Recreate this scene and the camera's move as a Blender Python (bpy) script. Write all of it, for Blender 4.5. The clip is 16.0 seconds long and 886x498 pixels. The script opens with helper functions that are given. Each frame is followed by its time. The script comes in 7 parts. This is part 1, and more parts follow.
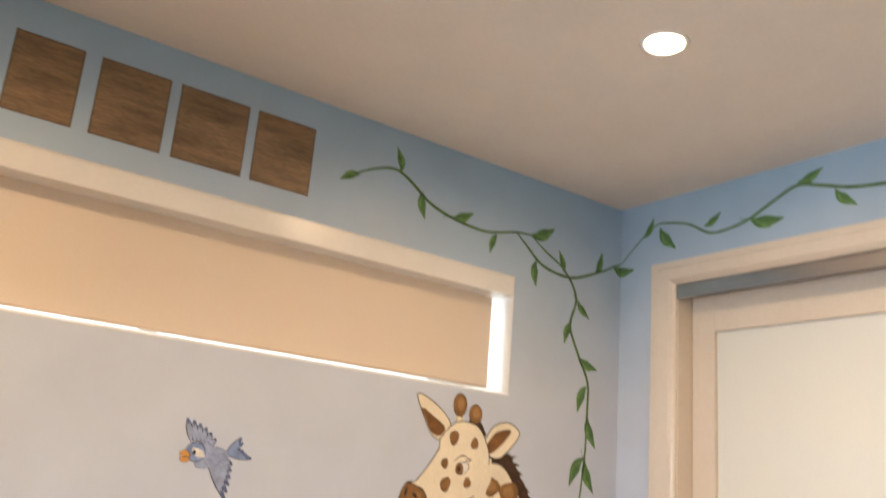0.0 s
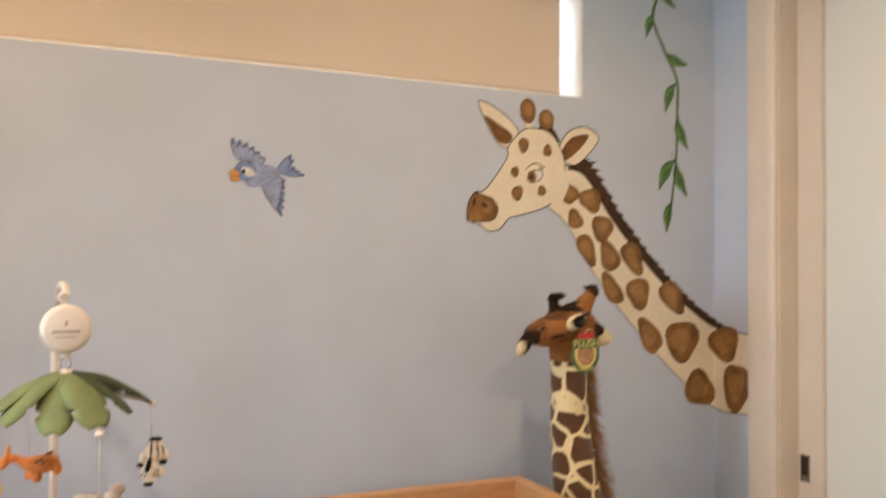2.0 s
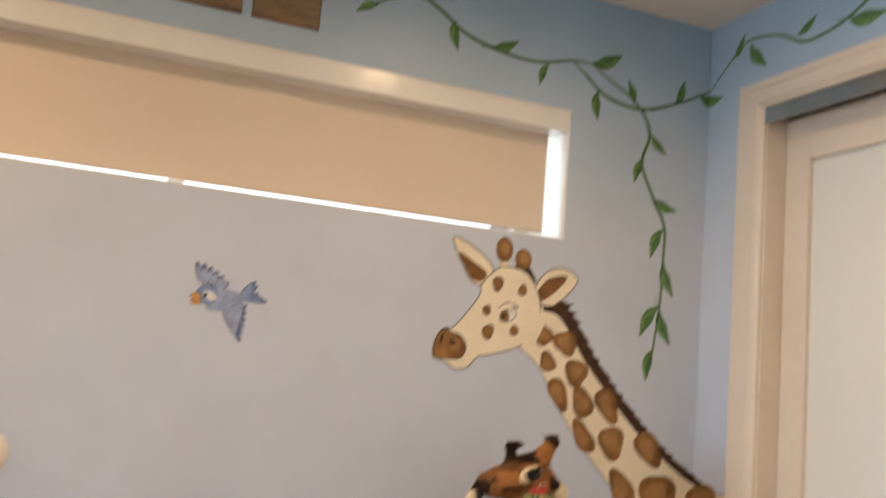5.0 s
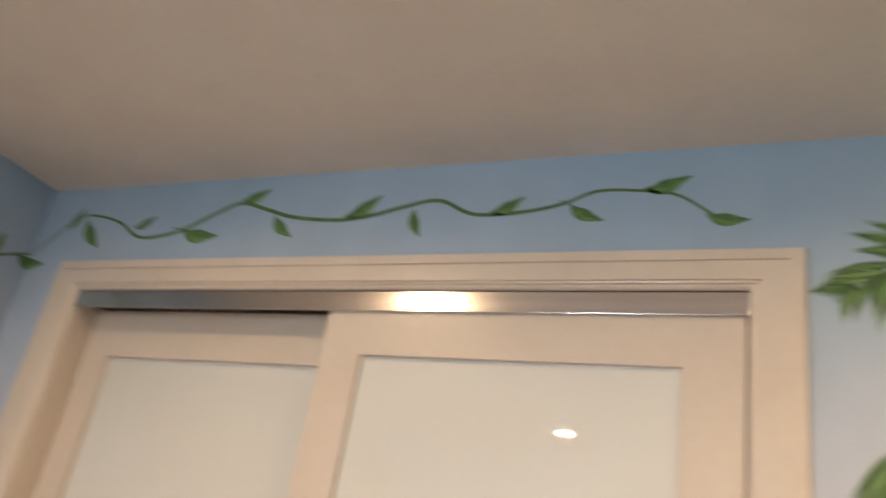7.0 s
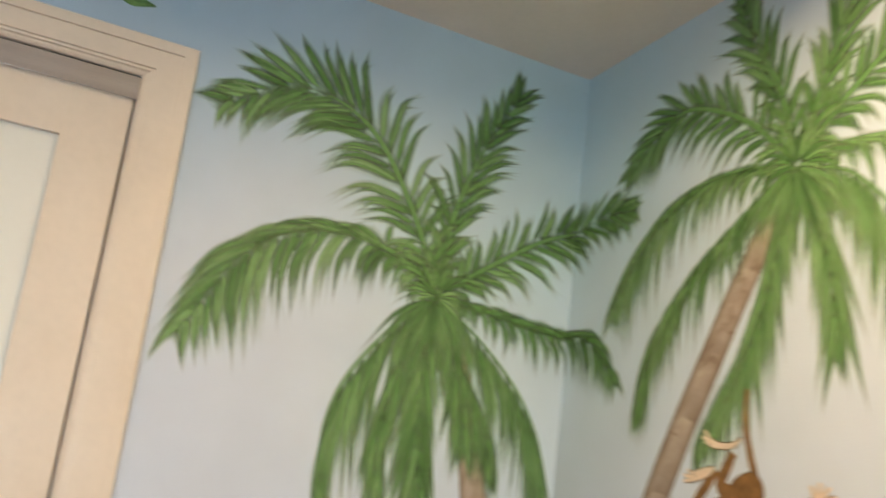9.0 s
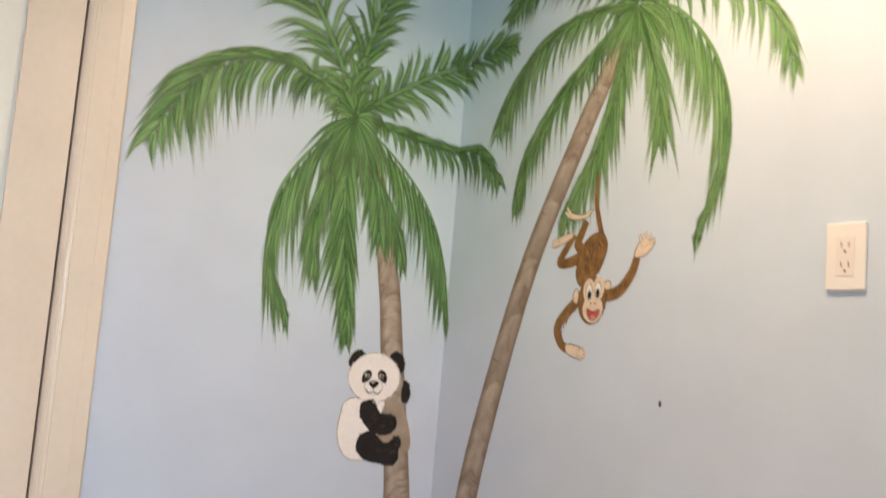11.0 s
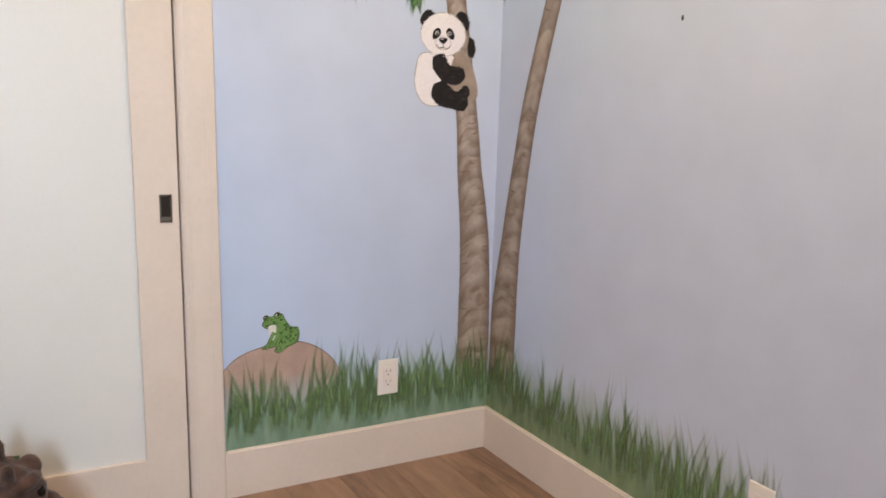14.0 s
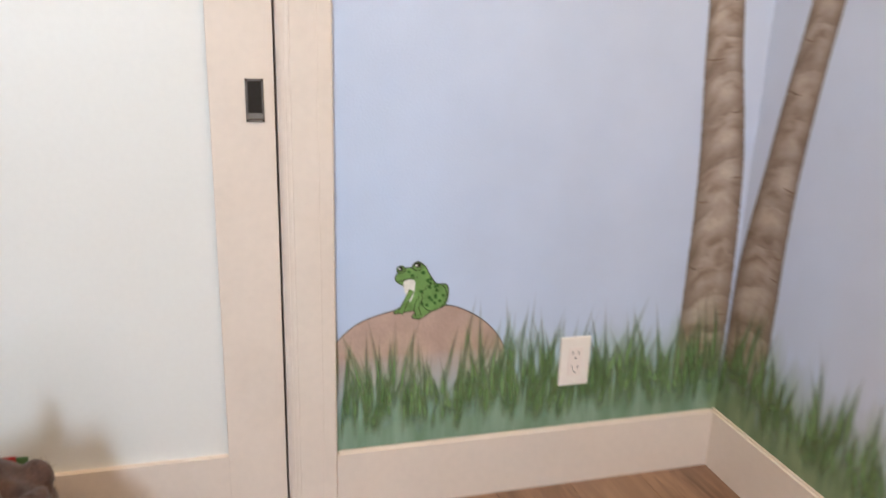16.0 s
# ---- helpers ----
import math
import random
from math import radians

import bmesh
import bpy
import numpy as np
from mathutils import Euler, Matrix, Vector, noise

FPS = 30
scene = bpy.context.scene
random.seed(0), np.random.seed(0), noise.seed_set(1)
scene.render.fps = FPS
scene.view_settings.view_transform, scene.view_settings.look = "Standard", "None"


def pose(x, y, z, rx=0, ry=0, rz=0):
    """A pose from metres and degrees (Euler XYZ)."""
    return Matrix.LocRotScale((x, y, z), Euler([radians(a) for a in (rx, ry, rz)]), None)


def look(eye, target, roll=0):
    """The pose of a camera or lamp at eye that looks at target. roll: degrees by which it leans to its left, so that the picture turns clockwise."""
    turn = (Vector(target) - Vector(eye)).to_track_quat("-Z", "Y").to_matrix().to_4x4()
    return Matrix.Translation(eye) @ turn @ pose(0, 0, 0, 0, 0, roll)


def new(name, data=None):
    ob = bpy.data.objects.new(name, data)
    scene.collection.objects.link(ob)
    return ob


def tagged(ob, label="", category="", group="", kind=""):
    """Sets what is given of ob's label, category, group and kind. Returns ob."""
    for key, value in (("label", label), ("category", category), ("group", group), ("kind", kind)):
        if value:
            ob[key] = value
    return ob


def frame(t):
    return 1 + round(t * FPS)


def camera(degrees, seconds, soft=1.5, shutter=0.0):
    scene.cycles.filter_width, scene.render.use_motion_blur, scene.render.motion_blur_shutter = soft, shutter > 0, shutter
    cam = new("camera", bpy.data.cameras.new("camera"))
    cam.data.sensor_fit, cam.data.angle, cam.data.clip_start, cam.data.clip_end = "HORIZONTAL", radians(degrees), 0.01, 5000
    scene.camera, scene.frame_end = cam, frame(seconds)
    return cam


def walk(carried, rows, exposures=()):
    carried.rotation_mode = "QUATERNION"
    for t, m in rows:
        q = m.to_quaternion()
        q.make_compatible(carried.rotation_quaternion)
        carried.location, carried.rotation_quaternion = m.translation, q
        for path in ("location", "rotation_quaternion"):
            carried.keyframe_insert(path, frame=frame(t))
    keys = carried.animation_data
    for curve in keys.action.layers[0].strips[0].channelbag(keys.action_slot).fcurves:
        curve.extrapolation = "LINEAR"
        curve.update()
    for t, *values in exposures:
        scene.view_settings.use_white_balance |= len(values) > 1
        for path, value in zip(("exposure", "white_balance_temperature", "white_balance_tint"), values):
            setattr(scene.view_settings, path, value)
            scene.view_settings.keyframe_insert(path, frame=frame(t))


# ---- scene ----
cam = camera(55.3, 16.0, 1.6, 0.6)
PATH = [
    (0, (-2.312, 0.936, 1.658), (-1.209, 2.513, 2.203), 4.8),
    (0.5, (-2.232, 0.924, 1.623), (-1.108, 2.531, 2.016), 3.1),
    (1, (-2.14, 0.943, 1.549), (-1.047, 2.602, 1.78), 1.9),
    (1.5, (-2.06, 0.979, 1.519), (-1.043, 2.696, 1.646), 1.5),
    (2, (-1.977, 0.947, 1.469), (-1.125, 2.756, 1.503), 0.2),
    (2.5, (-1.869, 0.841, 1.458), (-1.227, 2.731, 1.333), 1.0),
    (3, (-1.813, 0.794, 1.457), (-1.242, 2.703, 1.286), 1.3),
    (3.2, (-1.795, 0.788, 1.455), (-1.242, 2.703, 1.293), 1.3),
    (5.3, (-1.769, 0.926, 1.632), (-0.947, 2.707, 2.025), 6.5),
    (5.5, (-1.707, 0.967, 1.662), (-0.8, 2.683, 2.145), 7.3),
    (6, (-1.67, 1.003, 1.708), (-0.491, 2.501, 2.311), 8.7),
    (6.5, (-1.598, 0.952, 1.699), (-0.195, 2.162, 2.454), 11.0),
    (7, (-1.57, 0.905, 1.722), (0.052, 1.744, 2.539), 10.7),
    (7.5, (-1.546, 0.835, 1.712), (0.22, 1.4, 2.462), 9.9),
    (8, (-1.571, 0.82, 1.714), (0.313, 1.073, 2.338), 8.1),
    (8.5, (-1.64, 0.949, 1.75), (0.252, 0.603, 2.298), 6.2),
    (9, (-1.699, 1.102, 1.739), (0.074, 0.317, 2.228), 7.4),
    (9.2, (-1.743, 1.156, 1.73), (-0.015, 0.269, 2.208), 8.3),
    (11.3, (-2.066, 1.378, 1.455), (-0.411, 0.271, 1.643), 4.2),
    (11.5, (-2.109, 1.373, 1.432), (-0.437, 0.287, 1.588), 3.8),
    (12, (-2.171, 1.429, 1.388), (-0.481, 0.36, 1.438), 2.0),
    (12.5, (-2.222, 1.514, 1.337), (-0.539, 0.433, 1.28), 1.1),
    (13, (-2.256, 1.561, 1.276), (-0.587, 0.472, 1.108), 1.1),
    (13.5, (-2.318, 1.546, 1.239), (-0.629, 0.52, 0.937), 1.5),
    (14, (-2.381, 1.535, 1.221), (-0.667, 0.57, 0.858), 1.8),
    (14.5, (-2.341, 1.507, 1.212), (-0.605, 0.599, 0.81), 1.3),
    (15, (-2.096, 1.386, 1.156), (-0.335, 0.579, 0.66), 0.1),
    (15.5, (-1.839, 1.291, 1.098), (-0.05, 0.602, 0.529), 0.9),
    (16, (-1.578, 1.182, 1.097), (0.25, 0.629, 0.502), 2.3),
]
walk(cam, [(t, look(eye, target, roll)) for t, eye, target, roll in PATH], [(0, -0.1, 7150, 15), (0.5, -0.2, 7150, 15), (3, -0.36, 7000, 14), (5.5, -0.44, 7100, 14), (7, -0.62, 7400, 17), (8, -0.54, 7350, 16), (9, -0.5, 6950, 10), (11.5, -0.46, 6380, 12), (12, -0.62, 6320, 12), (12.5, -0.52, 6300, 14), (14, -0.29, 6230, 15), (15.5, -0.05, 6180, 15), (16, -0.07, 6180, 14)])

# ---- room sizes: x runs from the closet wall (0) into the room, y along the closet wall, z up ----
YN, XW, HC = 3.065, -3.67, 2.74

# ---- world, sun and lamps ----
world = bpy.data.worlds.new("world")
scene.world = world
scene.cycles.transparent_max_bounces = 24
world.use_nodes = True
wn = world.node_tree.nodes
sky = wn.new("ShaderNodeTexSky")
sky.sky_type, sky.sun_disc = "NISHITA", False
sky.sun_elevation, sky.sun_rotation = radians(50), radians(90)
world.node_tree.links.new(sky.outputs[0], wn["Background"].inputs[0])
wn["Background"].inputs[1].default_value = 0.15
sun = new("sun", bpy.data.lights.new("sun", "SUN"))
sun.data.energy, sun.data.angle, sun.data.color = 5.0, radians(0.5), (1.0, 0.95, 0.88)
sun.matrix_world = look((4, 0, 5), (0, 0, 0.2))


def area(name, m, sx, sy, energy, color, shape="RECTANGLE", spread=180):
    ob = new(name, bpy.data.lights.new(name, "AREA"))
    ob.data.shape, ob.data.size, ob.data.size_y = shape, sx, sy
    ob.data.energy, ob.data.color, ob.data.spread = energy, color, radians(spread)
    ob.matrix_world = m
    return ob


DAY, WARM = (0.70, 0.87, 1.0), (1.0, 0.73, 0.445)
# southern pair unseen: one set to brighten the palm wall, one assumed by symmetry
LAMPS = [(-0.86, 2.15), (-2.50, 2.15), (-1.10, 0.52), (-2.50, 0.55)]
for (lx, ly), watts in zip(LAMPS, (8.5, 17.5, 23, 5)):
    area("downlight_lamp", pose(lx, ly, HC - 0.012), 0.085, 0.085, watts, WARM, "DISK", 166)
area("window_daylight", look((XW - 0.10, 2.21, 1.61), (0, 1.0, 0.9)), 0.38, 1.22, 24, DAY, spread=96)
area("high_window_daylight", look((-1.6, YN + 0.34, 2.17), (-1.6, 2.0, 2.1)), 2.0, 0.38, 12, DAY)

# ---- materials ----
def node(nt, kind, **values):
    n = nt.nodes.new(kind)
    for key, value in values.items():
        if key in n.inputs:
            n.inputs[key].default_value = value
    return n


def mixed(nt, factor, a, b, mode="MIX"):
    n = nt.nodes.new("ShaderNodeMix")
    n.data_type, n.blend_type = "RGBA", mode
    for socket, value in ((n.inputs[0], factor), (n.inputs[6], a), (n.inputs[7], b)):
        if isinstance(value, bpy.types.NodeSocket):
            nt.links.new(value, socket)
        else:
            socket.default_value = value
    return n.outputs[2]


def mapped(nt, value, lo, hi, a=0.0, b=1.0):
    n = nt.nodes.new("ShaderNodeMapRange")
    n.inputs[1].default_value, n.inputs[2].default_value = lo, hi
    n.inputs[3].default_value, n.inputs[4].default_value = a, b
    nt.links.new(value, n.inputs[0])
    return n.outputs[0]


def material(name, color, rough=0.5, metal=0.0, vary=0.10, scale=6.0, grain=0.05, grain_scale=90.0, bump=0.15, stretch=(1, 1, 1), coat=0.0, spec=0.5):
    """A surface with a slow stain, a fine grain and a fine relief."""
    m = bpy.data.materials.new(name)
    m.use_nodes = True
    nt = m.node_tree
    bsdf = nt.nodes["Principled BSDF"]
    color = tuple(color)[:3] + (1.0,)
    pos = nt.nodes.new("ShaderNodeNewGeometry").outputs["Position"]
    mp = nt.nodes.new("ShaderNodeMapping")
    mp.inputs["Scale"].default_value = stretch
    nt.links.new(pos, mp.inputs[0])
    slow = node(nt, "ShaderNodeTexNoise", Scale=scale, Detail=4.0)
    fine = node(nt, "ShaderNodeTexNoise", Scale=grain_scale, Detail=5.0)
    for n in (slow, fine):
        nt.links.new(mp.outputs[0], n.inputs["Vector"])
    dark = tuple(c * (1 - vary) for c in color[:3]) + (1.0,)
    light = tuple(min(1, c * (1 + vary)) for c in color[:3]) + (1.0,)
    c1 = mixed(nt, mapped(nt, slow.outputs[0], 0.3, 0.7), dark, light)
    lum = mapped(nt, fine.outputs[0], 0.3, 0.7, 1 - grain, 1 + grain)
    comb = nt.nodes.new("ShaderNodeCombineColor")
    for i in range(3):
        nt.links.new(lum, comb.inputs[i])
    c2 = mixed(nt, 1.0, c1, comb.outputs[0], "MULTIPLY")
    nt.links.new(c2, bsdf.inputs["Base Color"])
    nt.links.new(mapped(nt, slow.outputs[0], 0.3, 0.7, rough * 0.9, min(1, rough * 1.1)), bsdf.inputs["Roughness"])
    bsdf.inputs["Metallic"].default_value = metal
    bsdf.inputs["Coat Weight"].default_value, bsdf.inputs["Coat Roughness"].default_value = coat, 0.02
    bsdf.inputs["Specular IOR Level"].default_value = spec
    if bump:
        b = node(nt, "ShaderNodeBump", Strength=bump, Distance=0.002)
        nt.links.new(fine.outputs[0], b.inputs["Height"])
        nt.links.new(b.outputs[0], bsdf.inputs["Normal"])
    return m


def math_node(nt, op, a, b=None, c=None):
    n = nt.nodes.new("ShaderNodeMath")
    n.operation = op
    for i, v in enumerate((a, b, c)):
        if isinstance(v, bpy.types.NodeSocket):
            nt.links.new(v, n.inputs[i])
        elif v is not None:
            n.inputs[i].default_value = v
    return n.outputs[0]


def sky_colour(nt, grass):
    """The wall painter's ground: sky blue at the top, paler and hazier below, brushed on in clouds; a green wash at the foot where grass is painted."""
    pos = nt.nodes.new("ShaderNodeNewGeometry").outputs["Position"]
    sep = nt.nodes.new("ShaderNodeSeparateXYZ")
    nt.links.new(pos, sep.inputs[0])
    cloud = node(nt, "ShaderNodeTexNoise", Scale=1.3, Detail=3.0, Roughness=0.6)
    nt.links.new(pos, cloud.inputs["Vector"])
    h = math_node(nt, "MULTIPLY_ADD", cloud.outputs[0], 0.5, sep.outputs[2])
    ramp = nt.nodes.new("ShaderNodeValToRGB")
    nt.links.new(mapped(nt, h, 0.25, 3.05), ramp.inputs[0])
    el = ramp.color_ramp.elements
    el[0].position, el[0].color = 0.0, (0.455, 0.60, 0.84, 1)
    el[1].position, el[1].color = 1.0, (0.29, 0.45, 0.61, 1)
    for p, col in ((0.45, (0.545, 0.61, 0.745, 1)), (0.72, (0.55, 0.605, 0.705, 1)), (0.86, (0.41, 0.53, 0.66, 1))):
        e = el.new(p)
        e.color = col
    # the blue is thinner on the side wall, away from the corner
    pale = math_node(nt, "MULTIPLY", mapped(nt, sep.outputs[1], 0.03, 0.0), mapped(nt, sep.outputs[0], -0.02, -0.45))
    pale = math_node(nt, "MAXIMUM", math_node(nt, "MULTIPLY", pale, 0.8), mapped(nt, sep.outputs[1], 1.0, 0.3, 0.0, 0.5))
    # thinner blue, with its upper tone raised to stand in for light there
    wash_lit = mixed(nt, mapped(nt, h, 1.0, 1.9), (0.565, 0.585, 0.660, 1), (0.600, 0.670, 0.750, 1))
    out = mixed(nt, pale, ramp.outputs[0], wash_lit)
    # the palm corner's pale turquoise, brightened in the colour for light bounced between its walls
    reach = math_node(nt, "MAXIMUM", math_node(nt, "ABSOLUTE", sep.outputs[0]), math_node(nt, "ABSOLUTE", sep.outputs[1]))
    corner_glow = math_node(nt, "MULTIPLY", mapped(nt, reach, 0.75, 0.05, 0.0, 0.72), mapped(nt, h, 1.6, 2.6))
    out = mixed(nt, corner_glow, out, (0.50, 0.70, 0.77, 1))
    if grass:
        mp = nt.nodes.new("ShaderNodeMapping")
        mp.inputs["Scale"].default_value = (30, 30, 4)
        nt.links.new(pos, mp.inputs[0])
        streak = node(nt, "ShaderNodeTexNoise", Scale=1.0, Detail=4.0)
        nt.links.new(mp.outputs[0], streak.inputs["Vector"])
        k = math_node(nt, "MULTIPLY_ADD", streak.outputs[0], -0.20, sep.outputs[2])
        # green turns olive on the side wall: its warmer light is in the colour
        wash = mixed(nt, mapped(nt, streak.outputs[0], 0.32, 0.68), mixed(nt, mapped(nt, sep.outputs[1], 0.03, 0.0), (0.125, 0.225, 0.120, 1), (0.125, 0.190, 0.075, 1)), mixed(nt, mapped(nt, sep.outputs[1], 0.03, 0.0), (0.240, 0.350, 0.245, 1), (0.215, 0.285, 0.140, 1)))
        out = mixed(nt, mapped(nt, k, 0.10, 0.29, 0.95, 0.0), out, wash)
    return out


def sky_paint(name, grass):
    m = material(name, (0.6, 0.66, 0.76), 0.55, bump=0.25, grain=0.015, grain_scale=220)
    nt = m.node_tree
    bsdf = nt.nodes["Principled BSDF"]
    old = bsdf.inputs["Base Color"].links[0].from_socket
    fine = mixed(nt, 0.35, (1, 1, 1, 1), mixed(nt, 1.0, old, (1.62, 1.48, 1.30, 1), "MULTIPLY"))
    nt.links.new(mixed(nt, 1.0, sky_colour(nt, grass), fine, "MULTIPLY"), bsdf.inputs["Base Color"])
    return m


def wood(name, dark, light, rough=0.45, along=(1.2, 14, 14), knots=True):
    """Wood with long grain along x of the piece; every piece takes its own tone and stretch of grain."""
    m = bpy.data.materials.new(name)
    m.use_nodes = True
    nt = m.node_tree
    bsdf = nt.nodes["Principled BSDF"]
    pos = nt.nodes.new("ShaderNodeNewGeometry").outputs["Position"]
    rnd = nt.nodes.new("ShaderNodeObjectInfo").outputs["Random"]
    shift = nt.nodes.new("ShaderNodeVectorMath")
    shift.operation = "MULTIPLY_ADD"
    shift.inputs[1].default_value = (37, 11, 23)
    comb = nt.nodes.new("ShaderNodeCombineXYZ")
    for i in range(3):
        nt.links.new(rnd, comb.inputs[i])
    nt.links.new(comb.outputs[0], shift.inputs[0])
    nt.links.new(pos, shift.inputs[2])
    mp = nt.nodes.new("ShaderNodeMapping")
    mp.inputs["Scale"].default_value = along
    nt.links.new(shift.outputs[0], mp.inputs[0])
    fig = node(nt, "ShaderNodeTexNoise", Scale=1.0, Detail=5.0, Roughness=0.6, Distortion=1.2)
    fine = node(nt, "ShaderNodeTexNoise", Scale=7.0, Detail=4.0)
    for n in (fig, fine):
        nt.links.new(mp.outputs[0], n.inputs["Vector"])
    c = mixed(nt, mapped(nt, fig.outputs[0], 0.33, 0.66), tuple(dark) + (1,), tuple(light) + (1,))
    c = mixed(nt, mapped(nt, fine.outputs[0], 0.42, 0.72, 0.0, 0.5 if knots else 0.3), c, tuple(v * 0.7 for v in dark) + (1,))
    c = mixed(nt, mapped(nt, rnd, 0, 1, 0.0, 0.6), c, tuple(v * 0.9 for v in light) + (1,))
    patch = node(nt, "ShaderNodeTexNoise", Scale=1.0, Detail=3.0, Distortion=2.0)
    mp3 = nt.nodes.new("ShaderNodeMapping")
    mp3.inputs["Scale"].default_value = tuple(max(v * 0.35, 1.6) for v in along)
    nt.links.new(shift.outputs[0], mp3.inputs[0])
    nt.links.new(mp3.outputs[0], patch.inputs["Vector"])
    c = mixed(nt, mapped(nt, patch.outputs[0], 0.50, 0.72, 0.0, 0.6 if knots else 0.15), c, tuple(v * 0.75 for v in dark) + (1,))
    if knots:
        vor = node(nt, "ShaderNodeTexVoronoi", Scale=2.6)
        mp2 = nt.nodes.new("ShaderNodeMapping")
        mp2.inputs["Scale"].default_value = (0.55, 1.6, 1.6)
        nt.links.new(shift.outputs[0], mp2.inputs[0])
        nt.links.new(mp2.outputs[0], vor.inputs["Vector"])
        c = mixed(nt, mapped(nt, vor.outputs[0], 0.03, 0.16, 0.75, 0.0), c, tuple(v * 0.45 for v in dark) + (1,))
    nt.links.new(c, bsdf.inputs["Base Color"])
    bsdf.inputs["Roughness"].default_value = rough
    b = node(nt, "ShaderNodeBump", Strength=0.2, Distance=0.001)
    nt.links.new(fine.outputs[0], b.inputs["Height"])
    nt.links.new(b.outputs[0], bsdf.inputs["Normal"])
    return m


def thinned(nt, bsdf, cover):
    """Paint that covers fully where cover is 1 and lets the ground show where it is 0."""
    clear = nt.nodes.new("ShaderNodeBsdfTransparent")
    mx = nt.nodes.new("ShaderNodeMixShader")
    nt.links.new(cover, mx.inputs[0])
    nt.links.new(clear.outputs[0], mx.inputs[1])
    nt.links.new(bsdf.outputs[0], mx.inputs[2])
    nt.links.new(mx.outputs[0], nt.nodes["Material Output"].inputs[0])


def stroke_paint(name, base, tip, dark, root=0.0, end=0.70, soft=0.34, mass=0.92):
    """Brush strokes: each stroke its own tone, running from base to tip colour, with bristle streaks along it; the paint thins out at its sides and ends."""
    m = bpy.data.materials.new(name)
    m.use_nodes = True
    nt = m.node_tree
    bsdf = nt.nodes["Principled BSDF"]
    uv = nt.nodes.new("ShaderNodeUVMap")
    sep = nt.nodes.new("ShaderNodeSeparateXYZ")
    nt.links.new(uv.outputs[0], sep.inputs[0])
    geo = nt.nodes.new("ShaderNodeNewGeometry")
    own = geo.outputs["Random Per Island"]
    base, tip, dark = (tuple(q) + (1,) for q in (base, tip, dark))
    c = mixed(nt, mapped(nt, sep.outputs[1], 0.1, 1.0), base, tip)
    c = mixed(nt, mapped(nt, own, 0.25, 1.0, 0.0, 0.8), c, dark)
    mp = nt.nodes.new("ShaderNodeMapping")
    mp.inputs["Scale"].default_value = (5, 0.9, 1)
    nt.links.new(uv.outputs[0], mp.inputs[0])
    n = nt.nodes.new("ShaderNodeTexNoise")
    n.noise_dimensions = "4D"
    n.inputs["Scale"].default_value, n.inputs["Detail"].default_value = 1.0, 3.0
    nt.links.new(mp.outputs[0], n.inputs["Vector"])
    nt.links.new(mapped(nt, own, 0, 1, 0, 60), n.inputs["W"])
    c = mixed(nt, mapped(nt, n.outputs[0], 0.42, 0.70, 0.0, 0.55), c, tip)
    c = mixed(nt, mapped(nt, n.outputs[0], 0.46, 0.25, 0.0, 0.5), c, dark)
    nt.links.new(c, bsdf.inputs["Base Color"])
    bsdf.inputs["Roughness"].default_value = 0.55
    ragged = math_node(nt, "MULTIPLY_ADD", n.outputs[0], 0.5, -0.25)
    side = math_node(nt, "ABSOLUTE", math_node(nt, "SUBTRACT", sep.outputs[0], 0.5))
    cover = mapped(nt, math_node(nt, "MULTIPLY_ADD", ragged, 0.7, side), 0.49, 0.49 - soft, 0.0, mass)
    cover = math_node(nt, "MULTIPLY", cover, mapped(nt, math_node(nt, "ADD", sep.outputs[1], ragged), 1.0, end))
    if root:
        cover = math_node(nt, "MULTIPLY", cover, mapped(nt, math_node(nt, "MULTIPLY_ADD", ragged, 0.6, sep.outputs[1]), 0.02, root))
    thinned(nt, bsdf, cover)
    return m


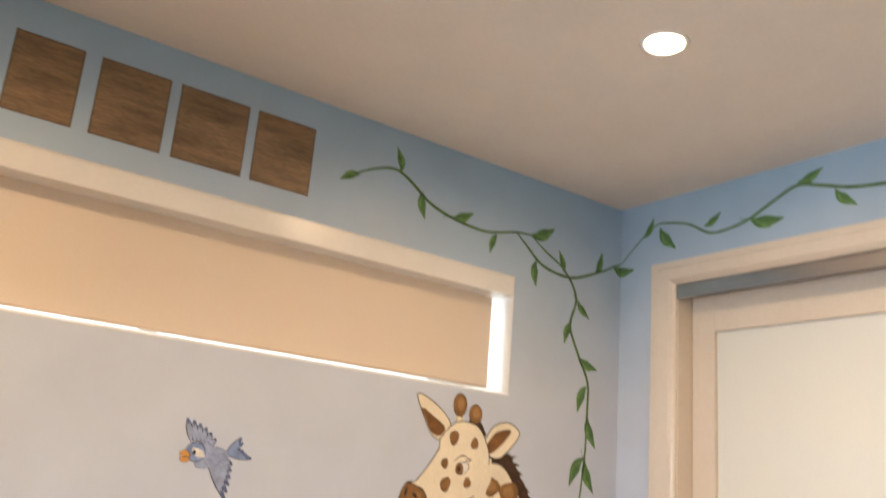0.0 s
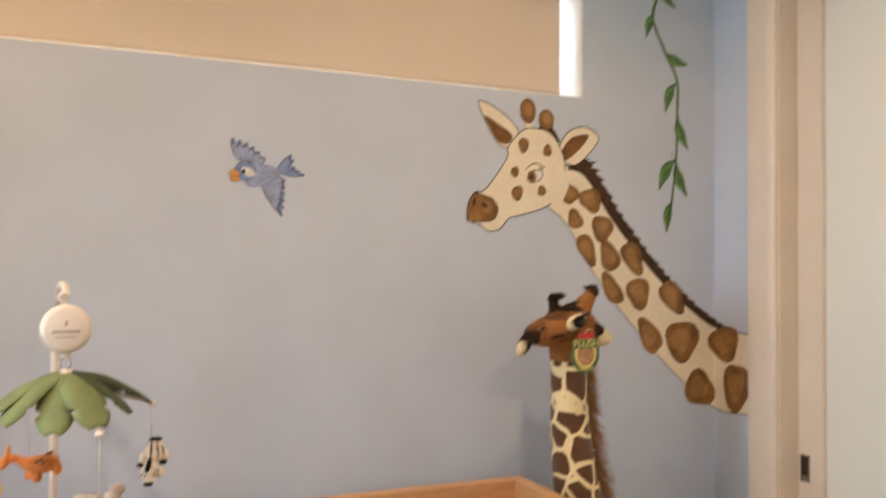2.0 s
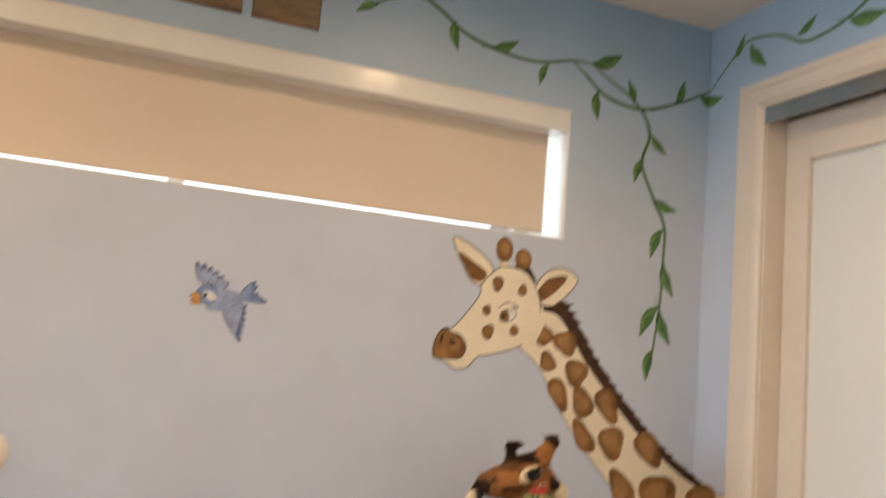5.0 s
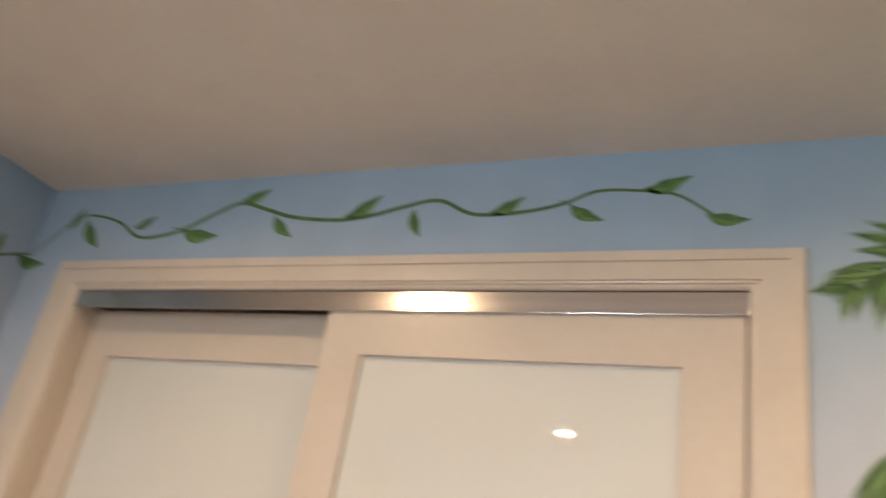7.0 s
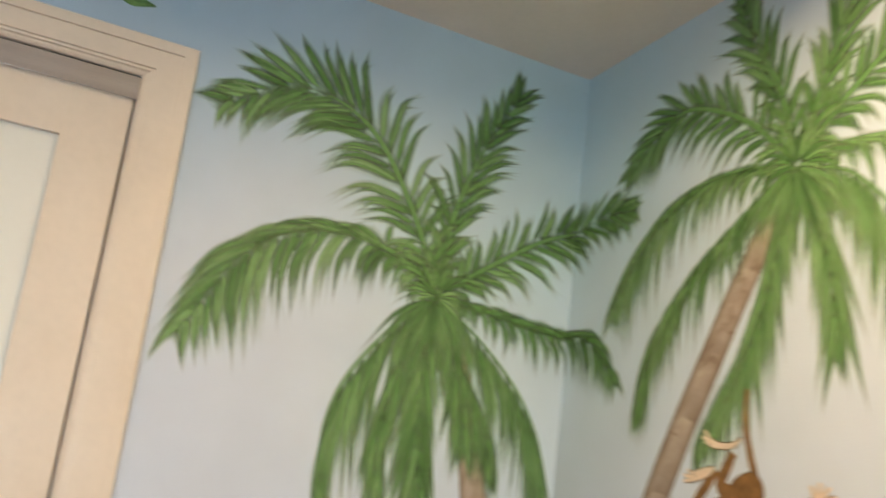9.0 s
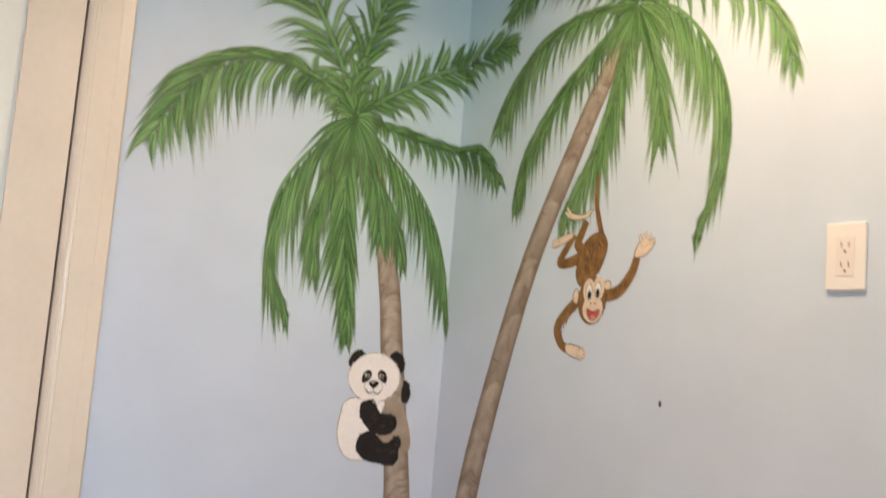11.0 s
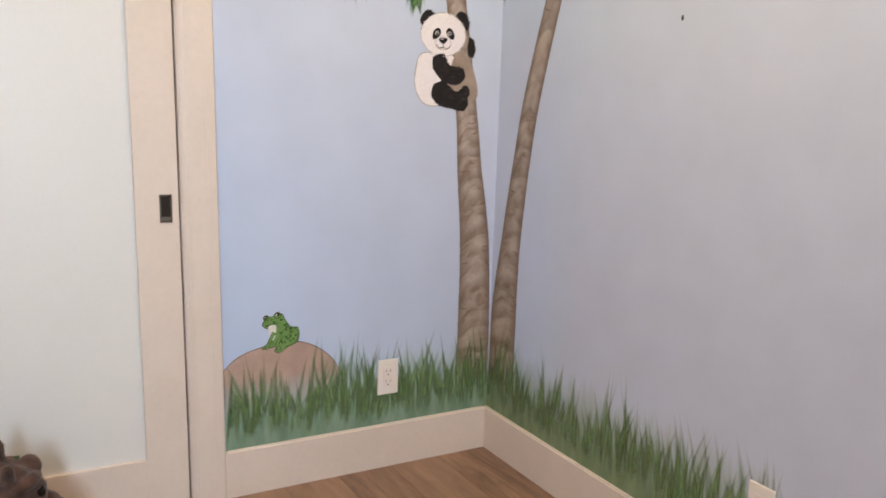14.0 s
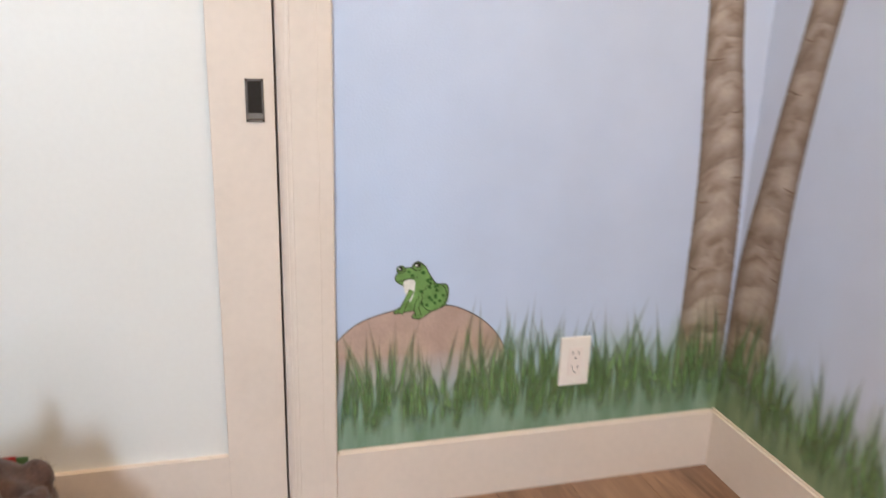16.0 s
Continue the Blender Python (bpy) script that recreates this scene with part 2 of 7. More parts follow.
def trunk_paint(name, dark, mid, light):
    """A palm trunk in brushwork: darker to both sides, with blurred ring scars bowed across it."""
    m = bpy.data.materials.new(name)
    m.use_nodes = True
    nt = m.node_tree
    bsdf = nt.nodes["Principled BSDF"]
    uv = nt.nodes.new("ShaderNodeUVMap")
    sep = nt.nodes.new("ShaderNodeSeparateXYZ")
    nt.links.new(uv.outputs[0], sep.inputs[0])
    pos = nt.nodes.new("ShaderNodeNewGeometry").outputs["Position"]
    wob = node(nt, "ShaderNodeTexNoise", Scale=14.0, Detail=3.0)
    fine = node(nt, "ShaderNodeTexNoise", Scale=120.0, Detail=4.0)
    for n in (wob, fine):
        nt.links.new(pos, n.inputs["Vector"])
    dark, mid, light = (tuple(q) + (1,) for q in (dark, mid, light))
    side = math_node(nt, "ABSOLUTE", math_node(nt, "SUBTRACT", sep.outputs[0], 0.5))
    bow = math_node(nt, "MULTIPLY", math_node(nt, "MULTIPLY", side, side), -0.040)
    slant = math_node(nt, "MULTIPLY", sep.outputs[0], 0.016)
    h = math_node(nt, "ADD", math_node(nt, "ADD", sep.outputs[1], bow), slant)
    h = math_node(nt, "MULTIPLY_ADD", wob.outputs[0], 0.030, h)
    band = nt.nodes.new("ShaderNodeCombineXYZ")
    nt.links.new(math_node(nt, "MULTIPLY", sep.outputs[0], 1.3), band.inputs[0])
    nt.links.new(math_node(nt, "MULTIPLY", h, 42.0), band.inputs[1])
    slow = node(nt, "ShaderNodeTexNoise", Scale=1.0, Detail=2.5, Roughness=0.55)
    nt.links.new(band.outputs[0], slow.inputs["Vector"])
    ring = math_node(nt, "FRACT", math_node(nt, "MULTIPLY", h, 21.0))
    c = mixed(nt, mapped(nt, slow.outputs[0], 0.34, 0.66), mid, light)
    c = mixed(nt, math_node(nt, "MULTIPLY", mapped(nt, ring, 0.35, 0.98, 0.0, 0.55), mapped(nt, wob.outputs[0], 0.62, 0.42)), c, dark)
    c = mixed(nt, mapped(nt, slow.outputs[0], 0.46, 0.30, 0.0, 0.55), c, dark)
    c = mixed(nt, mapped(nt, side, 0.22, 0.5, 0.0, 0.85), c, dark)
    c = mixed(nt, mapped(nt, fine.outputs[0], 0.45, 0.75, 0.0, 0.18), c, dark)
    nt.links.new(c, bsdf.inputs["Base Color"])
    bsdf.inputs["Roughness"].default_value = 0.55
    cover = mapped(nt, math_node(nt, "MULTIPLY_ADD", fine.outputs[0], 0.06, side), 0.525, 0.49)
    foot = mapped(nt, math_node(nt, "MULTIPLY_ADD", slow.outputs[0], 0.06, sep.outputs[1]), 1.035, 0.985)
    thinned(nt, bsdf, math_node(nt, "MULTIPLY", cover, foot))
    return m


def glowing(name, color, strength):
    m = bpy.data.materials.new(name)
    m.use_nodes = True
    bsdf = m.node_tree.nodes["Principled BSDF"]
    bsdf.inputs["Base Color"].default_value = (0.8, 0.8, 0.8, 1)
    bsdf.inputs["Emission Color"].default_value, bsdf.inputs["Emission Strength"].default_value = tuple(color) + (1,), strength
    return m


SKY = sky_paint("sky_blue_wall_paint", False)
# this one also carries palm corner and side wall light in its colour
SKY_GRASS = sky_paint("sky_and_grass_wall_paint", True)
CEIL = material("ceiling_paint", (0.76, 0.695, 0.632), 0.8, vary=0.03, grain=0.02, bump=0.2)
TRIM = material("cream_trim_paint", (0.72, 0.63, 0.542), 0.34, vary=0.03, grain=0.02, grain_scale=60, bump=0.05, coat=0.15)
WHITE = material("white_gloss_paint", (0.82, 0.79, 0.75), 0.22, vary=0.03, grain=0.015, bump=0.05, coat=0.4)
MILK = material("milky_glass", (0.76, 0.77, 0.735), 0.40, vary=0.02, scale=1.5, grain=0.01, bump=0.0, coat=1.0)
STEEL = material("brushed_steel", (0.74, 0.71, 0.70), 0.20, 1.0, vary=0.06, scale=3, grain=0.06, grain_scale=60, bump=0.04, stretch=(1, 0.3, 20))
BRONZE = material("dark_nickel", (0.30, 0.27, 0.235), 0.24, 0.9, vary=0.1, grain=0.05, bump=0.05)
# same nickel darkened: the shade inside the recess is put into the colour
CUP_SHADE = material("shaded_nickel_cup", (0.055, 0.048, 0.042), 0.26, 0.7, vary=0.1, grain=0.05, bump=0.05)
DARK = material("shadow_gap", (0.03, 0.028, 0.026), 0.8, bump=0.0)
FLOOR = wood("oak_floor_board", (0.125, 0.068, 0.041), (0.375, 0.228, 0.142), 0.42, (1.3, 10, 10))
BEECH = wood("beech_wood", (0.52, 0.255, 0.120), (0.70, 0.405, 0.215), 0.42, (2.5, 22, 22), False)
BEECH_UP = wood("beech_wood_upright", (0.49, 0.234, 0.106), (0.67, 0.380, 0.196), 0.42, (22, 22, 2.5), False)
BEECH_SIDE = wood("beech_wood_crosswise", (0.50, 0.253, 0.111), (0.69, 0.405, 0.196), 0.42, (22, 2.5, 22), False)
PLASTIC = material("ivory_plastic", (0.82, 0.765, 0.70), 0.30, vary=0.02, grain=0.01, bump=0.03)
WHITE_PLASTIC = material("white_plastic", (0.80, 0.72, 0.66), 0.30, vary=0.02, grain=0.01, bump=0.03)
BLACK_GLOSS = material("black_gloss_plastic", (0.012, 0.012, 0.014), 0.15, bump=0.0, coat=0.5)
LAMP_ON = glowing("lamp_glass_lit", (1.0, 0.84, 0.62), 60.0)


# ---- mesh helpers ----
def finish(name, bm, mats, parent=None, label="", smooth=False):
    me = bpy.data.meshes.new(name)
    bm.normal_update()
    bm.to_mesh(me)
    bm.free()
    for m in mats if isinstance(mats, (list, tuple)) else [mats]:
        me.materials.append(m)
    if smooth:
        for p in me.polygons:
            p.use_smooth = True
    ob = new(name, me)
    if parent is not None:
        ob.parent = parent
        ob.matrix_parent_inverse = parent.matrix_world.inverted()
    if label:
        ob["label"] = label
    return ob


def part(name, bm, mat, parent, label="", smooth=False):
    return finish(name, bm, mat, parent, label, smooth)


def empty(name, x=0, y=0, z=0):
    ob = new(name)
    ob.empty_display_size = 0.05
    ob.location = (x, y, z)
    ob.matrix_world = Matrix.Translation((x, y, z))
    return ob


def box(x0, x1, y0, y1, z0, z1, bevel=0.0, bm=None, mat=0):
    bm = bm or bmesh.new()
    made = bmesh.ops.create_cube(bm, size=1.0, matrix=Matrix.Translation(((x0 + x1) / 2, (y0 + y1) / 2, (z0 + z1) / 2)) @ Matrix.Diagonal((abs(x1 - x0), abs(y1 - y0), abs(z1 - z0), 1)))
    faces = {f for v in made["verts"] for f in v.link_faces}
    for f in faces:
        f.material_index = mat
    if bevel:
        edges = {e for v in made["verts"] for e in v.link_edges}
        bmesh.ops.bevel(bm, geom=list(edges), offset=bevel, segments=2, affect="EDGES", profile=0.6)
    return bm


def ball(c, r, rot=(0, 0, 0), bm=None, mat=0, n=20, bump=0.0, freq=20.0):
    """An ellipsoid, roughened if bump is given."""
    bm = bm or bmesh.new()
    m = Matrix.Translation(c) @ Euler([radians(a) for a in rot]).to_matrix().to_4x4() @ Matrix.Diagonal((*r, 1))
    made = bmesh.ops.create_uvsphere(bm, u_segments=n, v_segments=max(6, n * 2 // 3), radius=1.0, matrix=m)
    for f in {f for v in made["verts"] for f in v.link_faces}:
        f.material_index, f.smooth = mat, True
    if bump:
        for v in made["verts"]:
            d = (v.co - Vector(c)).normalized()
            v.co += d * bump * noise.noise(v.co * freq)
    return bm


def curve(points, n=8):
    """Catmull-Rom through the points, of any dimension."""
    p = [np.array(q, float) for q in points]
    p = [2 * p[0] - p[1]] + p + [2 * p[-1] - p[-2]]
    out = []
    for i in range(1, len(p) - 2):
        for k in range(n):
            t = k / n
            a, b, c, d = p[i - 1], p[i], p[i + 1], p[i + 2]
            out.append(0.5 * (2 * b + (c - a) * t + (2 * a - 5 * b + 4 * c - d) * t * t + (3 * b - a - 3 * c + d) * t ** 3))
    out.append(p[-2])
    return out


def tube(points, radii, seg=12, bm=None, mat=0, n=6, caps=True, flat=1.0):
    """A round bar along a smooth curve; radii are spread along it."""
    bm = bm or bmesh.new()
    pts = [Vector(q) for q in curve(points, n)] if len(points) > 2 else [Vector(points[0]), Vector(points[1])]
    rr = np.interp(np.linspace(0, 1, len(pts)), np.linspace(0, 1, len(radii)), radii)
    rings, side = [], None
    for i, p in enumerate(pts):
        d = (pts[min(i + 1, len(pts) - 1)] - pts[max(i - 1, 0)]).normalized()
        if side is None:
            side = d.orthogonal().normalized()
        side = (side - d * side.dot(d)).normalized()
        up = d.cross(side)
        rings.append([bm.verts.new(p + (side * math.cos(a) + up * math.sin(a) * flat) * rr[i]) for a in (2 * math.pi * k / seg for k in range(seg))])
    for a, b in zip(rings, rings[1:]):
        for k in range(seg):
            f = bm.faces.new((a[k], a[(k + 1) % seg], b[(k + 1) % seg], b[k]))
            f.material_index, f.smooth = mat, True
    if caps:
        for ring in (rings[0][::-1], rings[-1]):
            bm.faces.new(ring).material_index = mat
    return bm


def lathe(profile, c, axis="z", seg=32, bm=None, mat=0):
    """Turns (radius, height) pairs about an axis through c."""
    bm = bm or bmesh.new()
    rings = []
    for r, h in profile:
        ring = []
        for k in range(seg):
            a = 2 * math.pi * k / seg
            u, v = r * math.cos(a), r * math.sin(a)
            q = (u, v, h) if axis == "z" else ((u, h, v) if axis == "y" else (h, u, v))
            ring.append(bm.verts.new(Vector(c) + Vector(q)))
        rings.append(ring)
    for a, b in zip(rings, rings[1:]):
        for k in range(seg):
            f = bm.faces.new((a[k], a[(k + 1) % seg], b[(k + 1) % seg], b[k]))
            f.material_index, f.smooth = mat, True
    bm.faces.new(rings[0][::-1]).material_index = mat
    bm.faces.new(rings[-1]).material_index = mat
    bmesh.ops.recalc_face_normals(bm, faces=bm.faces)
    return bm


def melt(bm, voxel, rounds=6):
    """Runs overlapping rounded shapes together into one soft skin."""
    me = bpy.data.meshes.new("soft_form")
    bm.to_mesh(me)
    bm.free()
    ob = bpy.data.objects.new("soft_form", me)
    scene.collection.objects.link(ob)
    skin = ob.modifiers.new("skin", "REMESH")
    skin.mode, skin.voxel_size = "VOXEL", voxel
    soft = ob.modifiers.new("soft", "SMOOTH")
    soft.factor, soft.iterations = 0.5, rounds
    out = bpy.data.meshes.new_from_object(ob.evaluated_get(bpy.context.evaluated_depsgraph_get()))
    bpy.data.objects.remove(ob)
    bpy.data.meshes.remove(me)
    soft_bm = bmesh.new()
    soft_bm.from_mesh(out)
    bpy.data.meshes.remove(out)
    for f in soft_bm.faces:
        f.smooth, f.material_index = True, 0
    return soft_bm


# ---- the shell of the room ----
T = 0.14


def wall(name, pieces, mat, label):
    bm = bmesh.new()
    for p in pieces:
        box(*p, bm=bm)
    return tagged(finish(name, bm, mat), label, "wall", kind="structure")


DY0, DY1, DZ = 1.037, 2.80, 2.409


def leaning(y, z):
    """The closing side of the closet opening was built out of plumb: its foot stands nearer to the corner than its head."""
    return y - 0.016 + 0.0125 * z


wall("wall_east", [(0, T, 0, DY0 - 0.024, 0, HC), (0, T, DY1, YN, 0, HC), (0, T, DY0 - 0.024, DY1, DZ, HC)], SKY_GRASS, "sky-blue painted closet wall with mural around the sliding doors")
WX0, WX1, WZ0, WZ1 = -2.72, -0.515, 1.967, 2.368
wall("wall_north", [(XW, WX0, YN, YN + 0.36, 0, HC), (WX1, T, YN, YN + 0.36, 0, HC), (WX0, WX1, YN, YN + 0.36, 0, WZ0), (WX0, WX1, YN, YN + 0.36, WZ1, HC)], SKY, "sky-blue painted wall with a long high window")
wall("wall_south", [(XW, T, -T, 0, 0, HC)], SKY_GRASS, "pale blue painted wall with painted palms and grass")
BY0, BY1, BZ0, BZ1 = 1.99, 2.84, 0.95, 2.27
wall("wall_west", [(XW - T, XW, -T, BY0, 0, HC), (XW - T, XW, BY1, YN + 0.36, 0, HC), (XW - T, XW, BY0, BY1, 0, BZ0), (XW - T, XW, BY0, BY1, BZ1, HC)], SKY, "plain pale blue wall with a daylight window")
tagged(finish("ceiling", box(XW - T, T + 0.9, -T, YN + 0.36, HC, HC + 0.12), CEIL), "warm white painted flat ceiling", "ceiling", kind="structure")

# closet behind the sliding doors
bm = bmesh.new()
box(T + 0.70, T + 0.76, DY0 - 0.2, DY1 + 0.2, 0, HC, bm=bm)
box(T, T + 0.70, DY0 - 0.26, DY0 - 0.2, 0, HC, bm=bm)
box(T, T + 0.70, DY1 + 0.2, DY1 + 0.26, 0, HC, bm=bm)
tagged(finish("wall_closet", bm, CEIL), "plain white closet walls behind the doors", "wall", kind="structure")


def baseboard(name, x0, x1, y0, y1):
    """A flat board with an eased top edge."""
    bm = box(x0, x1, y0, y1, 0, 0.148)
    top = [e for e in bm.edges if all(v.co.z > 0.1 for v in e.verts)]
    bmesh.ops.bevel(bm, geom=top, offset=0.005, segments=3, affect="EDGES")
    return tagged(finish(name, bm, TRIM), "cream painted flat baseboard along the wall", "baseboard", kind="structure")


baseboard("baseboard_east", -0.016, 0, 0.016, 0.923)
baseboard("baseboard_east_corner", -0.016, 0, 2.903, YN - 0.016)
baseboard("baseboard_south", XW + 0.016, 0, 0, 0.016)
baseboard("baseboard_north", XW + 0.016, 0, YN - 0.016, YN)
baseboard("baseboard_west", XW, XW + 0.016, 0, YN)

# ---- closet opening: casing, lining, track and two sliding doors ----
CY0, CY1, CZ = 0.938, 2.903, 2.491
# the head has a capped, deeply grooved moulding, the uprights a flatter one
UPRIGHT = [(0, 0), (0, 0.018), (0.003, 0.021), (0.0235, 0.0215), (0.0245, 0.0209), (0.0255, 0.0209), (0.0265, 0.0212), (0.0655, 0.0200), (0.0668, 0.0188), (0.0676, 0.0188), (0.0688, 0.0192), (0.0728, 0.0182), (0.0740, 0.0170), (0.0748, 0.0170), (0.0758, 0.0173), (0.0800, 0.0150), (0.0830, 0.0120), (0.0850, 0.0090), (0.085, 0)]
HEAD_CUTS = {4: 0.0165, 5: 0.0165, 6: 0.0195, 8: 0.0150, 9: 0.0150, 12: 0.0130, 13: 0.0130}
bm = bmesh.new()
for run in range(3):
    rows = []
    for n_, (d, h) in enumerate(UPRIGHT):
        h = HEAD_CUTS.get(n_, h) if run == 1 else h
        d1 = d * (CY1 - DY1) / 0.085
        d0 = d * (DY0 - CY0) / 0.085
        loop = ((-h, leaning(CY0 + d0, 0), 0), (-h, leaning(CY0 + d0, CZ - d), CZ - d), (-h, CY1 - d1, CZ - d), (-h, CY1 - d1, 0))
        rows.append([bm.verts.new(q) for q in loop[run:run + 2]])
    for a, b in zip(rows, rows[1:]):
        bm.faces.new((a[0], a[1], b[1], b[0]))
bmesh.ops.recalc_face_normals(bm, faces=bm.faces)
tagged(finish("trim_door_casing", bm, TRIM), "cream painted moulded casing round the closet doors", "door casing", kind="structure")
bm = box(-0.006, T, DY0 - 0.006, DY0 + 0.001, 0, DZ)
for v in bm.verts:
    v.co.y = leaning(v.co.y, v.co.z)
box(0, T, DY1 - 0.004, DY1 + 0.001, 0, DZ, bm=bm)
box(0, T, leaning(DY0, DZ) + 0.004, DY1 - 0.004, DZ - 0.004, DZ + 0.001, bm=bm)
tagged(finish("trim_door_lining", bm, TRIM), "cream painted lining of the closet opening", "door lining", kind="structure")

track = empty("door_track", 0.03, 1.92, 2.36)
tagged(track, "brushed steel sliding door track above the closet doors", "door track", kind="structure")
part("fascia", box(-0.012, -0.009, leaning(DY0, 2.38) - 0.001, DY1 - 0.004, 2.354, DZ - 0.008, 0.0008), STEEL, track)
part("channel", box(-0.009, 0.118, DY0 + 0.004, DY1 - 0.004, 2.385, DZ - 0.005), DARK, track)
part("guide_rail", box(0.052, 0.056, DY0 + 0.004, DY1 - 0.004, 2.368, 2.385), STEEL, track)


def sliding_door(name, x, y0, y1, stile0, stile1, z1, zg1, zg0, pull_y, pull_z, label, inset=0.016, lean=False):
    door = tagged(empty(name, x + 0.0175, (y0 + y1) / 2, 0.012), label, "sliding door", kind="structure")
    t = 0.035
    part("stile", box(x, x + t, y0, y0 + stile0, 0.012, z1, 0.0015), TRIM, door)
    part("stile", box(x, x + t, y1 - stile1, y1, 0.012, z1, 0.0015), TRIM, door)
    part("rail", box(x + 0.0005, x + t, y0 + stile0, y1 - stile1, zg1, z1, 0.001), TRIM, door)
    part("rail", box(x + 0.0005, x + t, y0 + stile0, y1 - stile1, 0.012, zg0, 0.001), TRIM, door)
    part("glass_panel", box(x + inset, x + inset + 0.008, y0 + stile0 - 0.006, y1 - stile1 + 0.006, zg0 - 0.006, zg1 + 0.006), MILK, door, "milky white glass panel")
    w, h = 0.0165, 0.039
    bm = bmesh.new()
    for q in ((pull_y - w, pull_y - w + 0.004, pull_z - h, pull_z + h), (pull_y + w - 0.004, pull_y + w, pull_z - h, pull_z + h), (pull_y - w, pull_y + w, pull_z - h, pull_z - h + 0.004), (pull_y - w, pull_y + w, pull_z + h - 0.004, pull_z + h)):
        box(x - 0.0025, x + 0.001, *q, bm=bm)
    pull = part("finger_pull", bm, BRONZE, door, "dark nickel recessed finger pull")
    # wedge added to catch a glint at the foot of the cup
    lip = bmesh.new()
    vs = [lip.verts.new(q) for q in ((x - 0.0008, pull_y - w + 0.004, pull_z - h + 0.016), (x - 0.0008, pull_y + w - 0.004, pull_z - h + 0.016), (x - 0.0030, pull_y + w - 0.004, pull_z - h + 0.006), (x - 0.0030, pull_y - w + 0.004, pull_z - h + 0.006), (x - 0.0008, pull_y - w + 0.004, pull_z - h + 0.003), (x - 0.0008, pull_y + w - 0.004, pull_z - h + 0.003))]
    for q in ((0, 1, 2, 3), (3, 2, 5, 4), (0, 3, 4), (1, 5, 2)):
        lip.faces.new([vs[i] for i in q])
    bmesh.ops.recalc_face_normals(lip, faces=lip.faces)
    part("lip", lip, BRONZE, pull)
    # flat plate on the door; its dark colour stands for the depth
    part("cup", box(x - 0.0008, x - 0.0003, pull_y - w + 0.003, pull_y + w - 0.003, pull_z - h + 0.003, pull_z + h - 0.003), CUP_SHADE, pull)
    if lean:
        for piece in door.children_recursive:
            for v in piece.data.vertices:
                v.co.y = leaning(v.co.y, v.co.z)
    return door


sliding_door("door_1", -0.002, 1.0425, 1.965, 0.1160, 0.105, 2.366, 2.252, 0.160, 1.078, 0.885, "cream sliding closet door with milky glass, pushed closed in front", 0.014, True)
sliding_door("door_2", 0.072, 1.880, 2.794, 0.10, 0.090, 2.383, 2.246, 0.160, 2.768, 0.865, "cream sliding closet door with milky glass, running behind the other")

# ---- high window with its roller shade ----
win = tagged(empty("window_1", (WX0 + WX1) / 2, YN + 0.3, WZ0), "long high window with white frame behind a roller shade", "window", kind="structure")
bm = bmesh.new()
E_ = 0.004
box(WX0, WX1, YN + 0.002, YN + 0.30, WZ0, WZ0 + E_, bm=bm)
box(WX0, WX1, YN + 0.002, YN + 0.30, WZ1 - E_, WZ1, bm=bm)
box(WX1 - E_, WX1, YN + 0.002, YN + 0.30, WZ0 + E_, WZ1 - E_, bm=bm)
box(WX0, WX0 + E_, YN + 0.002, YN + 0.30, WZ0 + E_, WZ1 - E_, bm=bm)
part("window_lining", bm, WHITE, win)
bm = bmesh.new()
box(WX0 + E_, WX1 - E_, YN + 0.24, YN + 0.29, WZ0 + E_, WZ0 + 0.045, 0.003, bm)
box(WX0 + E_, WX1 - E_, YN + 0.24, YN + 0.29, WZ1 - 0.045, WZ1 - E_, 0.003, bm)
for wx in (WX0 + 0.025, (WX0 + WX1) / 2, WX1 - 0.025):
    box(wx - 0.021, wx + 0.021, YN + 0.24, YN + 0.29, WZ0 + 0.045, WZ1 - 0.045, 0.003, bm)
part("window_frame", bm, WHITE, win)
GLASS = bpy.data.materials.new("window_glass")
GLASS.use_nodes = True
gb = GLASS.node_tree.nodes["Principled BSDF"]
gb.inputs["Transmission Weight"].default_value, gb.inputs["Roughness"].default_value, gb.inputs["IOR"].default_value = 1.0, 0.0, 1.1
for wx0, wx1 in ((WX0 + 0.04, (WX0 + WX1) / 2 - 0.02), ((WX0 + WX1) / 2 + 0.02, WX1 - 0.04)):
    part("pane", box(wx0, wx1, YN + 0.262, YN + 0.268, WZ0 + 0.04, WZ1 - 0.04), GLASS, win).visible_shadow = False

FABRIC = material("peach_shade_fabric", (0.76, 0.640, 0.525), 0.85, vary=0.02, scale=2, grain=0.05, grain_scale=300, bump=0.3)
fb = FABRIC.node_tree
tr = fb.nodes.new("ShaderNodeBsdfTranslucent")
tr.inputs[0].default_value = (0.70, 0.57, 0.45, 1)
mx = fb.nodes.new("ShaderNodeMixShader")
mx.inputs[0].default_value = 0.17
fb.links.new(fb.nodes["Principled BSDF"].outputs[0], mx.inputs[1])
fb.links.new(tr.outputs[0], mx.inputs[2])
fb.links.new(mx.outputs[0], fb.nodes["Material Output"].inputs[0])
shade = tagged(empty("roller_shade", (WX0 + WX1) / 2, YN + 0.05, WZ1), "beige roller shade pulled down in the high window", "roller shade")
part("valance", box(WX0 + 0.006, WX1 - 0.005, YN - 0.003, YN + 0.09, 2.298, WZ1 - 0.005, 0.004), WHITE, shade, "glossy white head box")
part("fabric", box(WX0 + 0.03, WX1 - 0.036, YN + 0.072, YN + 0.0735, WZ0 + 0.025, 2.32), FABRIC, shade, "beige woven fabric")
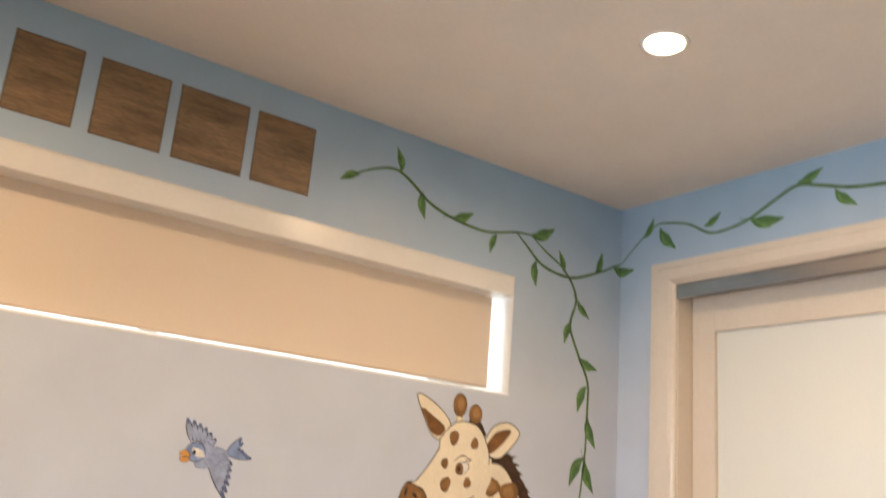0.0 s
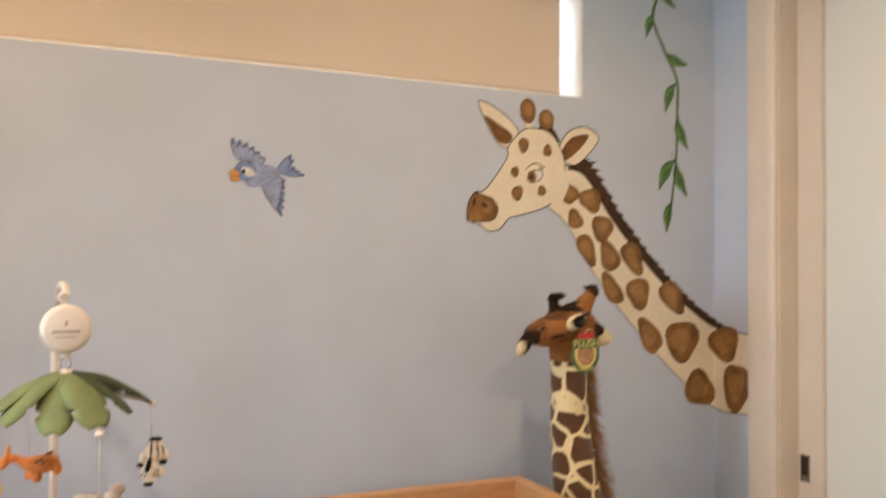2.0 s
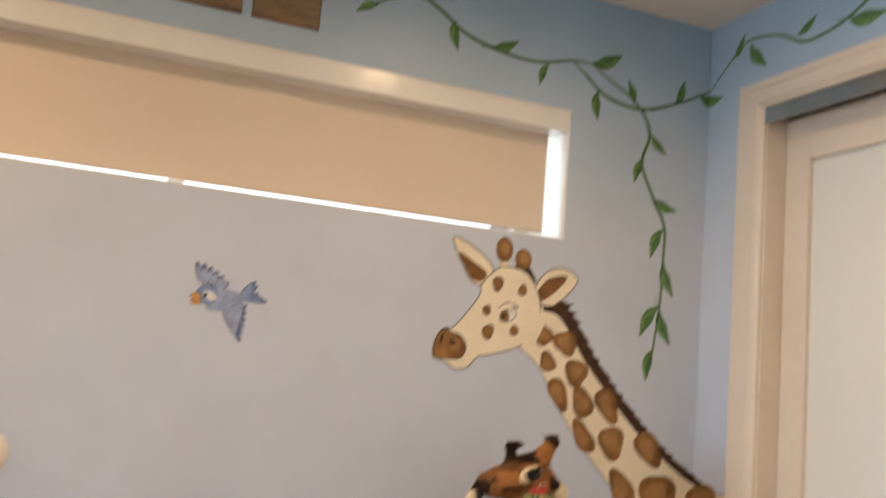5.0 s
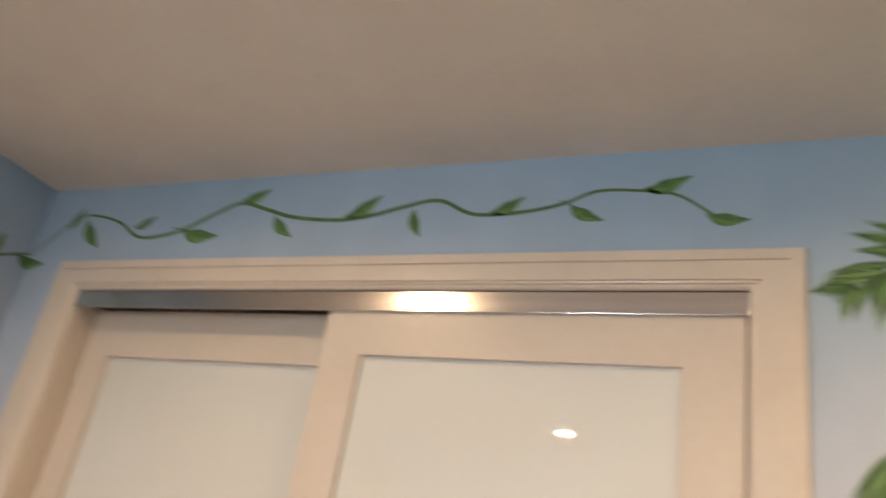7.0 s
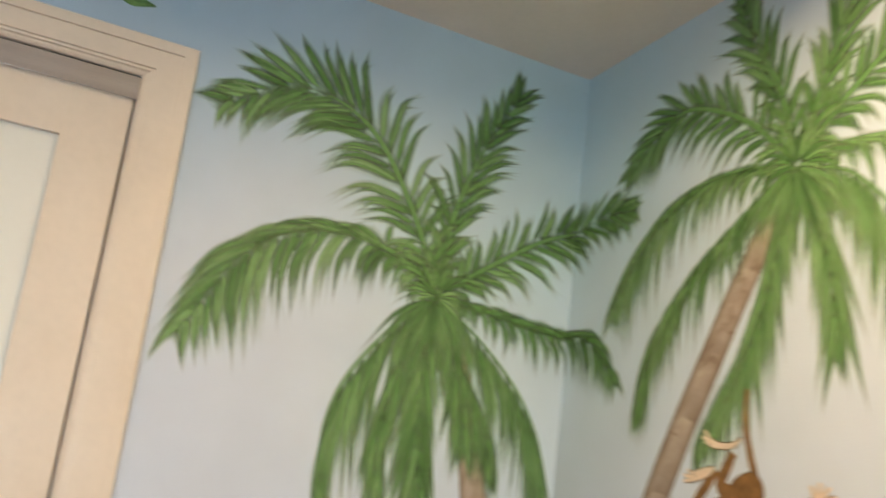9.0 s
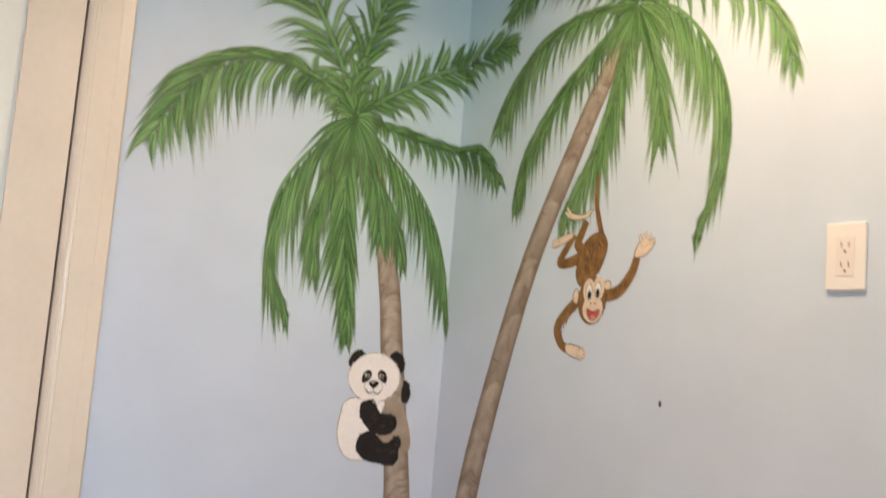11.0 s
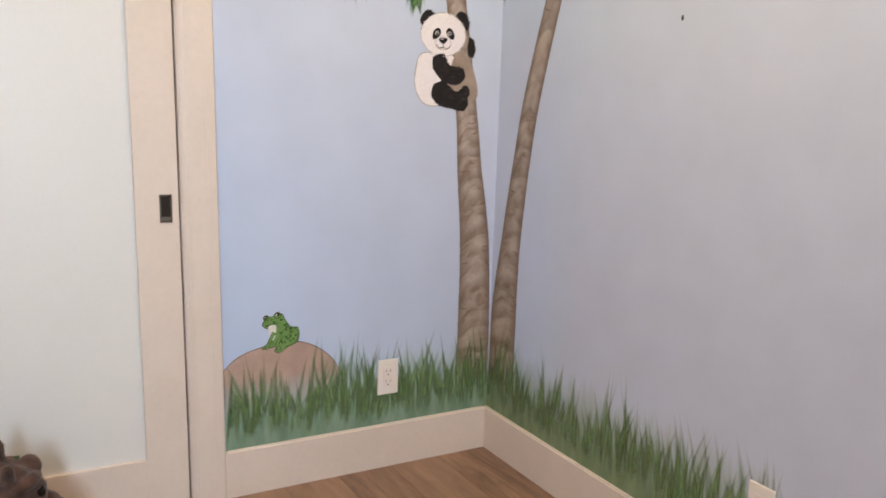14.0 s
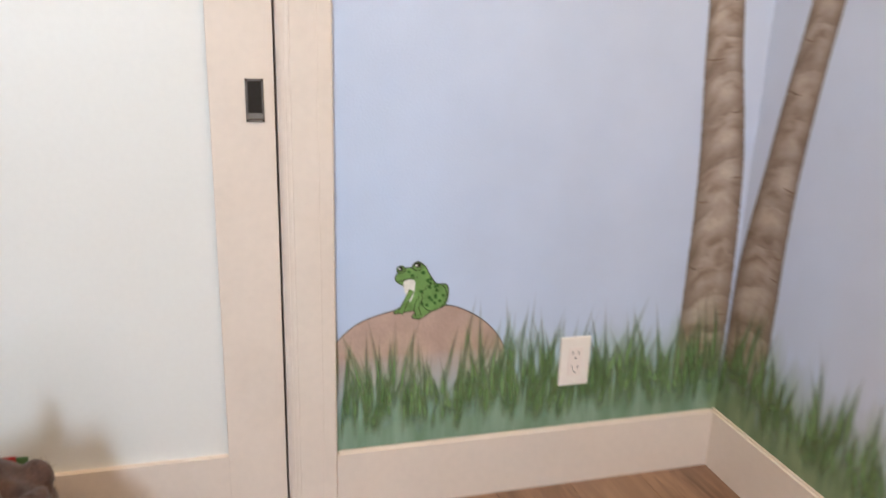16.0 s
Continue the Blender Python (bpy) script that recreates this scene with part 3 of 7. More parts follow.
part("hem_bar", tube([(WX0 + 0.03, YN + 0.073, WZ0 + 0.025), (WX1 - 0.036, YN + 0.073, WZ0 + 0.025)], [0.004, 0.004], 10), FABRIC, shade)

# ---- daylight window behind the camera, seen in the glass of the doors ----
win2 = tagged(empty("window_2", XW - 0.07, (BY0 + BY1) / 2, BZ0), "white framed window with daylight and a neighbouring house", "window", kind="structure")
bm = bmesh.new()
for q in ((BY0, BY0 + 0.05, BZ0, BZ1), (BY1 - 0.05, BY1, BZ0, BZ1), (BY0 + 0.05, BY1 - 0.05, BZ0, BZ0 + 0.05), (BY0 + 0.05, BY1 - 0.05, BZ1 - 0.05, BZ1)):
    box(XW - 0.09, XW - 0.03, *q, 0.003, bm)
part("window_frame", bm, WHITE, win2)
part("window_sill", box(XW - 0.02, XW + 0.03, BY0 - 0.03, BY1 + 0.03, BZ0 - 0.03, BZ0, 0.004), WHITE, win2)
part("pane", box(XW - 0.063, XW - 0.057, BY0 + 0.045, BY1 - 0.045, BZ0 + 0.045, BZ1 - 0.045), GLASS, win2).visible_shadow = False

STUCCO = material("pale_stucco", (0.72, 0.70, 0.66), 0.85, vary=0.08, grain=0.08, bump=0.4)
ROOF = material("grey_roof_shingle", (0.13, 0.12, 0.11), 0.85, vary=0.2, grain=0.15, bump=0.4)
house = tagged(empty("neighbour_house", -9, 5, -0.4), "pale stucco neighbouring house with a grey roof outside the window", "house")
part("wall", box(-12, -8.5, 1.5, 8.5, -0.4, 3.1), STUCCO, house)
bm = bmesh.new()
vs = [bm.verts.new(q) for q in ((-8.0, 1.0, 3.0), (-8.0, 9.0, 3.0), (-10.2, 9.0, 4.3), (-10.2, 1.0, 4.3), (-12.4, 1.0, 3.0), (-12.4, 9.0, 3.0), (-8.0, 1.0, 3.12), (-8.0, 9.0, 3.12), (-10.2, 9.0, 4.42), (-10.2, 1.0, 4.42), (-12.4, 1.0, 3.12), (-12.4, 9.0, 3.12))]
for q in ((0, 1, 2, 3), (3, 2, 5, 4), (6, 9, 8, 7), (9, 10, 11, 8), (0, 6, 7, 1), (4, 5, 11, 10), (0, 3, 9, 6), (3, 4, 10, 9), (1, 7, 8, 2), (2, 8, 11, 5)):
    bm.faces.new([vs[i] for i in q])
part("roof", bm, ROOF, house)
wh = part("window", box(-8.52, -8.46, 3.6, 5.0, 1.0, 2.2, 0.01), WHITE, house)
part("pane", box(-8.46, -8.45, 3.7, 4.9, 1.1, 2.1), BLACK_GLOSS, wh)
GRASSY = material("garden_ground", (0.10, 0.13, 0.05), 0.9, vary=0.3, grain=0.2, bump=0.4)
tagged(finish("ground", box(-400, 400, -400, 400, -0.9, -0.4), GRASSY), "dull green garden ground outside the house", "ground", kind="structure")

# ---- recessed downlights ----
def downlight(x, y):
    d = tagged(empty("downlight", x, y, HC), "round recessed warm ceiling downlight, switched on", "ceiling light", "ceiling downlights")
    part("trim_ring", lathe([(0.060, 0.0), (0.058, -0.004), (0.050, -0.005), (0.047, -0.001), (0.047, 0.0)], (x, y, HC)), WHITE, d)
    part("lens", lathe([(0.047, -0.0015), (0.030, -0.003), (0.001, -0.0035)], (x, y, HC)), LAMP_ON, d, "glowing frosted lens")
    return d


# the two assumed southern lamps get fixtures as well
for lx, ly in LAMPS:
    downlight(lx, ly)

# ---- wall paintings ----
# A painting is laid out along the walls: s is the way along them (south wall s = x < 0, closet wall s = y, north wall s = YN - x), z the height.
def on_wall(s, z, off):
    if abs(s) < 1e-5:
        return (-off, off, z)
    if abs(s - YN) < 1e-5:
        return (-off, YN - off, z)
    if s < 0:
        return (s, off, z)
    if s <= YN:
        return (-off, s, z)
    return (YN - s, YN - off, z)


class Painting:
    """Flat shapes of paint, layer upon layer, folded round the corners of the room."""

    def __init__(self):
        self.bm = bmesh.new()
        self.uv = self.bm.loops.layers.uv.new("UVMap")
        self.mats = []
        self.count, self.wrap = 0, 24

    def lift(self):
        """Every stroke lies a hair above the one before."""
        self.count += 1
        return 0.016 * (self.count % self.wrap)

    def slot(self, mat):
        if mat not in self.mats:
            self.mats.append(mat)
        return self.mats.index(mat)

    def fill(self, pts, mat, layer=0):
        layer += self.lift()
        vs = [self.bm.verts.new((p[0], p[1], layer)) for p in pts]
        f = self.bm.faces.new(vs)
        f.material_index = self.slot(mat)
        return self

    def blob(self, pts, mat, layer=0, edge=None, w=0.003, n=6):
        """A closed smooth outline, with a drawn edge."""
        q = list(pts) + [pts[0]]
        a, b = np.array(pts[-1], float), np.array(pts[1], float)
        p = [a] + [np.array(v, float) for v in q] + [b]
        loop = []
        for i in range(1, len(p) - 2):
            for k in range(n):
                t = k / n
                A, B, C, D = p[i - 1], p[i], p[i + 1], p[i + 2]
                loop.append(0.5 * (2 * B + (C - A) * t + (2 * A - 5 * B + 4 * C - D) * t * t + (3 * B - A - 3 * C + D) * t ** 3))
        self.fill(loop, mat, layer)
        if edge:
            self.ribbon(loop + [loop[0]], [w, w], edge, layer + 0.5)
        return self

    def oval(self, c, rx, rz, mat, layer=0, rot=0.0, edge=None, w=0.002, n=20, wob=0.0):
        a = radians(rot)
        pts = []
        for k in range(n):
            t = 2 * math.pi * k / n
            r = 1 + wob * math.sin(3 * t + c[0] * 40) + wob * 0.6 * math.sin(2 * t + c[1] * 55)
            u, v = rx * r * math.cos(t), rz * r * math.sin(t)
            pts.append((c[0] + u * math.cos(a) - v * math.sin(a), c[1] + u * math.sin(a) + v * math.cos(a)))
        self.fill(pts, mat, layer)
        if edge:
            self.ribbon([np.array(p) for p in pts + [pts[0]]], [w, w], edge, layer + 0.5)
        return self

    def ribbon(self, line, widths, mat, layer=0):
        layer += self.lift()
        line = [np.array(p, float) for p in line]
        ww = np.interp(np.linspace(0, 1, len(line)), np.linspace(0, 1, len(widths)), widths)
        idx = self.slot(mat)
        left, right = [], []
        for i, p in enumerate(line):
            d = line[min(i + 1, len(line) - 1)] - line[max(i - 1, 0)]
            d = d / (np.hypot(*d) or 1)
            nrm = np.array((-d[1], d[0])) * ww[i] / 2
            left.append(self.bm.verts.new((*(p + nrm), layer)))
            right.append(self.bm.verts.new((*(p - nrm), layer)))
        for i in range(len(line) - 1):
            f = self.bm.faces.new((left[i], left[i + 1], right[i + 1], right[i]))
            f.material_index = idx
            v0, v1 = i / (len(line) - 1), (i + 1) / (len(line) - 1)
            for loop, uv in zip(f.loops, ((0, v0), (0, v1), (1, v1), (1, v0))):
                loop[self.uv].uv = uv
        return self

    def stroke(self, pts, widths, mat, layer=0, n=6):
        return self.ribbon(curve(pts, n), widths, mat, layer)

    def done(self, name, bits):
        """Closes one painted part and goes on with the next, above it."""
        bits.append((name, self))
        q = Painting()
        q.count, q.wrap = self.count, self.wrap
        return q

    def put(self, name, parent=None, label="", base=0.0006):
        bm = self.bm
        for s in (0.0, YN):
            bmesh.ops.bisect_plane(bm, geom=bm.verts[:] + bm.edges[:] + bm.faces[:], plane_co=(s, 0, 0), plane_no=(1, 0, 0), dist=1e-6)
        for v in bm.verts:
            v.co = on_wall(v.co.x, v.co.y, base * 0.6 + v.co.z * 0.0001)
        bm.normal_update()
        room = Vector((-1.5, 1.5, 1.4))
        for f in bm.faces:
            if f.normal.dot(room - f.calc_center_median()) < 0:
                f.normal_flip()
        return finish(name, bm, self.mats, parent, label)


def art(name, color, vary=0.14, scale=30, rough=0.55):
    return material(name, color, rough, vary=vary, scale=scale, grain=0.06, grain_scale=180, bump=0.08, spec=0.2)


INK = art("ink_line", (0.016, 0.012, 0.010))
BROWN_INK = art("brown_line", (0.10, 0.055, 0.025))
HIDE = art("giraffe_cream", (0.82, 0.735, 0.585), 0.06, 10)
PATCH = art("giraffe_brown", (0.245, 0.124, 0.046), 0.35, 22)
PATCH_GLOW = art("giraffe_brown_glaze", (0.330, 0.178, 0.070), 0.30, 22)
EAR_IN = art("ear_brown", (0.20, 0.095, 0.035), 0.35, 30)
MANE = art("mane_dark_brown", (0.055, 0.028, 0.016), 0.3, 40)
MANE_GLOW = art("mane_brown_glaze", (0.115, 0.058, 0.028), 0.3, 40)
EYE_WHITE = art("eye_white", (0.78, 0.76, 0.72))
BIRD = art("bird_blue", (0.22, 0.30, 0.52), 0.25, 40)
BIRD_DARK = art("bird_dark_blue", (0.10, 0.14, 0.30), 0.3, 60)
BIRD_PALE = art("bird_pale_blue", (0.31, 0.37, 0.55), 0.2, 50)
BEAK = art("beak_orange", (0.66, 0.33, 0.11))
GREY_HIDE = art("elephant_grey", (0.42, 0.378, 0.342), 0.26, 12)
PANDA_WHITE = art("panda_white", (0.86, 0.81, 0.79), 0.03)
PANDA_BLACK = art("panda_black", (0.018, 0.015, 0.014), 0.3)
FUR = art("monkey_brown", (0.215, 0.115, 0.042), 0.35, 40)
SKIN = art("monkey_cream", (0.72, 0.58, 0.45), 0.1)
TONGUE = art("tongue_pink", (0.62, 0.28, 0.24))
MOUTH = art("mouth_red", (0.50, 0.10, 0.08))
FROG = art("frog_green", (0.15, 0.28, 0.08), 0.2, 40)
FROG_DARK = art("frog_spot", (0.03, 0.10, 0.02))
BARK = art("bark_grey_brown", (0.34, 0.265, 0.205), 0.22, 16)
BARK_DARK = art("bark_shade", (0.20, 0.14, 0.10), 0.25, 30)
LETTER = material("lettering_wood_brown", (0.22, 0.140, 0.078), 0.55, vary=0.35, scale=5, grain=0.22, grain_scale=40, bump=0.08, stretch=(1.2, 1, 9))
VINE = art("vine_green", (0.095, 0.175, 0.070), 0.25, 30)
VINE_LEAF = art("vine_leaf_green", (0.080, 0.185, 0.068), 0.35, 45)
VINE_LIGHT = art("vine_leaf_light", (0.14, 0.27, 0.09), 0.25, 45)
LEAF_A = stroke_paint("palm_stroke_green", (0.082, 0.215, 0.046), (0.230, 0.405, 0.165), (0.040, 0.132, 0.026), 0.12, 0.45, 0.42)
LEAF_B = stroke_paint("palm_stroke_light", (0.135, 0.290, 0.086), (0.355, 0.525, 0.260), (0.085, 0.215, 0.046), 0.12, 0.40, 0.42)
LEAF_C = stroke_paint("palm_stroke_dark", (0.050, 0.152, 0.032), (0.165, 0.330, 0.095), (0.022, 0.082, 0.016), 0.12, 0.50, 0.40)
UNDER = stroke_paint("palm_underpaint", (0.100, 0.240, 0.068), (0.215, 0.380, 0.165), (0.070, 0.195, 0.050), 0.1, 0.35, 0.42, 0.75)
BLADE = stroke_paint("grass_stroke", (0.130, 0.235, 0.095), (0.190, 0.305, 0.100), (0.072, 0.160, 0.048), 0.55, 0.45, 0.46, 0.82)
# side wall copy of the blades, tinted for the warmer light on that wall
BLADE_OLIVE = stroke_paint("grass_stroke_olive", (0.150, 0.220, 0.085), (0.215, 0.295, 0.100), (0.090, 0.155, 0.048), 0.6, 0.35, 0.48, 0.74)
BLADE_PALE = stroke_paint("grass_stroke_pale", (0.180, 0.305, 0.140), (0.280, 0.410, 0.165), (0.125, 0.235, 0.090), 0.4, 0.35, 0.45, 0.88)
TRUNK = trunk_paint("palm_trunk_paint", (0.140, 0.095, 0.064), (0.300, 0.225, 0.168), (0.480, 0.400, 0.330))

# giraffe looking round from behind the closet
g, bits = Painting(), []
top = curve([(3.655, 1.765), (3.568, 1.744), (3.465, 1.614), (3.339, 1.481), (3.210, 1.369), (3.050, 1.270), (2.900, 1.250)], 8)
low = curve([(3.712, 1.641), (3.636, 1.583), (3.523, 1.417), (3.388, 1.271), (3.237, 1.128), (3.071, 1.006), (2.900, 1.003)], 8)
for i in range(len(top) - 1):
    g.fill([top[i], top[i + 1], low[i + 1], low[i]], HIDE, 0)
g.ribbon(low, [0.002, 0.003], INK, 0.6)
g.ribbon(top, [0.003, 0.004], INK, 0.6)
g = g.done("neck", bits)
for i in range(2, 43):
    a, b = np.array(top[i]), np.array(top[i + 1])
    d = (b - a) / np.hypot(*(b - a))
    out_ = np.array((-d[1], d[0])) * (-1 if d[0] > 0 else 1)
    out_ = out_ if out_[1] > 0 else -out_
    h = 0.034 * (1 - i / 52) + 0.008
    g.fill([a - out_ * 0.014, a + out_ * h * 0.42, a + d * 0.016 + out_ * h * 0.62, a + d * (0.040 + 0.014 * (i % 3)) + out_ * h * (0.80 + 0.18 * (i % 2)), b + d * 0.020 + out_ * h * 0.30, b + d * 0.026 - out_ * 0.012], MANE, 1)
    if i % 2:
        g.stroke([a + out_ * h * 0.1, a + d * 0.012 + out_ * h * 0.35, a + d * 0.030 + out_ * h * 0.62], [0.001, 0.003, 0.0006], MANE_GLOW, 1.5, 3)
g = g.done("mane", bits)
for s, z, rx, rz, rot in ((3.627, 1.678, 0.030, 0.020, -35), (3.552, 1.661, 0.036, 0.026, -52), (3.608, 1.602, 0.027, 0.019, -40), (3.510, 1.577, 0.038, 0.027, -50), (3.566, 1.513, 0.044, 0.022, -62), (3.482, 1.491, 0.042, 0.026, -55), (3.396, 1.488, 0.050, 0.026, -50), (3.473, 1.392, 0.048, 0.022, -52), (3.374, 1.379, 0.042, 0.034, -45), (3.241, 1.365, 0.056, 0.028, -42), (3.330, 1.245, 0.058, 0.026, -50), (3.201, 1.226, 0.062, 0.046, -48), (3.024, 1.215, 0.060, 0.040, -10), (3.129, 1.070, 0.055, 0.042, -50), (2.970, 1.082, 0.052, 0.056, 0)):
    g.oval((s, z), rx * 1.12, rz * 1.36, PATCH, 1.2, -rot, BROWN_INK, 0.0014, wob=0.12)
    g.oval((s + rx * 0.08, z + rz * 0.06), rx * 0.66, rz * 0.80, PATCH_GLOW, 1.75, -rot, wob=0.12)
    g = g.done("patch", bits)
g.blob([(3.936, 1.927), (3.894, 1.921), (3.831, 1.883), (3.804, 1.845), (3.837, 1.806), (3.872, 1.813), (3.909, 1.869)], HIDE, 1.6, INK)
g.blob([(3.915, 1.890), (3.868, 1.868), (3.825, 1.840), (3.840, 1.814), (3.872, 1.818), (3.900, 1.858)], EAR_IN, 2.2)
g = g.done("ear", bits)
g.blob([(3.665, 1.815), (3.630, 1.864), (3.574, 1.881), (3.524, 1.854), (3.552, 1.808), (3.607, 1.765), (3.654, 1.776)], HIDE, 1.6, INK)
g.blob([(3.660, 1.795), (3.622, 1.845), (3.560, 1.858), (3.590, 1.815), (3.640, 1.778)], EAR_IN, 2.2)
g = g.done("ear", bits)
for stalk, sides, knob in (
        (((3.765, 1.850), (3.772, 1.880), (3.773, 1.910)), ((3.784, 1.848, 3.781, 1.892), (3.752, 1.850, 3.765, 1.888)), (3.773, 1.914, 0.036, 3.770, 1.918, 0.022)),
        (((3.715, 1.840), (3.712, 1.865), (3.710, 1.890)), ((3.732, 1.840, 3.718, 1.872), (3.698, 1.838, 3.703, 1.868)), (3.710, 1.892, 0.030, 3.708, 1.896, 0.017))):
    g.stroke(list(stalk), [0.036, 0.024], HIDE, 1.7)
    for x0, z0, x1, z1 in sides:
        g.stroke([(x0, z0), ((x0 + x1) / 2, (z0 + z1) / 2), (x1, z1)], [0.0018, 0.0018], INK, 2.2, 3)
    g.oval(knob[:2], 0.026, knob[2], PATCH, 2.4, 0, INK).oval(knob[3:5], 0.013, knob[5], PATCH_GLOW, 3.1)
    g = g.done("horn", bits)
g.stroke([(3.735, 1.868), (3.700, 1.862), (3.672, 1.825)], [0.008, 0.030, 0.026], MANE, 1.8)
g = g.done("forelock", bits)
g.blob([(3.969, 1.591), (3.967, 1.636), (3.946, 1.670), (3.911, 1.681), (3.844, 1.770), (3.838, 1.806), (3.790, 1.856), (3.740, 1.865), (3.690, 1.850), (3.655, 1.800), (3.644, 1.750), (3.660, 1.680), (3.712, 1.636), (3.800, 1.608), (3.835, 1.600), (3.866, 1.567), (3.904, 1.562), (3.934, 1.581)], HIDE, 2.6, INK)
g.fill([(3.735, 1.720), (3.650, 1.760), (3.630, 1.700), (3.660, 1.640), (3.712, 1.650)], HIDE, 3.3)
g = g.done("head", bits)
g.blob([(3.968, 1.595), (3.966, 1.640), (3.944, 1.669), (3.915, 1.662), (3.888, 1.652), (3.872, 1.625), (3.885, 1.595), (3.925, 1.588)], PATCH, 3.4, INK)
g.oval((3.905, 1.628), 0.016, 0.018, PATCH_GLOW, 3.95).oval((3.948, 1.643), 0.005, 0.014, MANE, 4.2, 10).oval((3.915, 1.634), 0.011, 0.006, MANE, 4.2, 30)
g = g.done("muzzle", bits)
for s, z, rx, rz in ((3.787, 1.813, 0.017, 0.021), (3.706, 1.802, 0.014, 0.016), (3.816, 1.734, 0.012, 0.015), (3.808, 1.673, 0.018, 0.021), (3.725, 1.683, 0.014, 0.014)):
    g.oval((s, z), rx, rz, PATCH, 3.6, 15, BROWN_INK, wob=0.08)
    g = g.done("patch", bits)
g.oval((3.748, 1.725), 0.027, 0.017, EYE_WHITE, 3.8, -22, INK, 0.0025).oval((3.759, 1.722), 0.014, 0.017, PATCH, 4.6, 0, INK).oval((3.761, 1.722), 0.007, 0.009, MANE, 5.4)
for ds in (0.0, 0.007, 0.014):
    g.stroke([(3.738 - ds, 1.744), (3.733 - ds, 1.750), (3.726 - ds, 1.754)], [0.002, 0.002, 0.001], INK, 4.6, 3)
g.stroke([(3.782, 1.742), (3.752, 1.762), (3.715, 1.752)], [0.002, 0.004, 0.002], BROWN_INK, 4.4)
g.done("eye", bits)


def painted(name, bits, s, z, label, base=0.0006):
    root = tagged(empty(name, *on_wall(s, z, 0.0)), label, "wall painting")
    for bit, p in bits:
        p.put(bit, root, "", base)
    return root


painted("giraffe_painting", bits, 3.40, 1.40, "cream and brown spotted giraffe head and neck painted on the wall")

# small blue bird
b = Painting()
b.wrap = 1000


def feathers(pairs, mat, tip_mat, wide):
    """Rounded feathers laid side by side: an inked edge, a pale vane and a darker tip."""
    for (bs, bz), (ts, tz) in pairs:
        ms, mz = (bs + ts) / 2, (bz + tz) / 2
        qs, qz = bs * 0.25 + ts * 0.75, bz * 0.25 + tz * 0.75
        b.stroke([(bs, bz), (ms, mz), (ts, tz)], [0.005, wide + 0.0045, wide + 0.0045, 0.006], INK, 0.2, 5)
        b.stroke([(bs, bz), (ms, mz), (ts, tz)], [0.003, wide, wide, 0.003], mat, 0.35, 5)
        b.stroke([(qs, qz), ((qs + ts) / 2, (qz + tz) / 2), (ts, tz)], [0.002, wide * 0.9, 0.003], tip_mat, 0.5, 5)


feathers([((4.606 - 0.009 * i, 1.722 - 0.001 * i), (4.625 - 0.0185 * i + 0.0004 * i * i, 1.778 - 0.0016 * i - 0.0014 * i * i)) for i in range(6)][::-1], BIRD_PALE, BIRD_DARK, 0.013)
feathers([((4.556 - 0.006 * i, 1.676 + 0.002 * i), (4.497 - 0.0035 * i + 0.0004 * i * i, 1.588 + 0.0175 * i)) for i in range(6)][::-1], BIRD_PALE, BIRD_DARK, 0.012)
feathers([((4.512, 1.700), q) for q in ((4.474, 1.744), (4.468, 1.732), (4.464, 1.712), (4.452, 1.702), (4.440, 1.694))], BIRD, BIRD_DARK, 0.011)
b.blob([(4.578, 1.722), (4.545, 1.716), (4.518, 1.710), (4.502, 1.698), (4.512, 1.684), (4.540, 1.668), (4.566, 1.660), (4.590, 1.668)], BIRD_PALE, 0.4, BIRD_DARK, 0.0012)
b.oval((4.592, 1.698), 0.0255, 0.0245, BIRD, 0.6, 0, INK, 0.0016)
for i in range(26):
    s_, z_ = 4.575 - 0.0026 * i, 1.706 - 0.018 * ((i * 7) % 5) / 4 - 0.004
    b.stroke([(s_, z_), (s_ - 0.004, z_ - 0.004), (s_ - 0.009, z_ - 0.002)], [0.0004, 0.0012, 0.0004], BIRD_DARK if i % 3 else BIRD, 0.9, 3)
b.blob([(4.601, 1.704), (4.590, 1.708), (4.574, 1.702), (4.566, 1.690), (4.574, 1.686), (4.590, 1.688)], EYE_WHITE, 0.9).oval((4.595, 1.697), 0.0045, 0.0062, INK, 1.2)
b.blob([(4.633, 1.690), (4.618, 1.701), (4.604, 1.690), (4.612, 1.684)], BEAK, 0.9, BROWN_INK, 0.0012)
b.blob([(4.629, 1.683), (4.612, 1.684), (4.604, 1.680), (4.610, 1.672), (4.626, 1.673)], BEAK, 0.9, BROWN_INK, 0.0012)
tagged(b.put("bird_painting"), "small blue bird in flight painted on the pale wall", "wall painting")

# curled elephant trunk beside the crib
e = Painting()
e.stroke([(5.52, 1.300), (5.43, 1.352), (5.325, 1.353), (5.245, 1.312), (5.212, 1.235), (5.240, 1.170), (5.320, 1.153), (5.420, 1.170), (5.52, 1.20)], [0.10, 0.115, 0.112, 0.125, 0.135, 0.13, 0.10, 0.09, 0.09], INK, 0, 10)
e.stroke([(5.52, 1.300), (5.43, 1.352), (5.325, 1.353), (5.245, 1.312), (5.212, 1.235), (5.240, 1.170), (5.320, 1.153), (5.420, 1.170), (5.52, 1.20)], [0.095, 0.109, 0.106, 0.119, 0.129, 0.124, 0.095, 0.085, 0.085], GREY_HIDE, 0.7, 10)
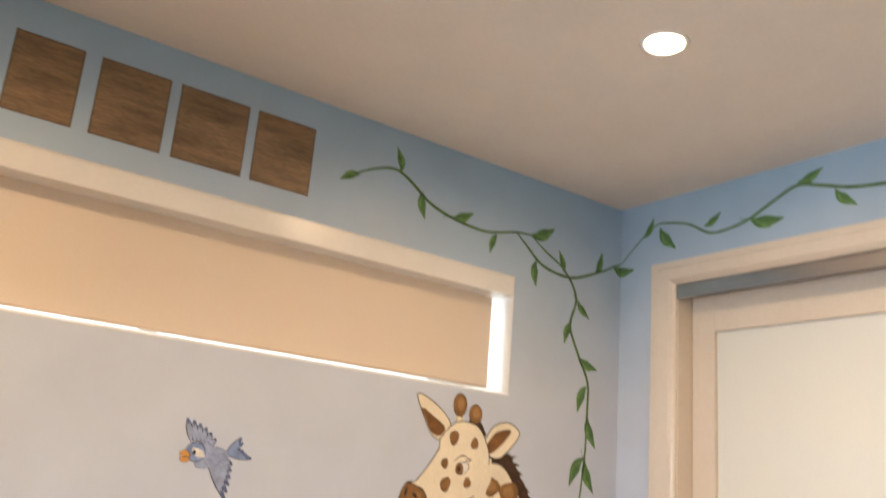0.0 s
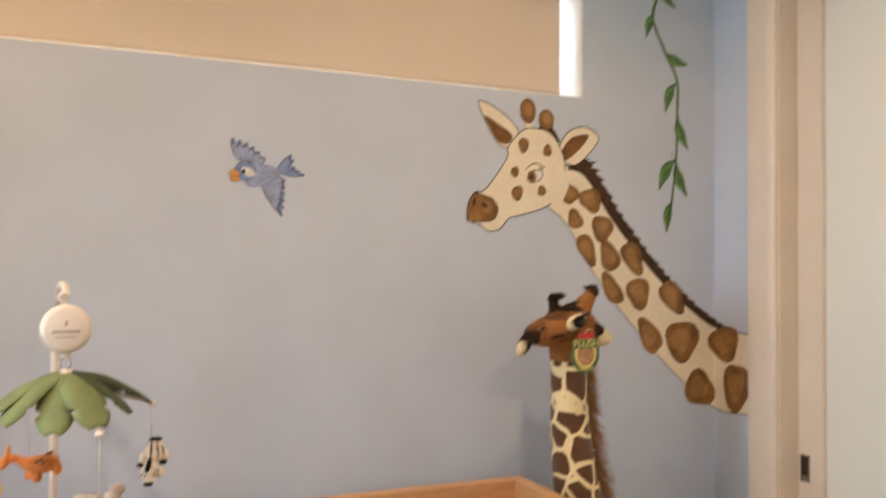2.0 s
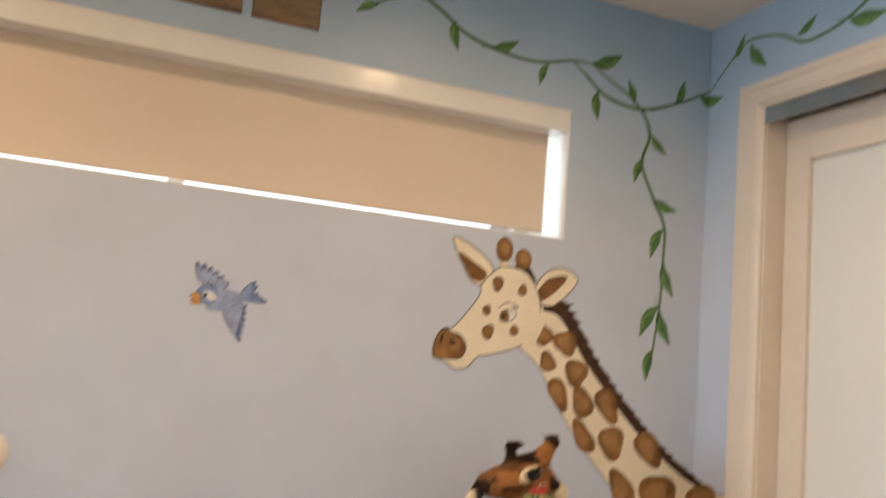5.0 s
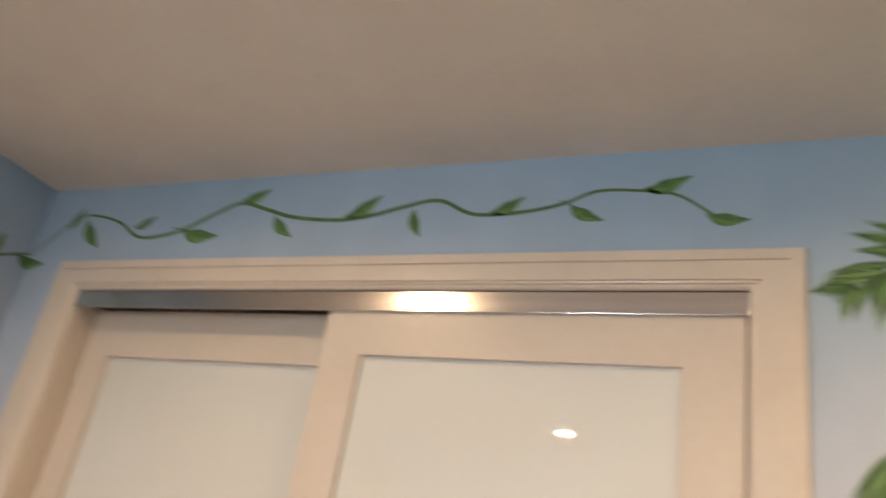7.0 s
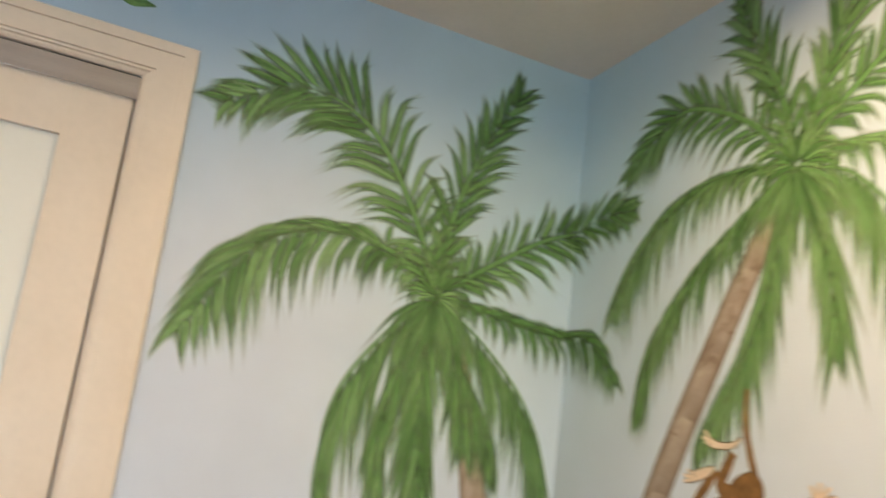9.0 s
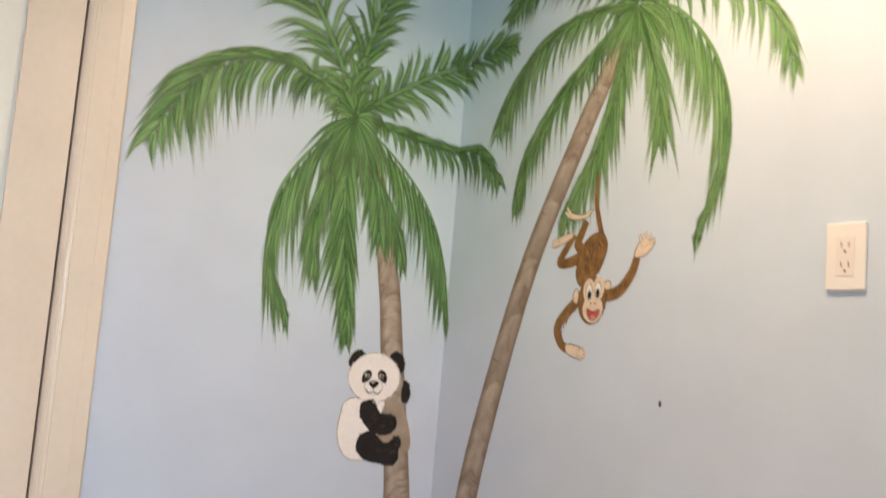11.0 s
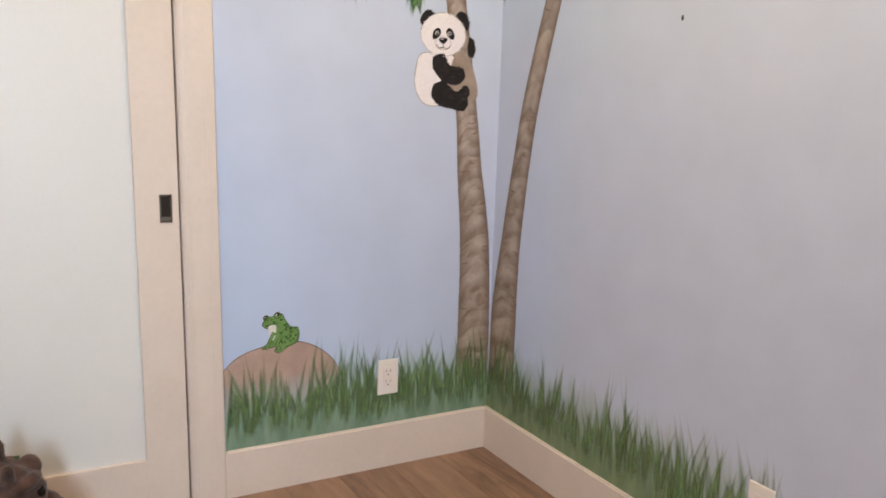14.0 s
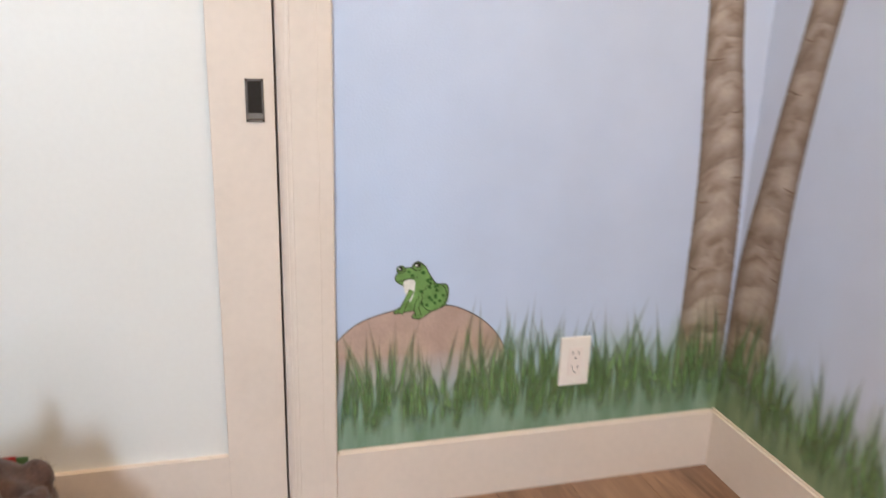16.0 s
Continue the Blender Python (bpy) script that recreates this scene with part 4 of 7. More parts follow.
for a in range(9):
    t = radians(-75 + a * 24)
    c_, s_ = math.cos(t), math.sin(t)
    e.stroke([(5.315 - 0.062 * c_, 1.256 + 0.055 * s_), (5.315 - 0.085 * c_, 1.252 + 0.078 * s_), (5.315 - 0.105 * c_, 1.254 + 0.095 * s_)], [0.0008, 0.0018, 0.0008], BROWN_INK, 1.4, 4)
e.blob([(5.282, 1.556), (5.296, 1.586), (5.330, 1.595), (5.40, 1.58), (5.46, 1.55), (5.44, 1.50), (5.36, 1.510), (5.300, 1.517)], GREY_HIDE, 0.7, INK, 0.004)
e.oval((5.303, 1.560), 0.006, 0.010, MANE, 1.6, 20).oval((5.312, 1.536), 0.005, 0.007, MANE, 1.6, 20)
tagged(e.put("elephant_trunk_painting"), "grey curled elephant trunk painted on the wall", "wall painting")

# lettering over the window, as plain bars
lettering = tagged(empty("wall_lettering", -1.73, YN - 0.001, 2.55), "four brown wood-look painted bars of lettering above the window", "lettering")
for s0, s1 in ((5.030, 5.200), (4.808, 4.998), (4.582, 4.790), (4.374, 4.566)):
    p = Painting()
    mid, w = (s0 + s1) / 2, (s1 - s0) * 0.46
    p.fill([(mid - w - 0.003, 2.437), (mid + w + 0.003, 2.437), (mid + w + 0.003, 2.647), (mid - w - 0.003, 2.647)], BROWN_INK, 0)
    p.fill([(mid - w, 2.440), (mid + w, 2.440), (mid + w, 2.644), (mid - w, 2.644)], LETTER, 1)
    p.put("bar", lettering)


# vines
def leaf(base, tip, wide=0.19):
    p = Painting()
    a, c = np.array(base, float), np.array(tip, float)
    d = c - a
    length = np.hypot(*d)
    n_ = np.array((-d[1], d[0]))
    bend = n_ * 0.08
    pts = [a, a + d * 0.25 + n_ * wide * 0.75 + bend, a + d * 0.55 + n_ * wide * 0.9 + bend, a + d * 0.82 + n_ * wide * 0.35 + bend * 0.6, c, a + d * 0.75 - n_ * wide * 0.45 + bend * 0.6, a + d * 0.45 - n_ * wide * 0.85 + bend, a + d * 0.2 - n_ * wide * 0.55 + bend]
    p.blob(pts, VINE_LEAF, 0, None, n=4)
    p.stroke([a + d * 0.12, a + d * 0.5 + bend * 1.6 + n_ * wide * 0.3, a + d * 0.92], [0.001, length * 0.14, 0.001], VINE_LIGHT, 0.7, 5)
    p.stroke([a, a + d * 0.5 + bend, c], [0.002, 0.003, 0.001], VINE, 1.2, 5)
    return p


def vine(name, stems, leaves, label):
    v = tagged(empty(name, *on_wall(*stems[0][0], 0.0)), label, "wall painting")
    for st in stems:
        Painting().stroke(st, [0.005, 0.0112, 0.0105, 0.006], VINE, 0, 8).put("stem", v)
    for base, tip in leaves:
        leaf(base, tip).put("leaf", v)
    for base, tip in leaves[3::6]:
        q = np.array(base) + (np.array(base) - np.array(tip)) * 0.35
        Painting().stroke([base, (np.array(base) + q) / 2 + np.array((0.008, 0.004)), q], [0.003, 0.003, 0.001], VINE, 0, 5).put("tendril", v)
    return v


vine("painted_vine", [
    [(4.245, 2.545), (4.170, 2.585), (4.094, 2.606), (4.030, 2.581), (3.954, 2.532), (3.854, 2.504), (3.717, 2.494), (3.587, 2.524), (3.500, 2.530)],
    [(3.587, 2.524), (3.535, 2.486), (3.456, 2.433), (3.323, 2.419), (3.186, 2.467), (3.070, 2.524)],
    [(3.520, 2.530), (3.445, 2.486), (3.370, 2.450), (3.310, 2.390), (3.293, 2.332), (3.317, 2.246), (3.274, 2.152), (3.222, 2.059), (3.219, 1.959), (3.223, 1.822), (3.240, 1.680), (3.250, 1.620)]],
    [((4.217, 2.553), (4.282, 2.518)), ((4.073, 2.602), (4.094, 2.680)), ((3.983, 2.562), (3.968, 2.472)), ((3.865, 2.507), (3.776, 2.544)), ((3.670, 2.495), (3.697, 2.425)), ((3.520, 2.530), (3.410, 2.580)), ((3.490, 2.446), (3.486, 2.352)), ((3.360, 2.430), (3.385, 2.505)), ((3.200, 2.464), (3.168, 2.546)), ((3.285, 2.344), (3.223, 2.286)), ((3.310, 2.258), (3.342, 2.178)), ((3.273, 2.142), (3.176, 2.109)), ((3.225, 2.046), (3.267, 1.950)), ((3.218, 1.940), (3.174, 1.835)), ((3.228, 1.801), (3.293, 1.702)), ((3.224, 1.793), (3.178, 1.685)), ((3.241, 1.667), (3.262, 1.569)), ((3.110, 2.510), (2.999, 2.494))],
    "dark green trailing vine with small leaves painted above the window")
vine("painted_vine", [
    [(3.065, 2.524), (2.985, 2.590), (2.904, 2.643), (2.835, 2.642), (2.749, 2.618), (2.665, 2.571), (2.580, 2.572), (2.501, 2.592), (2.410, 2.635), (2.334, 2.662), (2.250, 2.640), (2.157, 2.613), (2.018, 2.599), (1.920, 2.610), (1.835, 2.630), (1.748, 2.641), (1.654, 2.600), (1.530, 2.602), (1.441, 2.619), (1.368, 2.646), (1.269, 2.641), (1.198, 2.627), (1.128, 2.580)]],
    [((2.956, 2.607), (2.908, 2.675)), ((2.880, 2.633), (2.808, 2.542)), ((2.690, 2.600), (2.619, 2.637)), ((2.509, 2.587), (2.386, 2.567)), ((2.337, 2.671), (2.250, 2.701)), ((2.215, 2.620), (2.149, 2.556)), ((2.004, 2.606), (1.908, 2.666)), ((1.811, 2.621), (1.785, 2.545)), ((1.619, 2.601), (1.536, 2.642)), ((1.428, 2.615), (1.351, 2.573)), ((1.270, 2.645), (1.172, 2.673)), ((1.139, 2.580), (1.054, 2.564))],
    "dark green trailing vine with small leaves painted above the closet doors")


# palms
def trunk(center, widths, parent, rings):
    p = Painting()
    p.wrap = 1000
    line = curve(center, 12)
    ww = np.interp(np.linspace(0, 1, len(line)), np.linspace(0, 1, len(widths)), widths)
    p.ribbon(line, [w + 0.003 for w in widths], TRUNK, 0)
    rng = random.Random(rings)
    for i in range(rings):
        k = int((i + rng.uniform(0.0, 0.95)) / rings * (len(line) - 2)) + 1
        a, w = line[k], ww[k]
        d = line[k + 1] - line[k - 1]
        d = d / np.hypot(*d)
        n_ = np.array((-d[1], d[0]))
        side = rng.choice((-1, 1))
        reach = rng.uniform(0.25, 0.55)
        bow = d * w * rng.uniform(-0.02, 0.12)
        p.stroke([a - n_ * w * 0.50 * side, a - n_ * w * (0.50 - reach / 2) * side + bow, a - n_ * w * (0.50 - reach) * side + bow * 0.6], [0.0015, 0.0042, 0.0006], BARK_DARK, 1.0, 4)
    return p.put("trunk", parent, "grey-brown ringed trunk")


def frond(parent, spine, lengths, angles, pull, n, mats, seed, width=0.022, both=True):
    """Leaflets in pairs along a spine over a soft underpaint. angles: how far a leaflet leans from the spine at its base and tip; pull: how much it hangs."""
    p = Painting()
    rng = random.Random(seed)
    line = curve(spine, 14)
    total = len(line)
    slim = 1.0 if both is True else 0.4
    p.ribbon(line, [width * 1.3 * slim, width * 1.0 * slim, width * 0.2 * slim], mats[0], 0.9)
    n = int(n * 1.05)
    spread_ = 4 if both is True else 9
    for i in range(n):
        t = (i + 0.5) / n
        k = min(total - 2, int(t * (total - 1)))
        a = line[k]
        d = line[k + 1] - line[max(k - 1, 0)]
        d = d / np.hypot(*d)
        for side in ((1, -1) if both is True else (both, both)):
            ang = radians(np.interp(t, (0, 1), angles) + rng.uniform(-spread_, spread_)) * side
            v = np.array((d[0] * math.cos(ang) - d[1] * math.sin(ang), d[0] * math.sin(ang) + d[1] * math.cos(ang)))
            v = v * (1 - pull) + np.array((0, -1)) * pull
            v = v / np.hypot(*v)
            L_ = np.interp(t, np.linspace(0, 1, len(lengths)), lengths) * rng.uniform(0.80, 1.12)
            drop = np.array((0, -1)) * L_ * (0.10 + 0.35 * pull)
            w = width * rng.uniform(0.75, 1.35)
            tip = a + v * L_ + drop
            mid = a + v * L_ * 0.5 + (d * 0.11 * L_)
            lay = 1.2 + 0.05 * (i % 9) + rng.uniform(0, 1.4)
            if i % 2 == 0:
                p.stroke([a, (a + mid) / 2 + d * 0.01, mid * 0.6 + tip * 0.4], [w * (1.3 if both is True else 0.1), w * 1.7, w * 0.2], UNDER, 0.1 + 0.06 * (i % 7), 4)
            p.stroke([a, mid, tip], [w * (0.4 if both is True else 0.06), w * 0.9, w, w * 0.75, w * 0.4, w * 0.05], mats[rng.randrange(len(mats))], lay, 6)
            for _ in range(2):
                if rng.random() < 0.75:
                    q = tip + v * L_ * rng.uniform(-0.15, 0.06) + d * rng.uniform(-0.02, 0.02)
                    p.stroke([a + v * L_ * rng.uniform(0.0, 0.3), mid + d * rng.uniform(-0.012, 0.012), q], [w * 0.10, w * 0.34, w * 0.05], mats[rng.randrange(len(mats))], lay + rng.uniform(0.2, 0.8), 4)
    if both is not True:
        p.ribbon(line, [width * 0.5, width * 0.8, width * 0.15], mats[0], 3.2)
    return p.put("frond", parent)


def crown(parent, c, a0, a1, count, reach, seed, mats):
    """Long flowing strokes that part from the heart of the palm and fall to both sides."""
    p = Painting()
    rng = random.Random(seed)
    for i in range(count):
        a = radians(a0 + (a1 - a0) * (i + rng.uniform(0, 1)) / count)
        L_ = reach * rng.uniform(0.55, 1.05)
        d = np.array((math.cos(a), math.sin(a)))
        c_ = np.array(c) + d * rng.uniform(0.0, 0.02)
        fall = np.array((0, -1)) * L_ * abs(d[0]) * 0.55
        w = rng.uniform(0.010, 0.020)
        p.stroke([c_, c_ + d * L_ * 0.45 + fall * 0.12, c_ + d * L_ + fall], [w * 0.35, w * 0.8, w, w * 0.5, w * 0.03], mats[rng.randrange(len(mats))], rng.uniform(0, 2.6), 6)
    return p.put("crown_stroke", parent, base=0.0015)


GREENS = [LEAF_A, LEAF_C, LEAF_B, LEAF_A, LEAF_B]
LIGHTS = [LEAF_A, LEAF_B, LEAF_C, LEAF_B]
palm1 = tagged(empty("painted_palm", 0, 0.35, 0.3), "painted palm with a grey-brown trunk and deep green fronds", "wall painting", "painted palms")
trunk([(0.345, 2.08), (0.268, 1.940), (0.199, 1.660), (0.171, 1.480), (0.122, 1.152), (0.104, 0.975), (0.075, 0.735), (0.066, 0.45), (0.068, 0.22)], [0.03, 0.045, 0.066, 0.071, 0.079, 0.092, 0.114, 0.127, 0.132], palm1, 17)
C1 = (0.352, 2.095)
frond(palm1, [C1, (0.430, 2.270), (0.560, 2.440), (0.720, 2.490), (0.890, 2.405)], [0.10, 0.19, 0.20, 0.17, 0.08], (62, 34), 0.10, 24, GREENS, 1, 0.029)
frond(palm1, [C1, (0.330, 2.300), (0.270, 2.480), (0.190, 2.640)], [0.06, 0.17, 0.16, 0.09], (48, 22), 0.0, 16, GREENS, 2, 0.029)
frond(palm1, [C1, (0.230, 2.190), (0.060, 2.300), (-0.100, 2.340), (-0.225, 2.335)], [0.05, 0.15, 0.15, 0.13, 0.06], (58, 30), 0.06, 22, [LEAF_A, LEAF_C, LEAF_B, LEAF_A], 3, 0.026)
frond(palm1, [C1, (0.470, 2.175), (0.640, 2.190), (0.780, 2.110), (0.880, 1.940)], [0.05, 0.09, 0.17, 0.20, 0.08], (80, 46), 0.48, 34, LIGHTS, 4, 0.025)
frond(palm1, [C1, (0.225, 2.085), (0.080, 2.070), (-0.075, 2.060), (-0.205, 1.960)], [0.03, 0.07, 0.11, 0.13, 0.06], (66, 38), 0.42, 22, [LEAF_C, LEAF_A, LEAF_A], 5, 0.023)
frond(palm1, [C1, (0.455, 2.000), (0.545, 1.860), (0.562, 1.710), (0.500, 1.560)], [0.12, 0.26, 0.30, 0.20, 0.06], (44, 4), 0.42, 34, [LEAF_A, LEAF_B, LEAF_A, LEAF_C, LEAF_B], 6, 0.017, -1)
frond(palm1, [C1, (0.360, 1.930), (0.350, 1.780), (0.330, 1.640), (0.315, 1.510)], [0.12, 0.22, 0.20, 0.14, 0.06], (38, 20), 0.45, 24, [LEAF_A, LEAF_C, LEAF_B], 7, 0.024)
frond(palm1, [C1, (0.300, 1.990), (0.265, 1.900), (0.240, 1.790)], [0.10, 0.16, 0.16, 0.08], (36, 20), 0.45, 14, GREENS, 8, 0.024)
frond(palm1, [C1, (0.220, 2.010), (0.105, 1.900), (0.035, 1.770), (-0.006, 1.580)], [0.06, 0.22, 0.28, 0.20, 0.06], (44, 4), 0.42, 32, [LEAF_A, LEAF_B, LEAF_C, LEAF_A], 9, 0.016, 1)
frond(palm1, [C1, (0.405, 1.960), (0.440, 1.810), (0.430, 1.690)], [0.08, 0.17, 0.17, 0.08], (30, 14), 0.5, 18, GREENS, 31, 0.024)
frond(palm1, [C1, (0.285, 1.970), (0.205, 1.850), (0.160, 1.740)], [0.06, 0.14, 0.14, 0.07], (30, 14), 0.5, 16, GREENS, 32, 0.022)
crown(palm1, C1, 205, 335, 40, 0.19, 41, [LEAF_A, LEAF_C, LEAF_B])
crown(palm1, C1, -10, 190, 26, 0.13, 42, [LEAF_A, LEAF_C, LEAF_B])

palm2 = tagged(empty("painted_palm", -0.6, 0, 0.3), "leaning painted palm with bright green drooping fronds", "wall painting", "painted palms")
trunk([(-0.665, 2.300), (-0.606, 2.195), (-0.510, 2.025), (-0.344, 1.693), (-0.200, 1.258), (-0.145, 1.001), (-0.106, 0.742), (-0.083, 0.500), (-0.083, 0.22)], [0.045, 0.054, 0.061, 0.070, 0.085, 0.092, 0.110, 0.150, 0.155], palm2, 14)
C2 = (-0.679, 2.318)
BRIGHT = [LEAF_B, LEAF_A, LEAF_B, LEAF_B]
frond(palm2, [C2, (-0.560, 2.440), (-0.400, 2.520), (-0.290, 2.490), (-0.195, 2.425)], [0.05, 0.14, 0.15, 0.12, 0.06], (58, 32), 0.22, 23, GREENS, 11, 0.025)
frond(palm2, [C2, (-0.640, 2.470), (-0.575, 2.600), (-0.530, 2.715)], [0.06, 0.16, 0.15, 0.04], (46, 20), 0.0, 12, GREENS, 12, 0.028)
frond(palm2, [C2, (-0.735, 2.460), (-0.790, 2.590), (-0.810, 2.700)], [0.06, 0.15, 0.15, 0.04], (46, 20), 0.0, 12, LIGHTS, 13, 0.028)
frond(palm2, [C2, (-0.790, 2.420), (-0.930, 2.500), (-1.070, 2.470), (-1.160, 2.380)], [0.05, 0.13, 0.15, 0.13, 0.06], (56, 32), 0.22, 23, LIGHTS, 14, 0.025)
frond(palm2, [C2, (-0.520, 2.345), (-0.370, 2.320), (-0.250, 2.230), (-0.178, 2.115)], [0.04, 0.12, 0.18, 0.18, 0.06], (56, 30), 0.50, 30, LIGHTS, 15, 0.020)
frond(palm2, [C2, (-0.560, 2.250), (-0.420, 2.150), (-0.320, 2.030), (-0.282, 1.885)], [0.05, 0.12, 0.17, 0.15, 0.06], (42, 22), 0.55, 26, LIGHTS, 16, 0.020)
frond(palm2, [C2, (-0.640, 2.170), (-0.590, 2.030), (-0.530, 1.930), (-0.470, 1.830)], [0.08, 0.18, 0.20, 0.14, 0.06], (34, 18), 0.45, 24, BRIGHT, 17, 0.024)
frond(palm2, [C2, (-0.730, 2.200), (-0.760, 2.080), (-0.765, 1.990)], [0.10, 0.18, 0.16, 0.05], (34, 18), 0.4, 10, BRIGHT, 18, 0.024)
frond(palm2, [C2, (-0.800, 2.270), (-0.910, 2.130), (-0.945, 1.970), (-0.880, 1.770)], [0.08, 0.20, 0.25, 0.17, 0.05], (52, 6), 0.45, 34, BRIGHT, 19, 0.018, 1)
frond(palm2, [C2, (-0.790, 2.330), (-0.930, 2.300), (-1.040, 2.200), (-1.090, 2.080)], [0.04, 0.10, 0.14, 0.12, 0.05], (56, 30), 0.5, 16, BRIGHT, 20, 0.020)
crown(palm2, C2, 205, 335, 40, 0.19, 43, [LEAF_A, LEAF_B, LEAF_C, LEAF_B])
crown(palm2, C2, -10, 190, 26, 0.13, 44, [LEAF_A, LEAF_B, LEAF_C])

# monkey hanging from the leaning palm
k = Painting()
k.stroke([(-0.583, 1.930), (-0.582, 1.870), (-0.595, 1.820), (-0.610, 1.775)], [0.010, 0.014, 0.016], FUR, 0)
k.stroke([(-0.545, 1.735), (-0.500, 1.722), (-0.470, 1.726), (-0.505, 1.775), (-0.515, 1.790)], [0.030, 0.026, 0.022, 0.020, 0.018], FUR, 0)
k.stroke([(-0.560, 1.745), (-0.530, 1.765), (-0.545, 1.800), (-0.556, 1.820)], [0.030, 0.024, 0.018], FUR, 0.3)
k.blob([(-0.512, 1.795), (-0.480, 1.790), (-0.448, 1.778), (-0.442, 1.762), (-0.475, 1.768), (-0.505, 1.780)], SKIN, 0.8, BROWN_INK, 0.002)
k.blob([(-0.575, 1.848), (-0.556, 1.828), (-0.520, 1.825), (-0.492, 1.832), (-0.490, 1.848), (-0.520, 1.838), (-0.550, 1.838)], SKIN, 0.8, BROWN_INK, 0.002)
k.blob([(-0.605, 1.790), (-0.628, 1.760), (-0.615, 1.715), (-0.590, 1.685), (-0.550, 1.665), (-0.530, 1.690), (-0.535, 1.730), (-0.560, 1.775)], FUR, 1.0, BROWN_INK, 0.002)
k.stroke([(-0.600, 1.640), (-0.665, 1.650), (-0.705, 1.690), (-0.720, 1.728)], [0.030, 0.028, 0.024, 0.020], FUR, 1.2)
k.blob([(-0.712, 1.728), (-0.718, 1.752), (-0.735, 1.768), (-0.742, 1.760), (-0.768, 1.766), (-0.762, 1.746), (-0.738, 1.728)], SKIN, 1.6, BROWN_INK, 0.002)
k.stroke([(-0.545, 1.635), (-0.495, 1.592), (-0.476, 1.562), (-0.492, 1.530), (-0.515, 1.515)], [0.028, 0.026, 0.024, 0.020], FUR, 1.2)
k.blob([(-0.508, 1.525), (-0.535, 1.528), (-0.568, 1.518), (-0.566, 1.498), (-0.540, 1.498), (-0.515, 1.508)], SKIN, 1.6, BROWN_INK, 0.002)
k.oval((-0.535, 1.640), 0.010, 0.018, SKIN, 1.6, 0, BROWN_INK).oval((-0.635, 1.660), 0.012, 0.018, SKIN, 1.0, 0, BROWN_INK)
k.oval((-0.588, 1.632), 0.045, 0.055, FUR, 2.0, 0, BROWN_INK)
k.oval((-0.577, 1.655), 0.019, 0.028, SKIN, 2.8).oval((-0.608, 1.660), 0.018, 0.027, SKIN, 2.8).oval((-0.592, 1.612), 0.033, 0.032, SKIN, 3.0)
k.oval((-0.579, 1.645), 0.006, 0.010, INK, 3.9).oval((-0.606, 1.649), 0.006, 0.010, INK, 3.9).blob([(-0.614, 1.611), (-0.594, 1.606), (-0.574, 1.612), (-0.580, 1.593), (-0.595, 1.586), (-0.609, 1.594)], MOUTH, 3.6, BROWN_INK, 0.0015).oval((-0.586, 1.625), 0.003, 0.002, BROWN_INK, 3.6).oval((-0.598, 1.625), 0.003, 0.002, BROWN_INK, 3.6).oval((-0.595, 1.593), 0.008, 0.005, TONGUE, 4.4)
for hand, fingers in (((-0.735, 1.752), ((-0.722, 1.778), (-0.740, 1.784), (-0.758, 1.778), (-0.770, 1.764))), ((-0.552, 1.510), ((-0.572, 1.522), (-0.580, 1.512), (-0.578, 1.500), (-0.566, 1.492))), ((-0.462, 1.770), ((-0.446, 1.786), (-0.436, 1.776), (-0.436, 1.764))), ((-0.500, 1.838), ((-0.484, 1.858), (-0.478, 1.846), (-0.486, 1.836)))):
    for tip_ in fingers:
        mid_ = ((hand[0] + tip_[0]) / 2, (hand[1] + tip_[1]) / 2)
        k.stroke([hand, mid_, tip_], [0.0098, 0.009, 0.007], BROWN_INK, 1.9, 3).stroke([hand, mid_, tip_], [0.0082, 0.0074, 0.0055], SKIN, 2.25, 3)
rng = random.Random(77)
FUR_LIGHT, FUR_DARK = art("monkey_light_hair", (0.33, 0.18, 0.07), 0.2), art("monkey_dark_hair", (0.11, 0.05, 0.015), 0.2)
for i in range(110):
    if i < 60:
        s_, z_ = rng.uniform(-0.615, -0.545), rng.uniform(1.675, 1.775)
    elif i < 80:
        t_ = rng.random()
        s_, z_ = -0.620 - 0.09 * t_, 1.645 + 0.06 * t_ * t_ + rng.uniform(-0.008, 0.008)
    else:
        t_ = rng.random()
        s_, z_ = -0.535 + 0.055 * t_, 1.630 - 0.075 * t_ + rng.uniform(-0.008, 0.008)
    d_ = rng.uniform(-0.008, 0.008)
    k.stroke([(s_, z_), (s_ + d_ * 0.4, z_ - 0.007), (s_ + d_, z_ - 0.015)], [0.0008, 0.002, 0.0004], FUR_LIGHT if i % 2 else FUR_DARK, 1.62, 3)
k.oval((-0.578, 1.652), 0.010, 0.019, EYE_WHITE, 3.25, 0, BROWN_INK, 0.0015).oval((-0.606, 1.656), 0.010, 0.019, EYE_WHITE, 3.25, 0, BROWN_INK, 0.0015)
tagged(k.put("monkey_painting", base=0.0012), "brown monkey hanging by its tail painted on the wall", "wall painting")

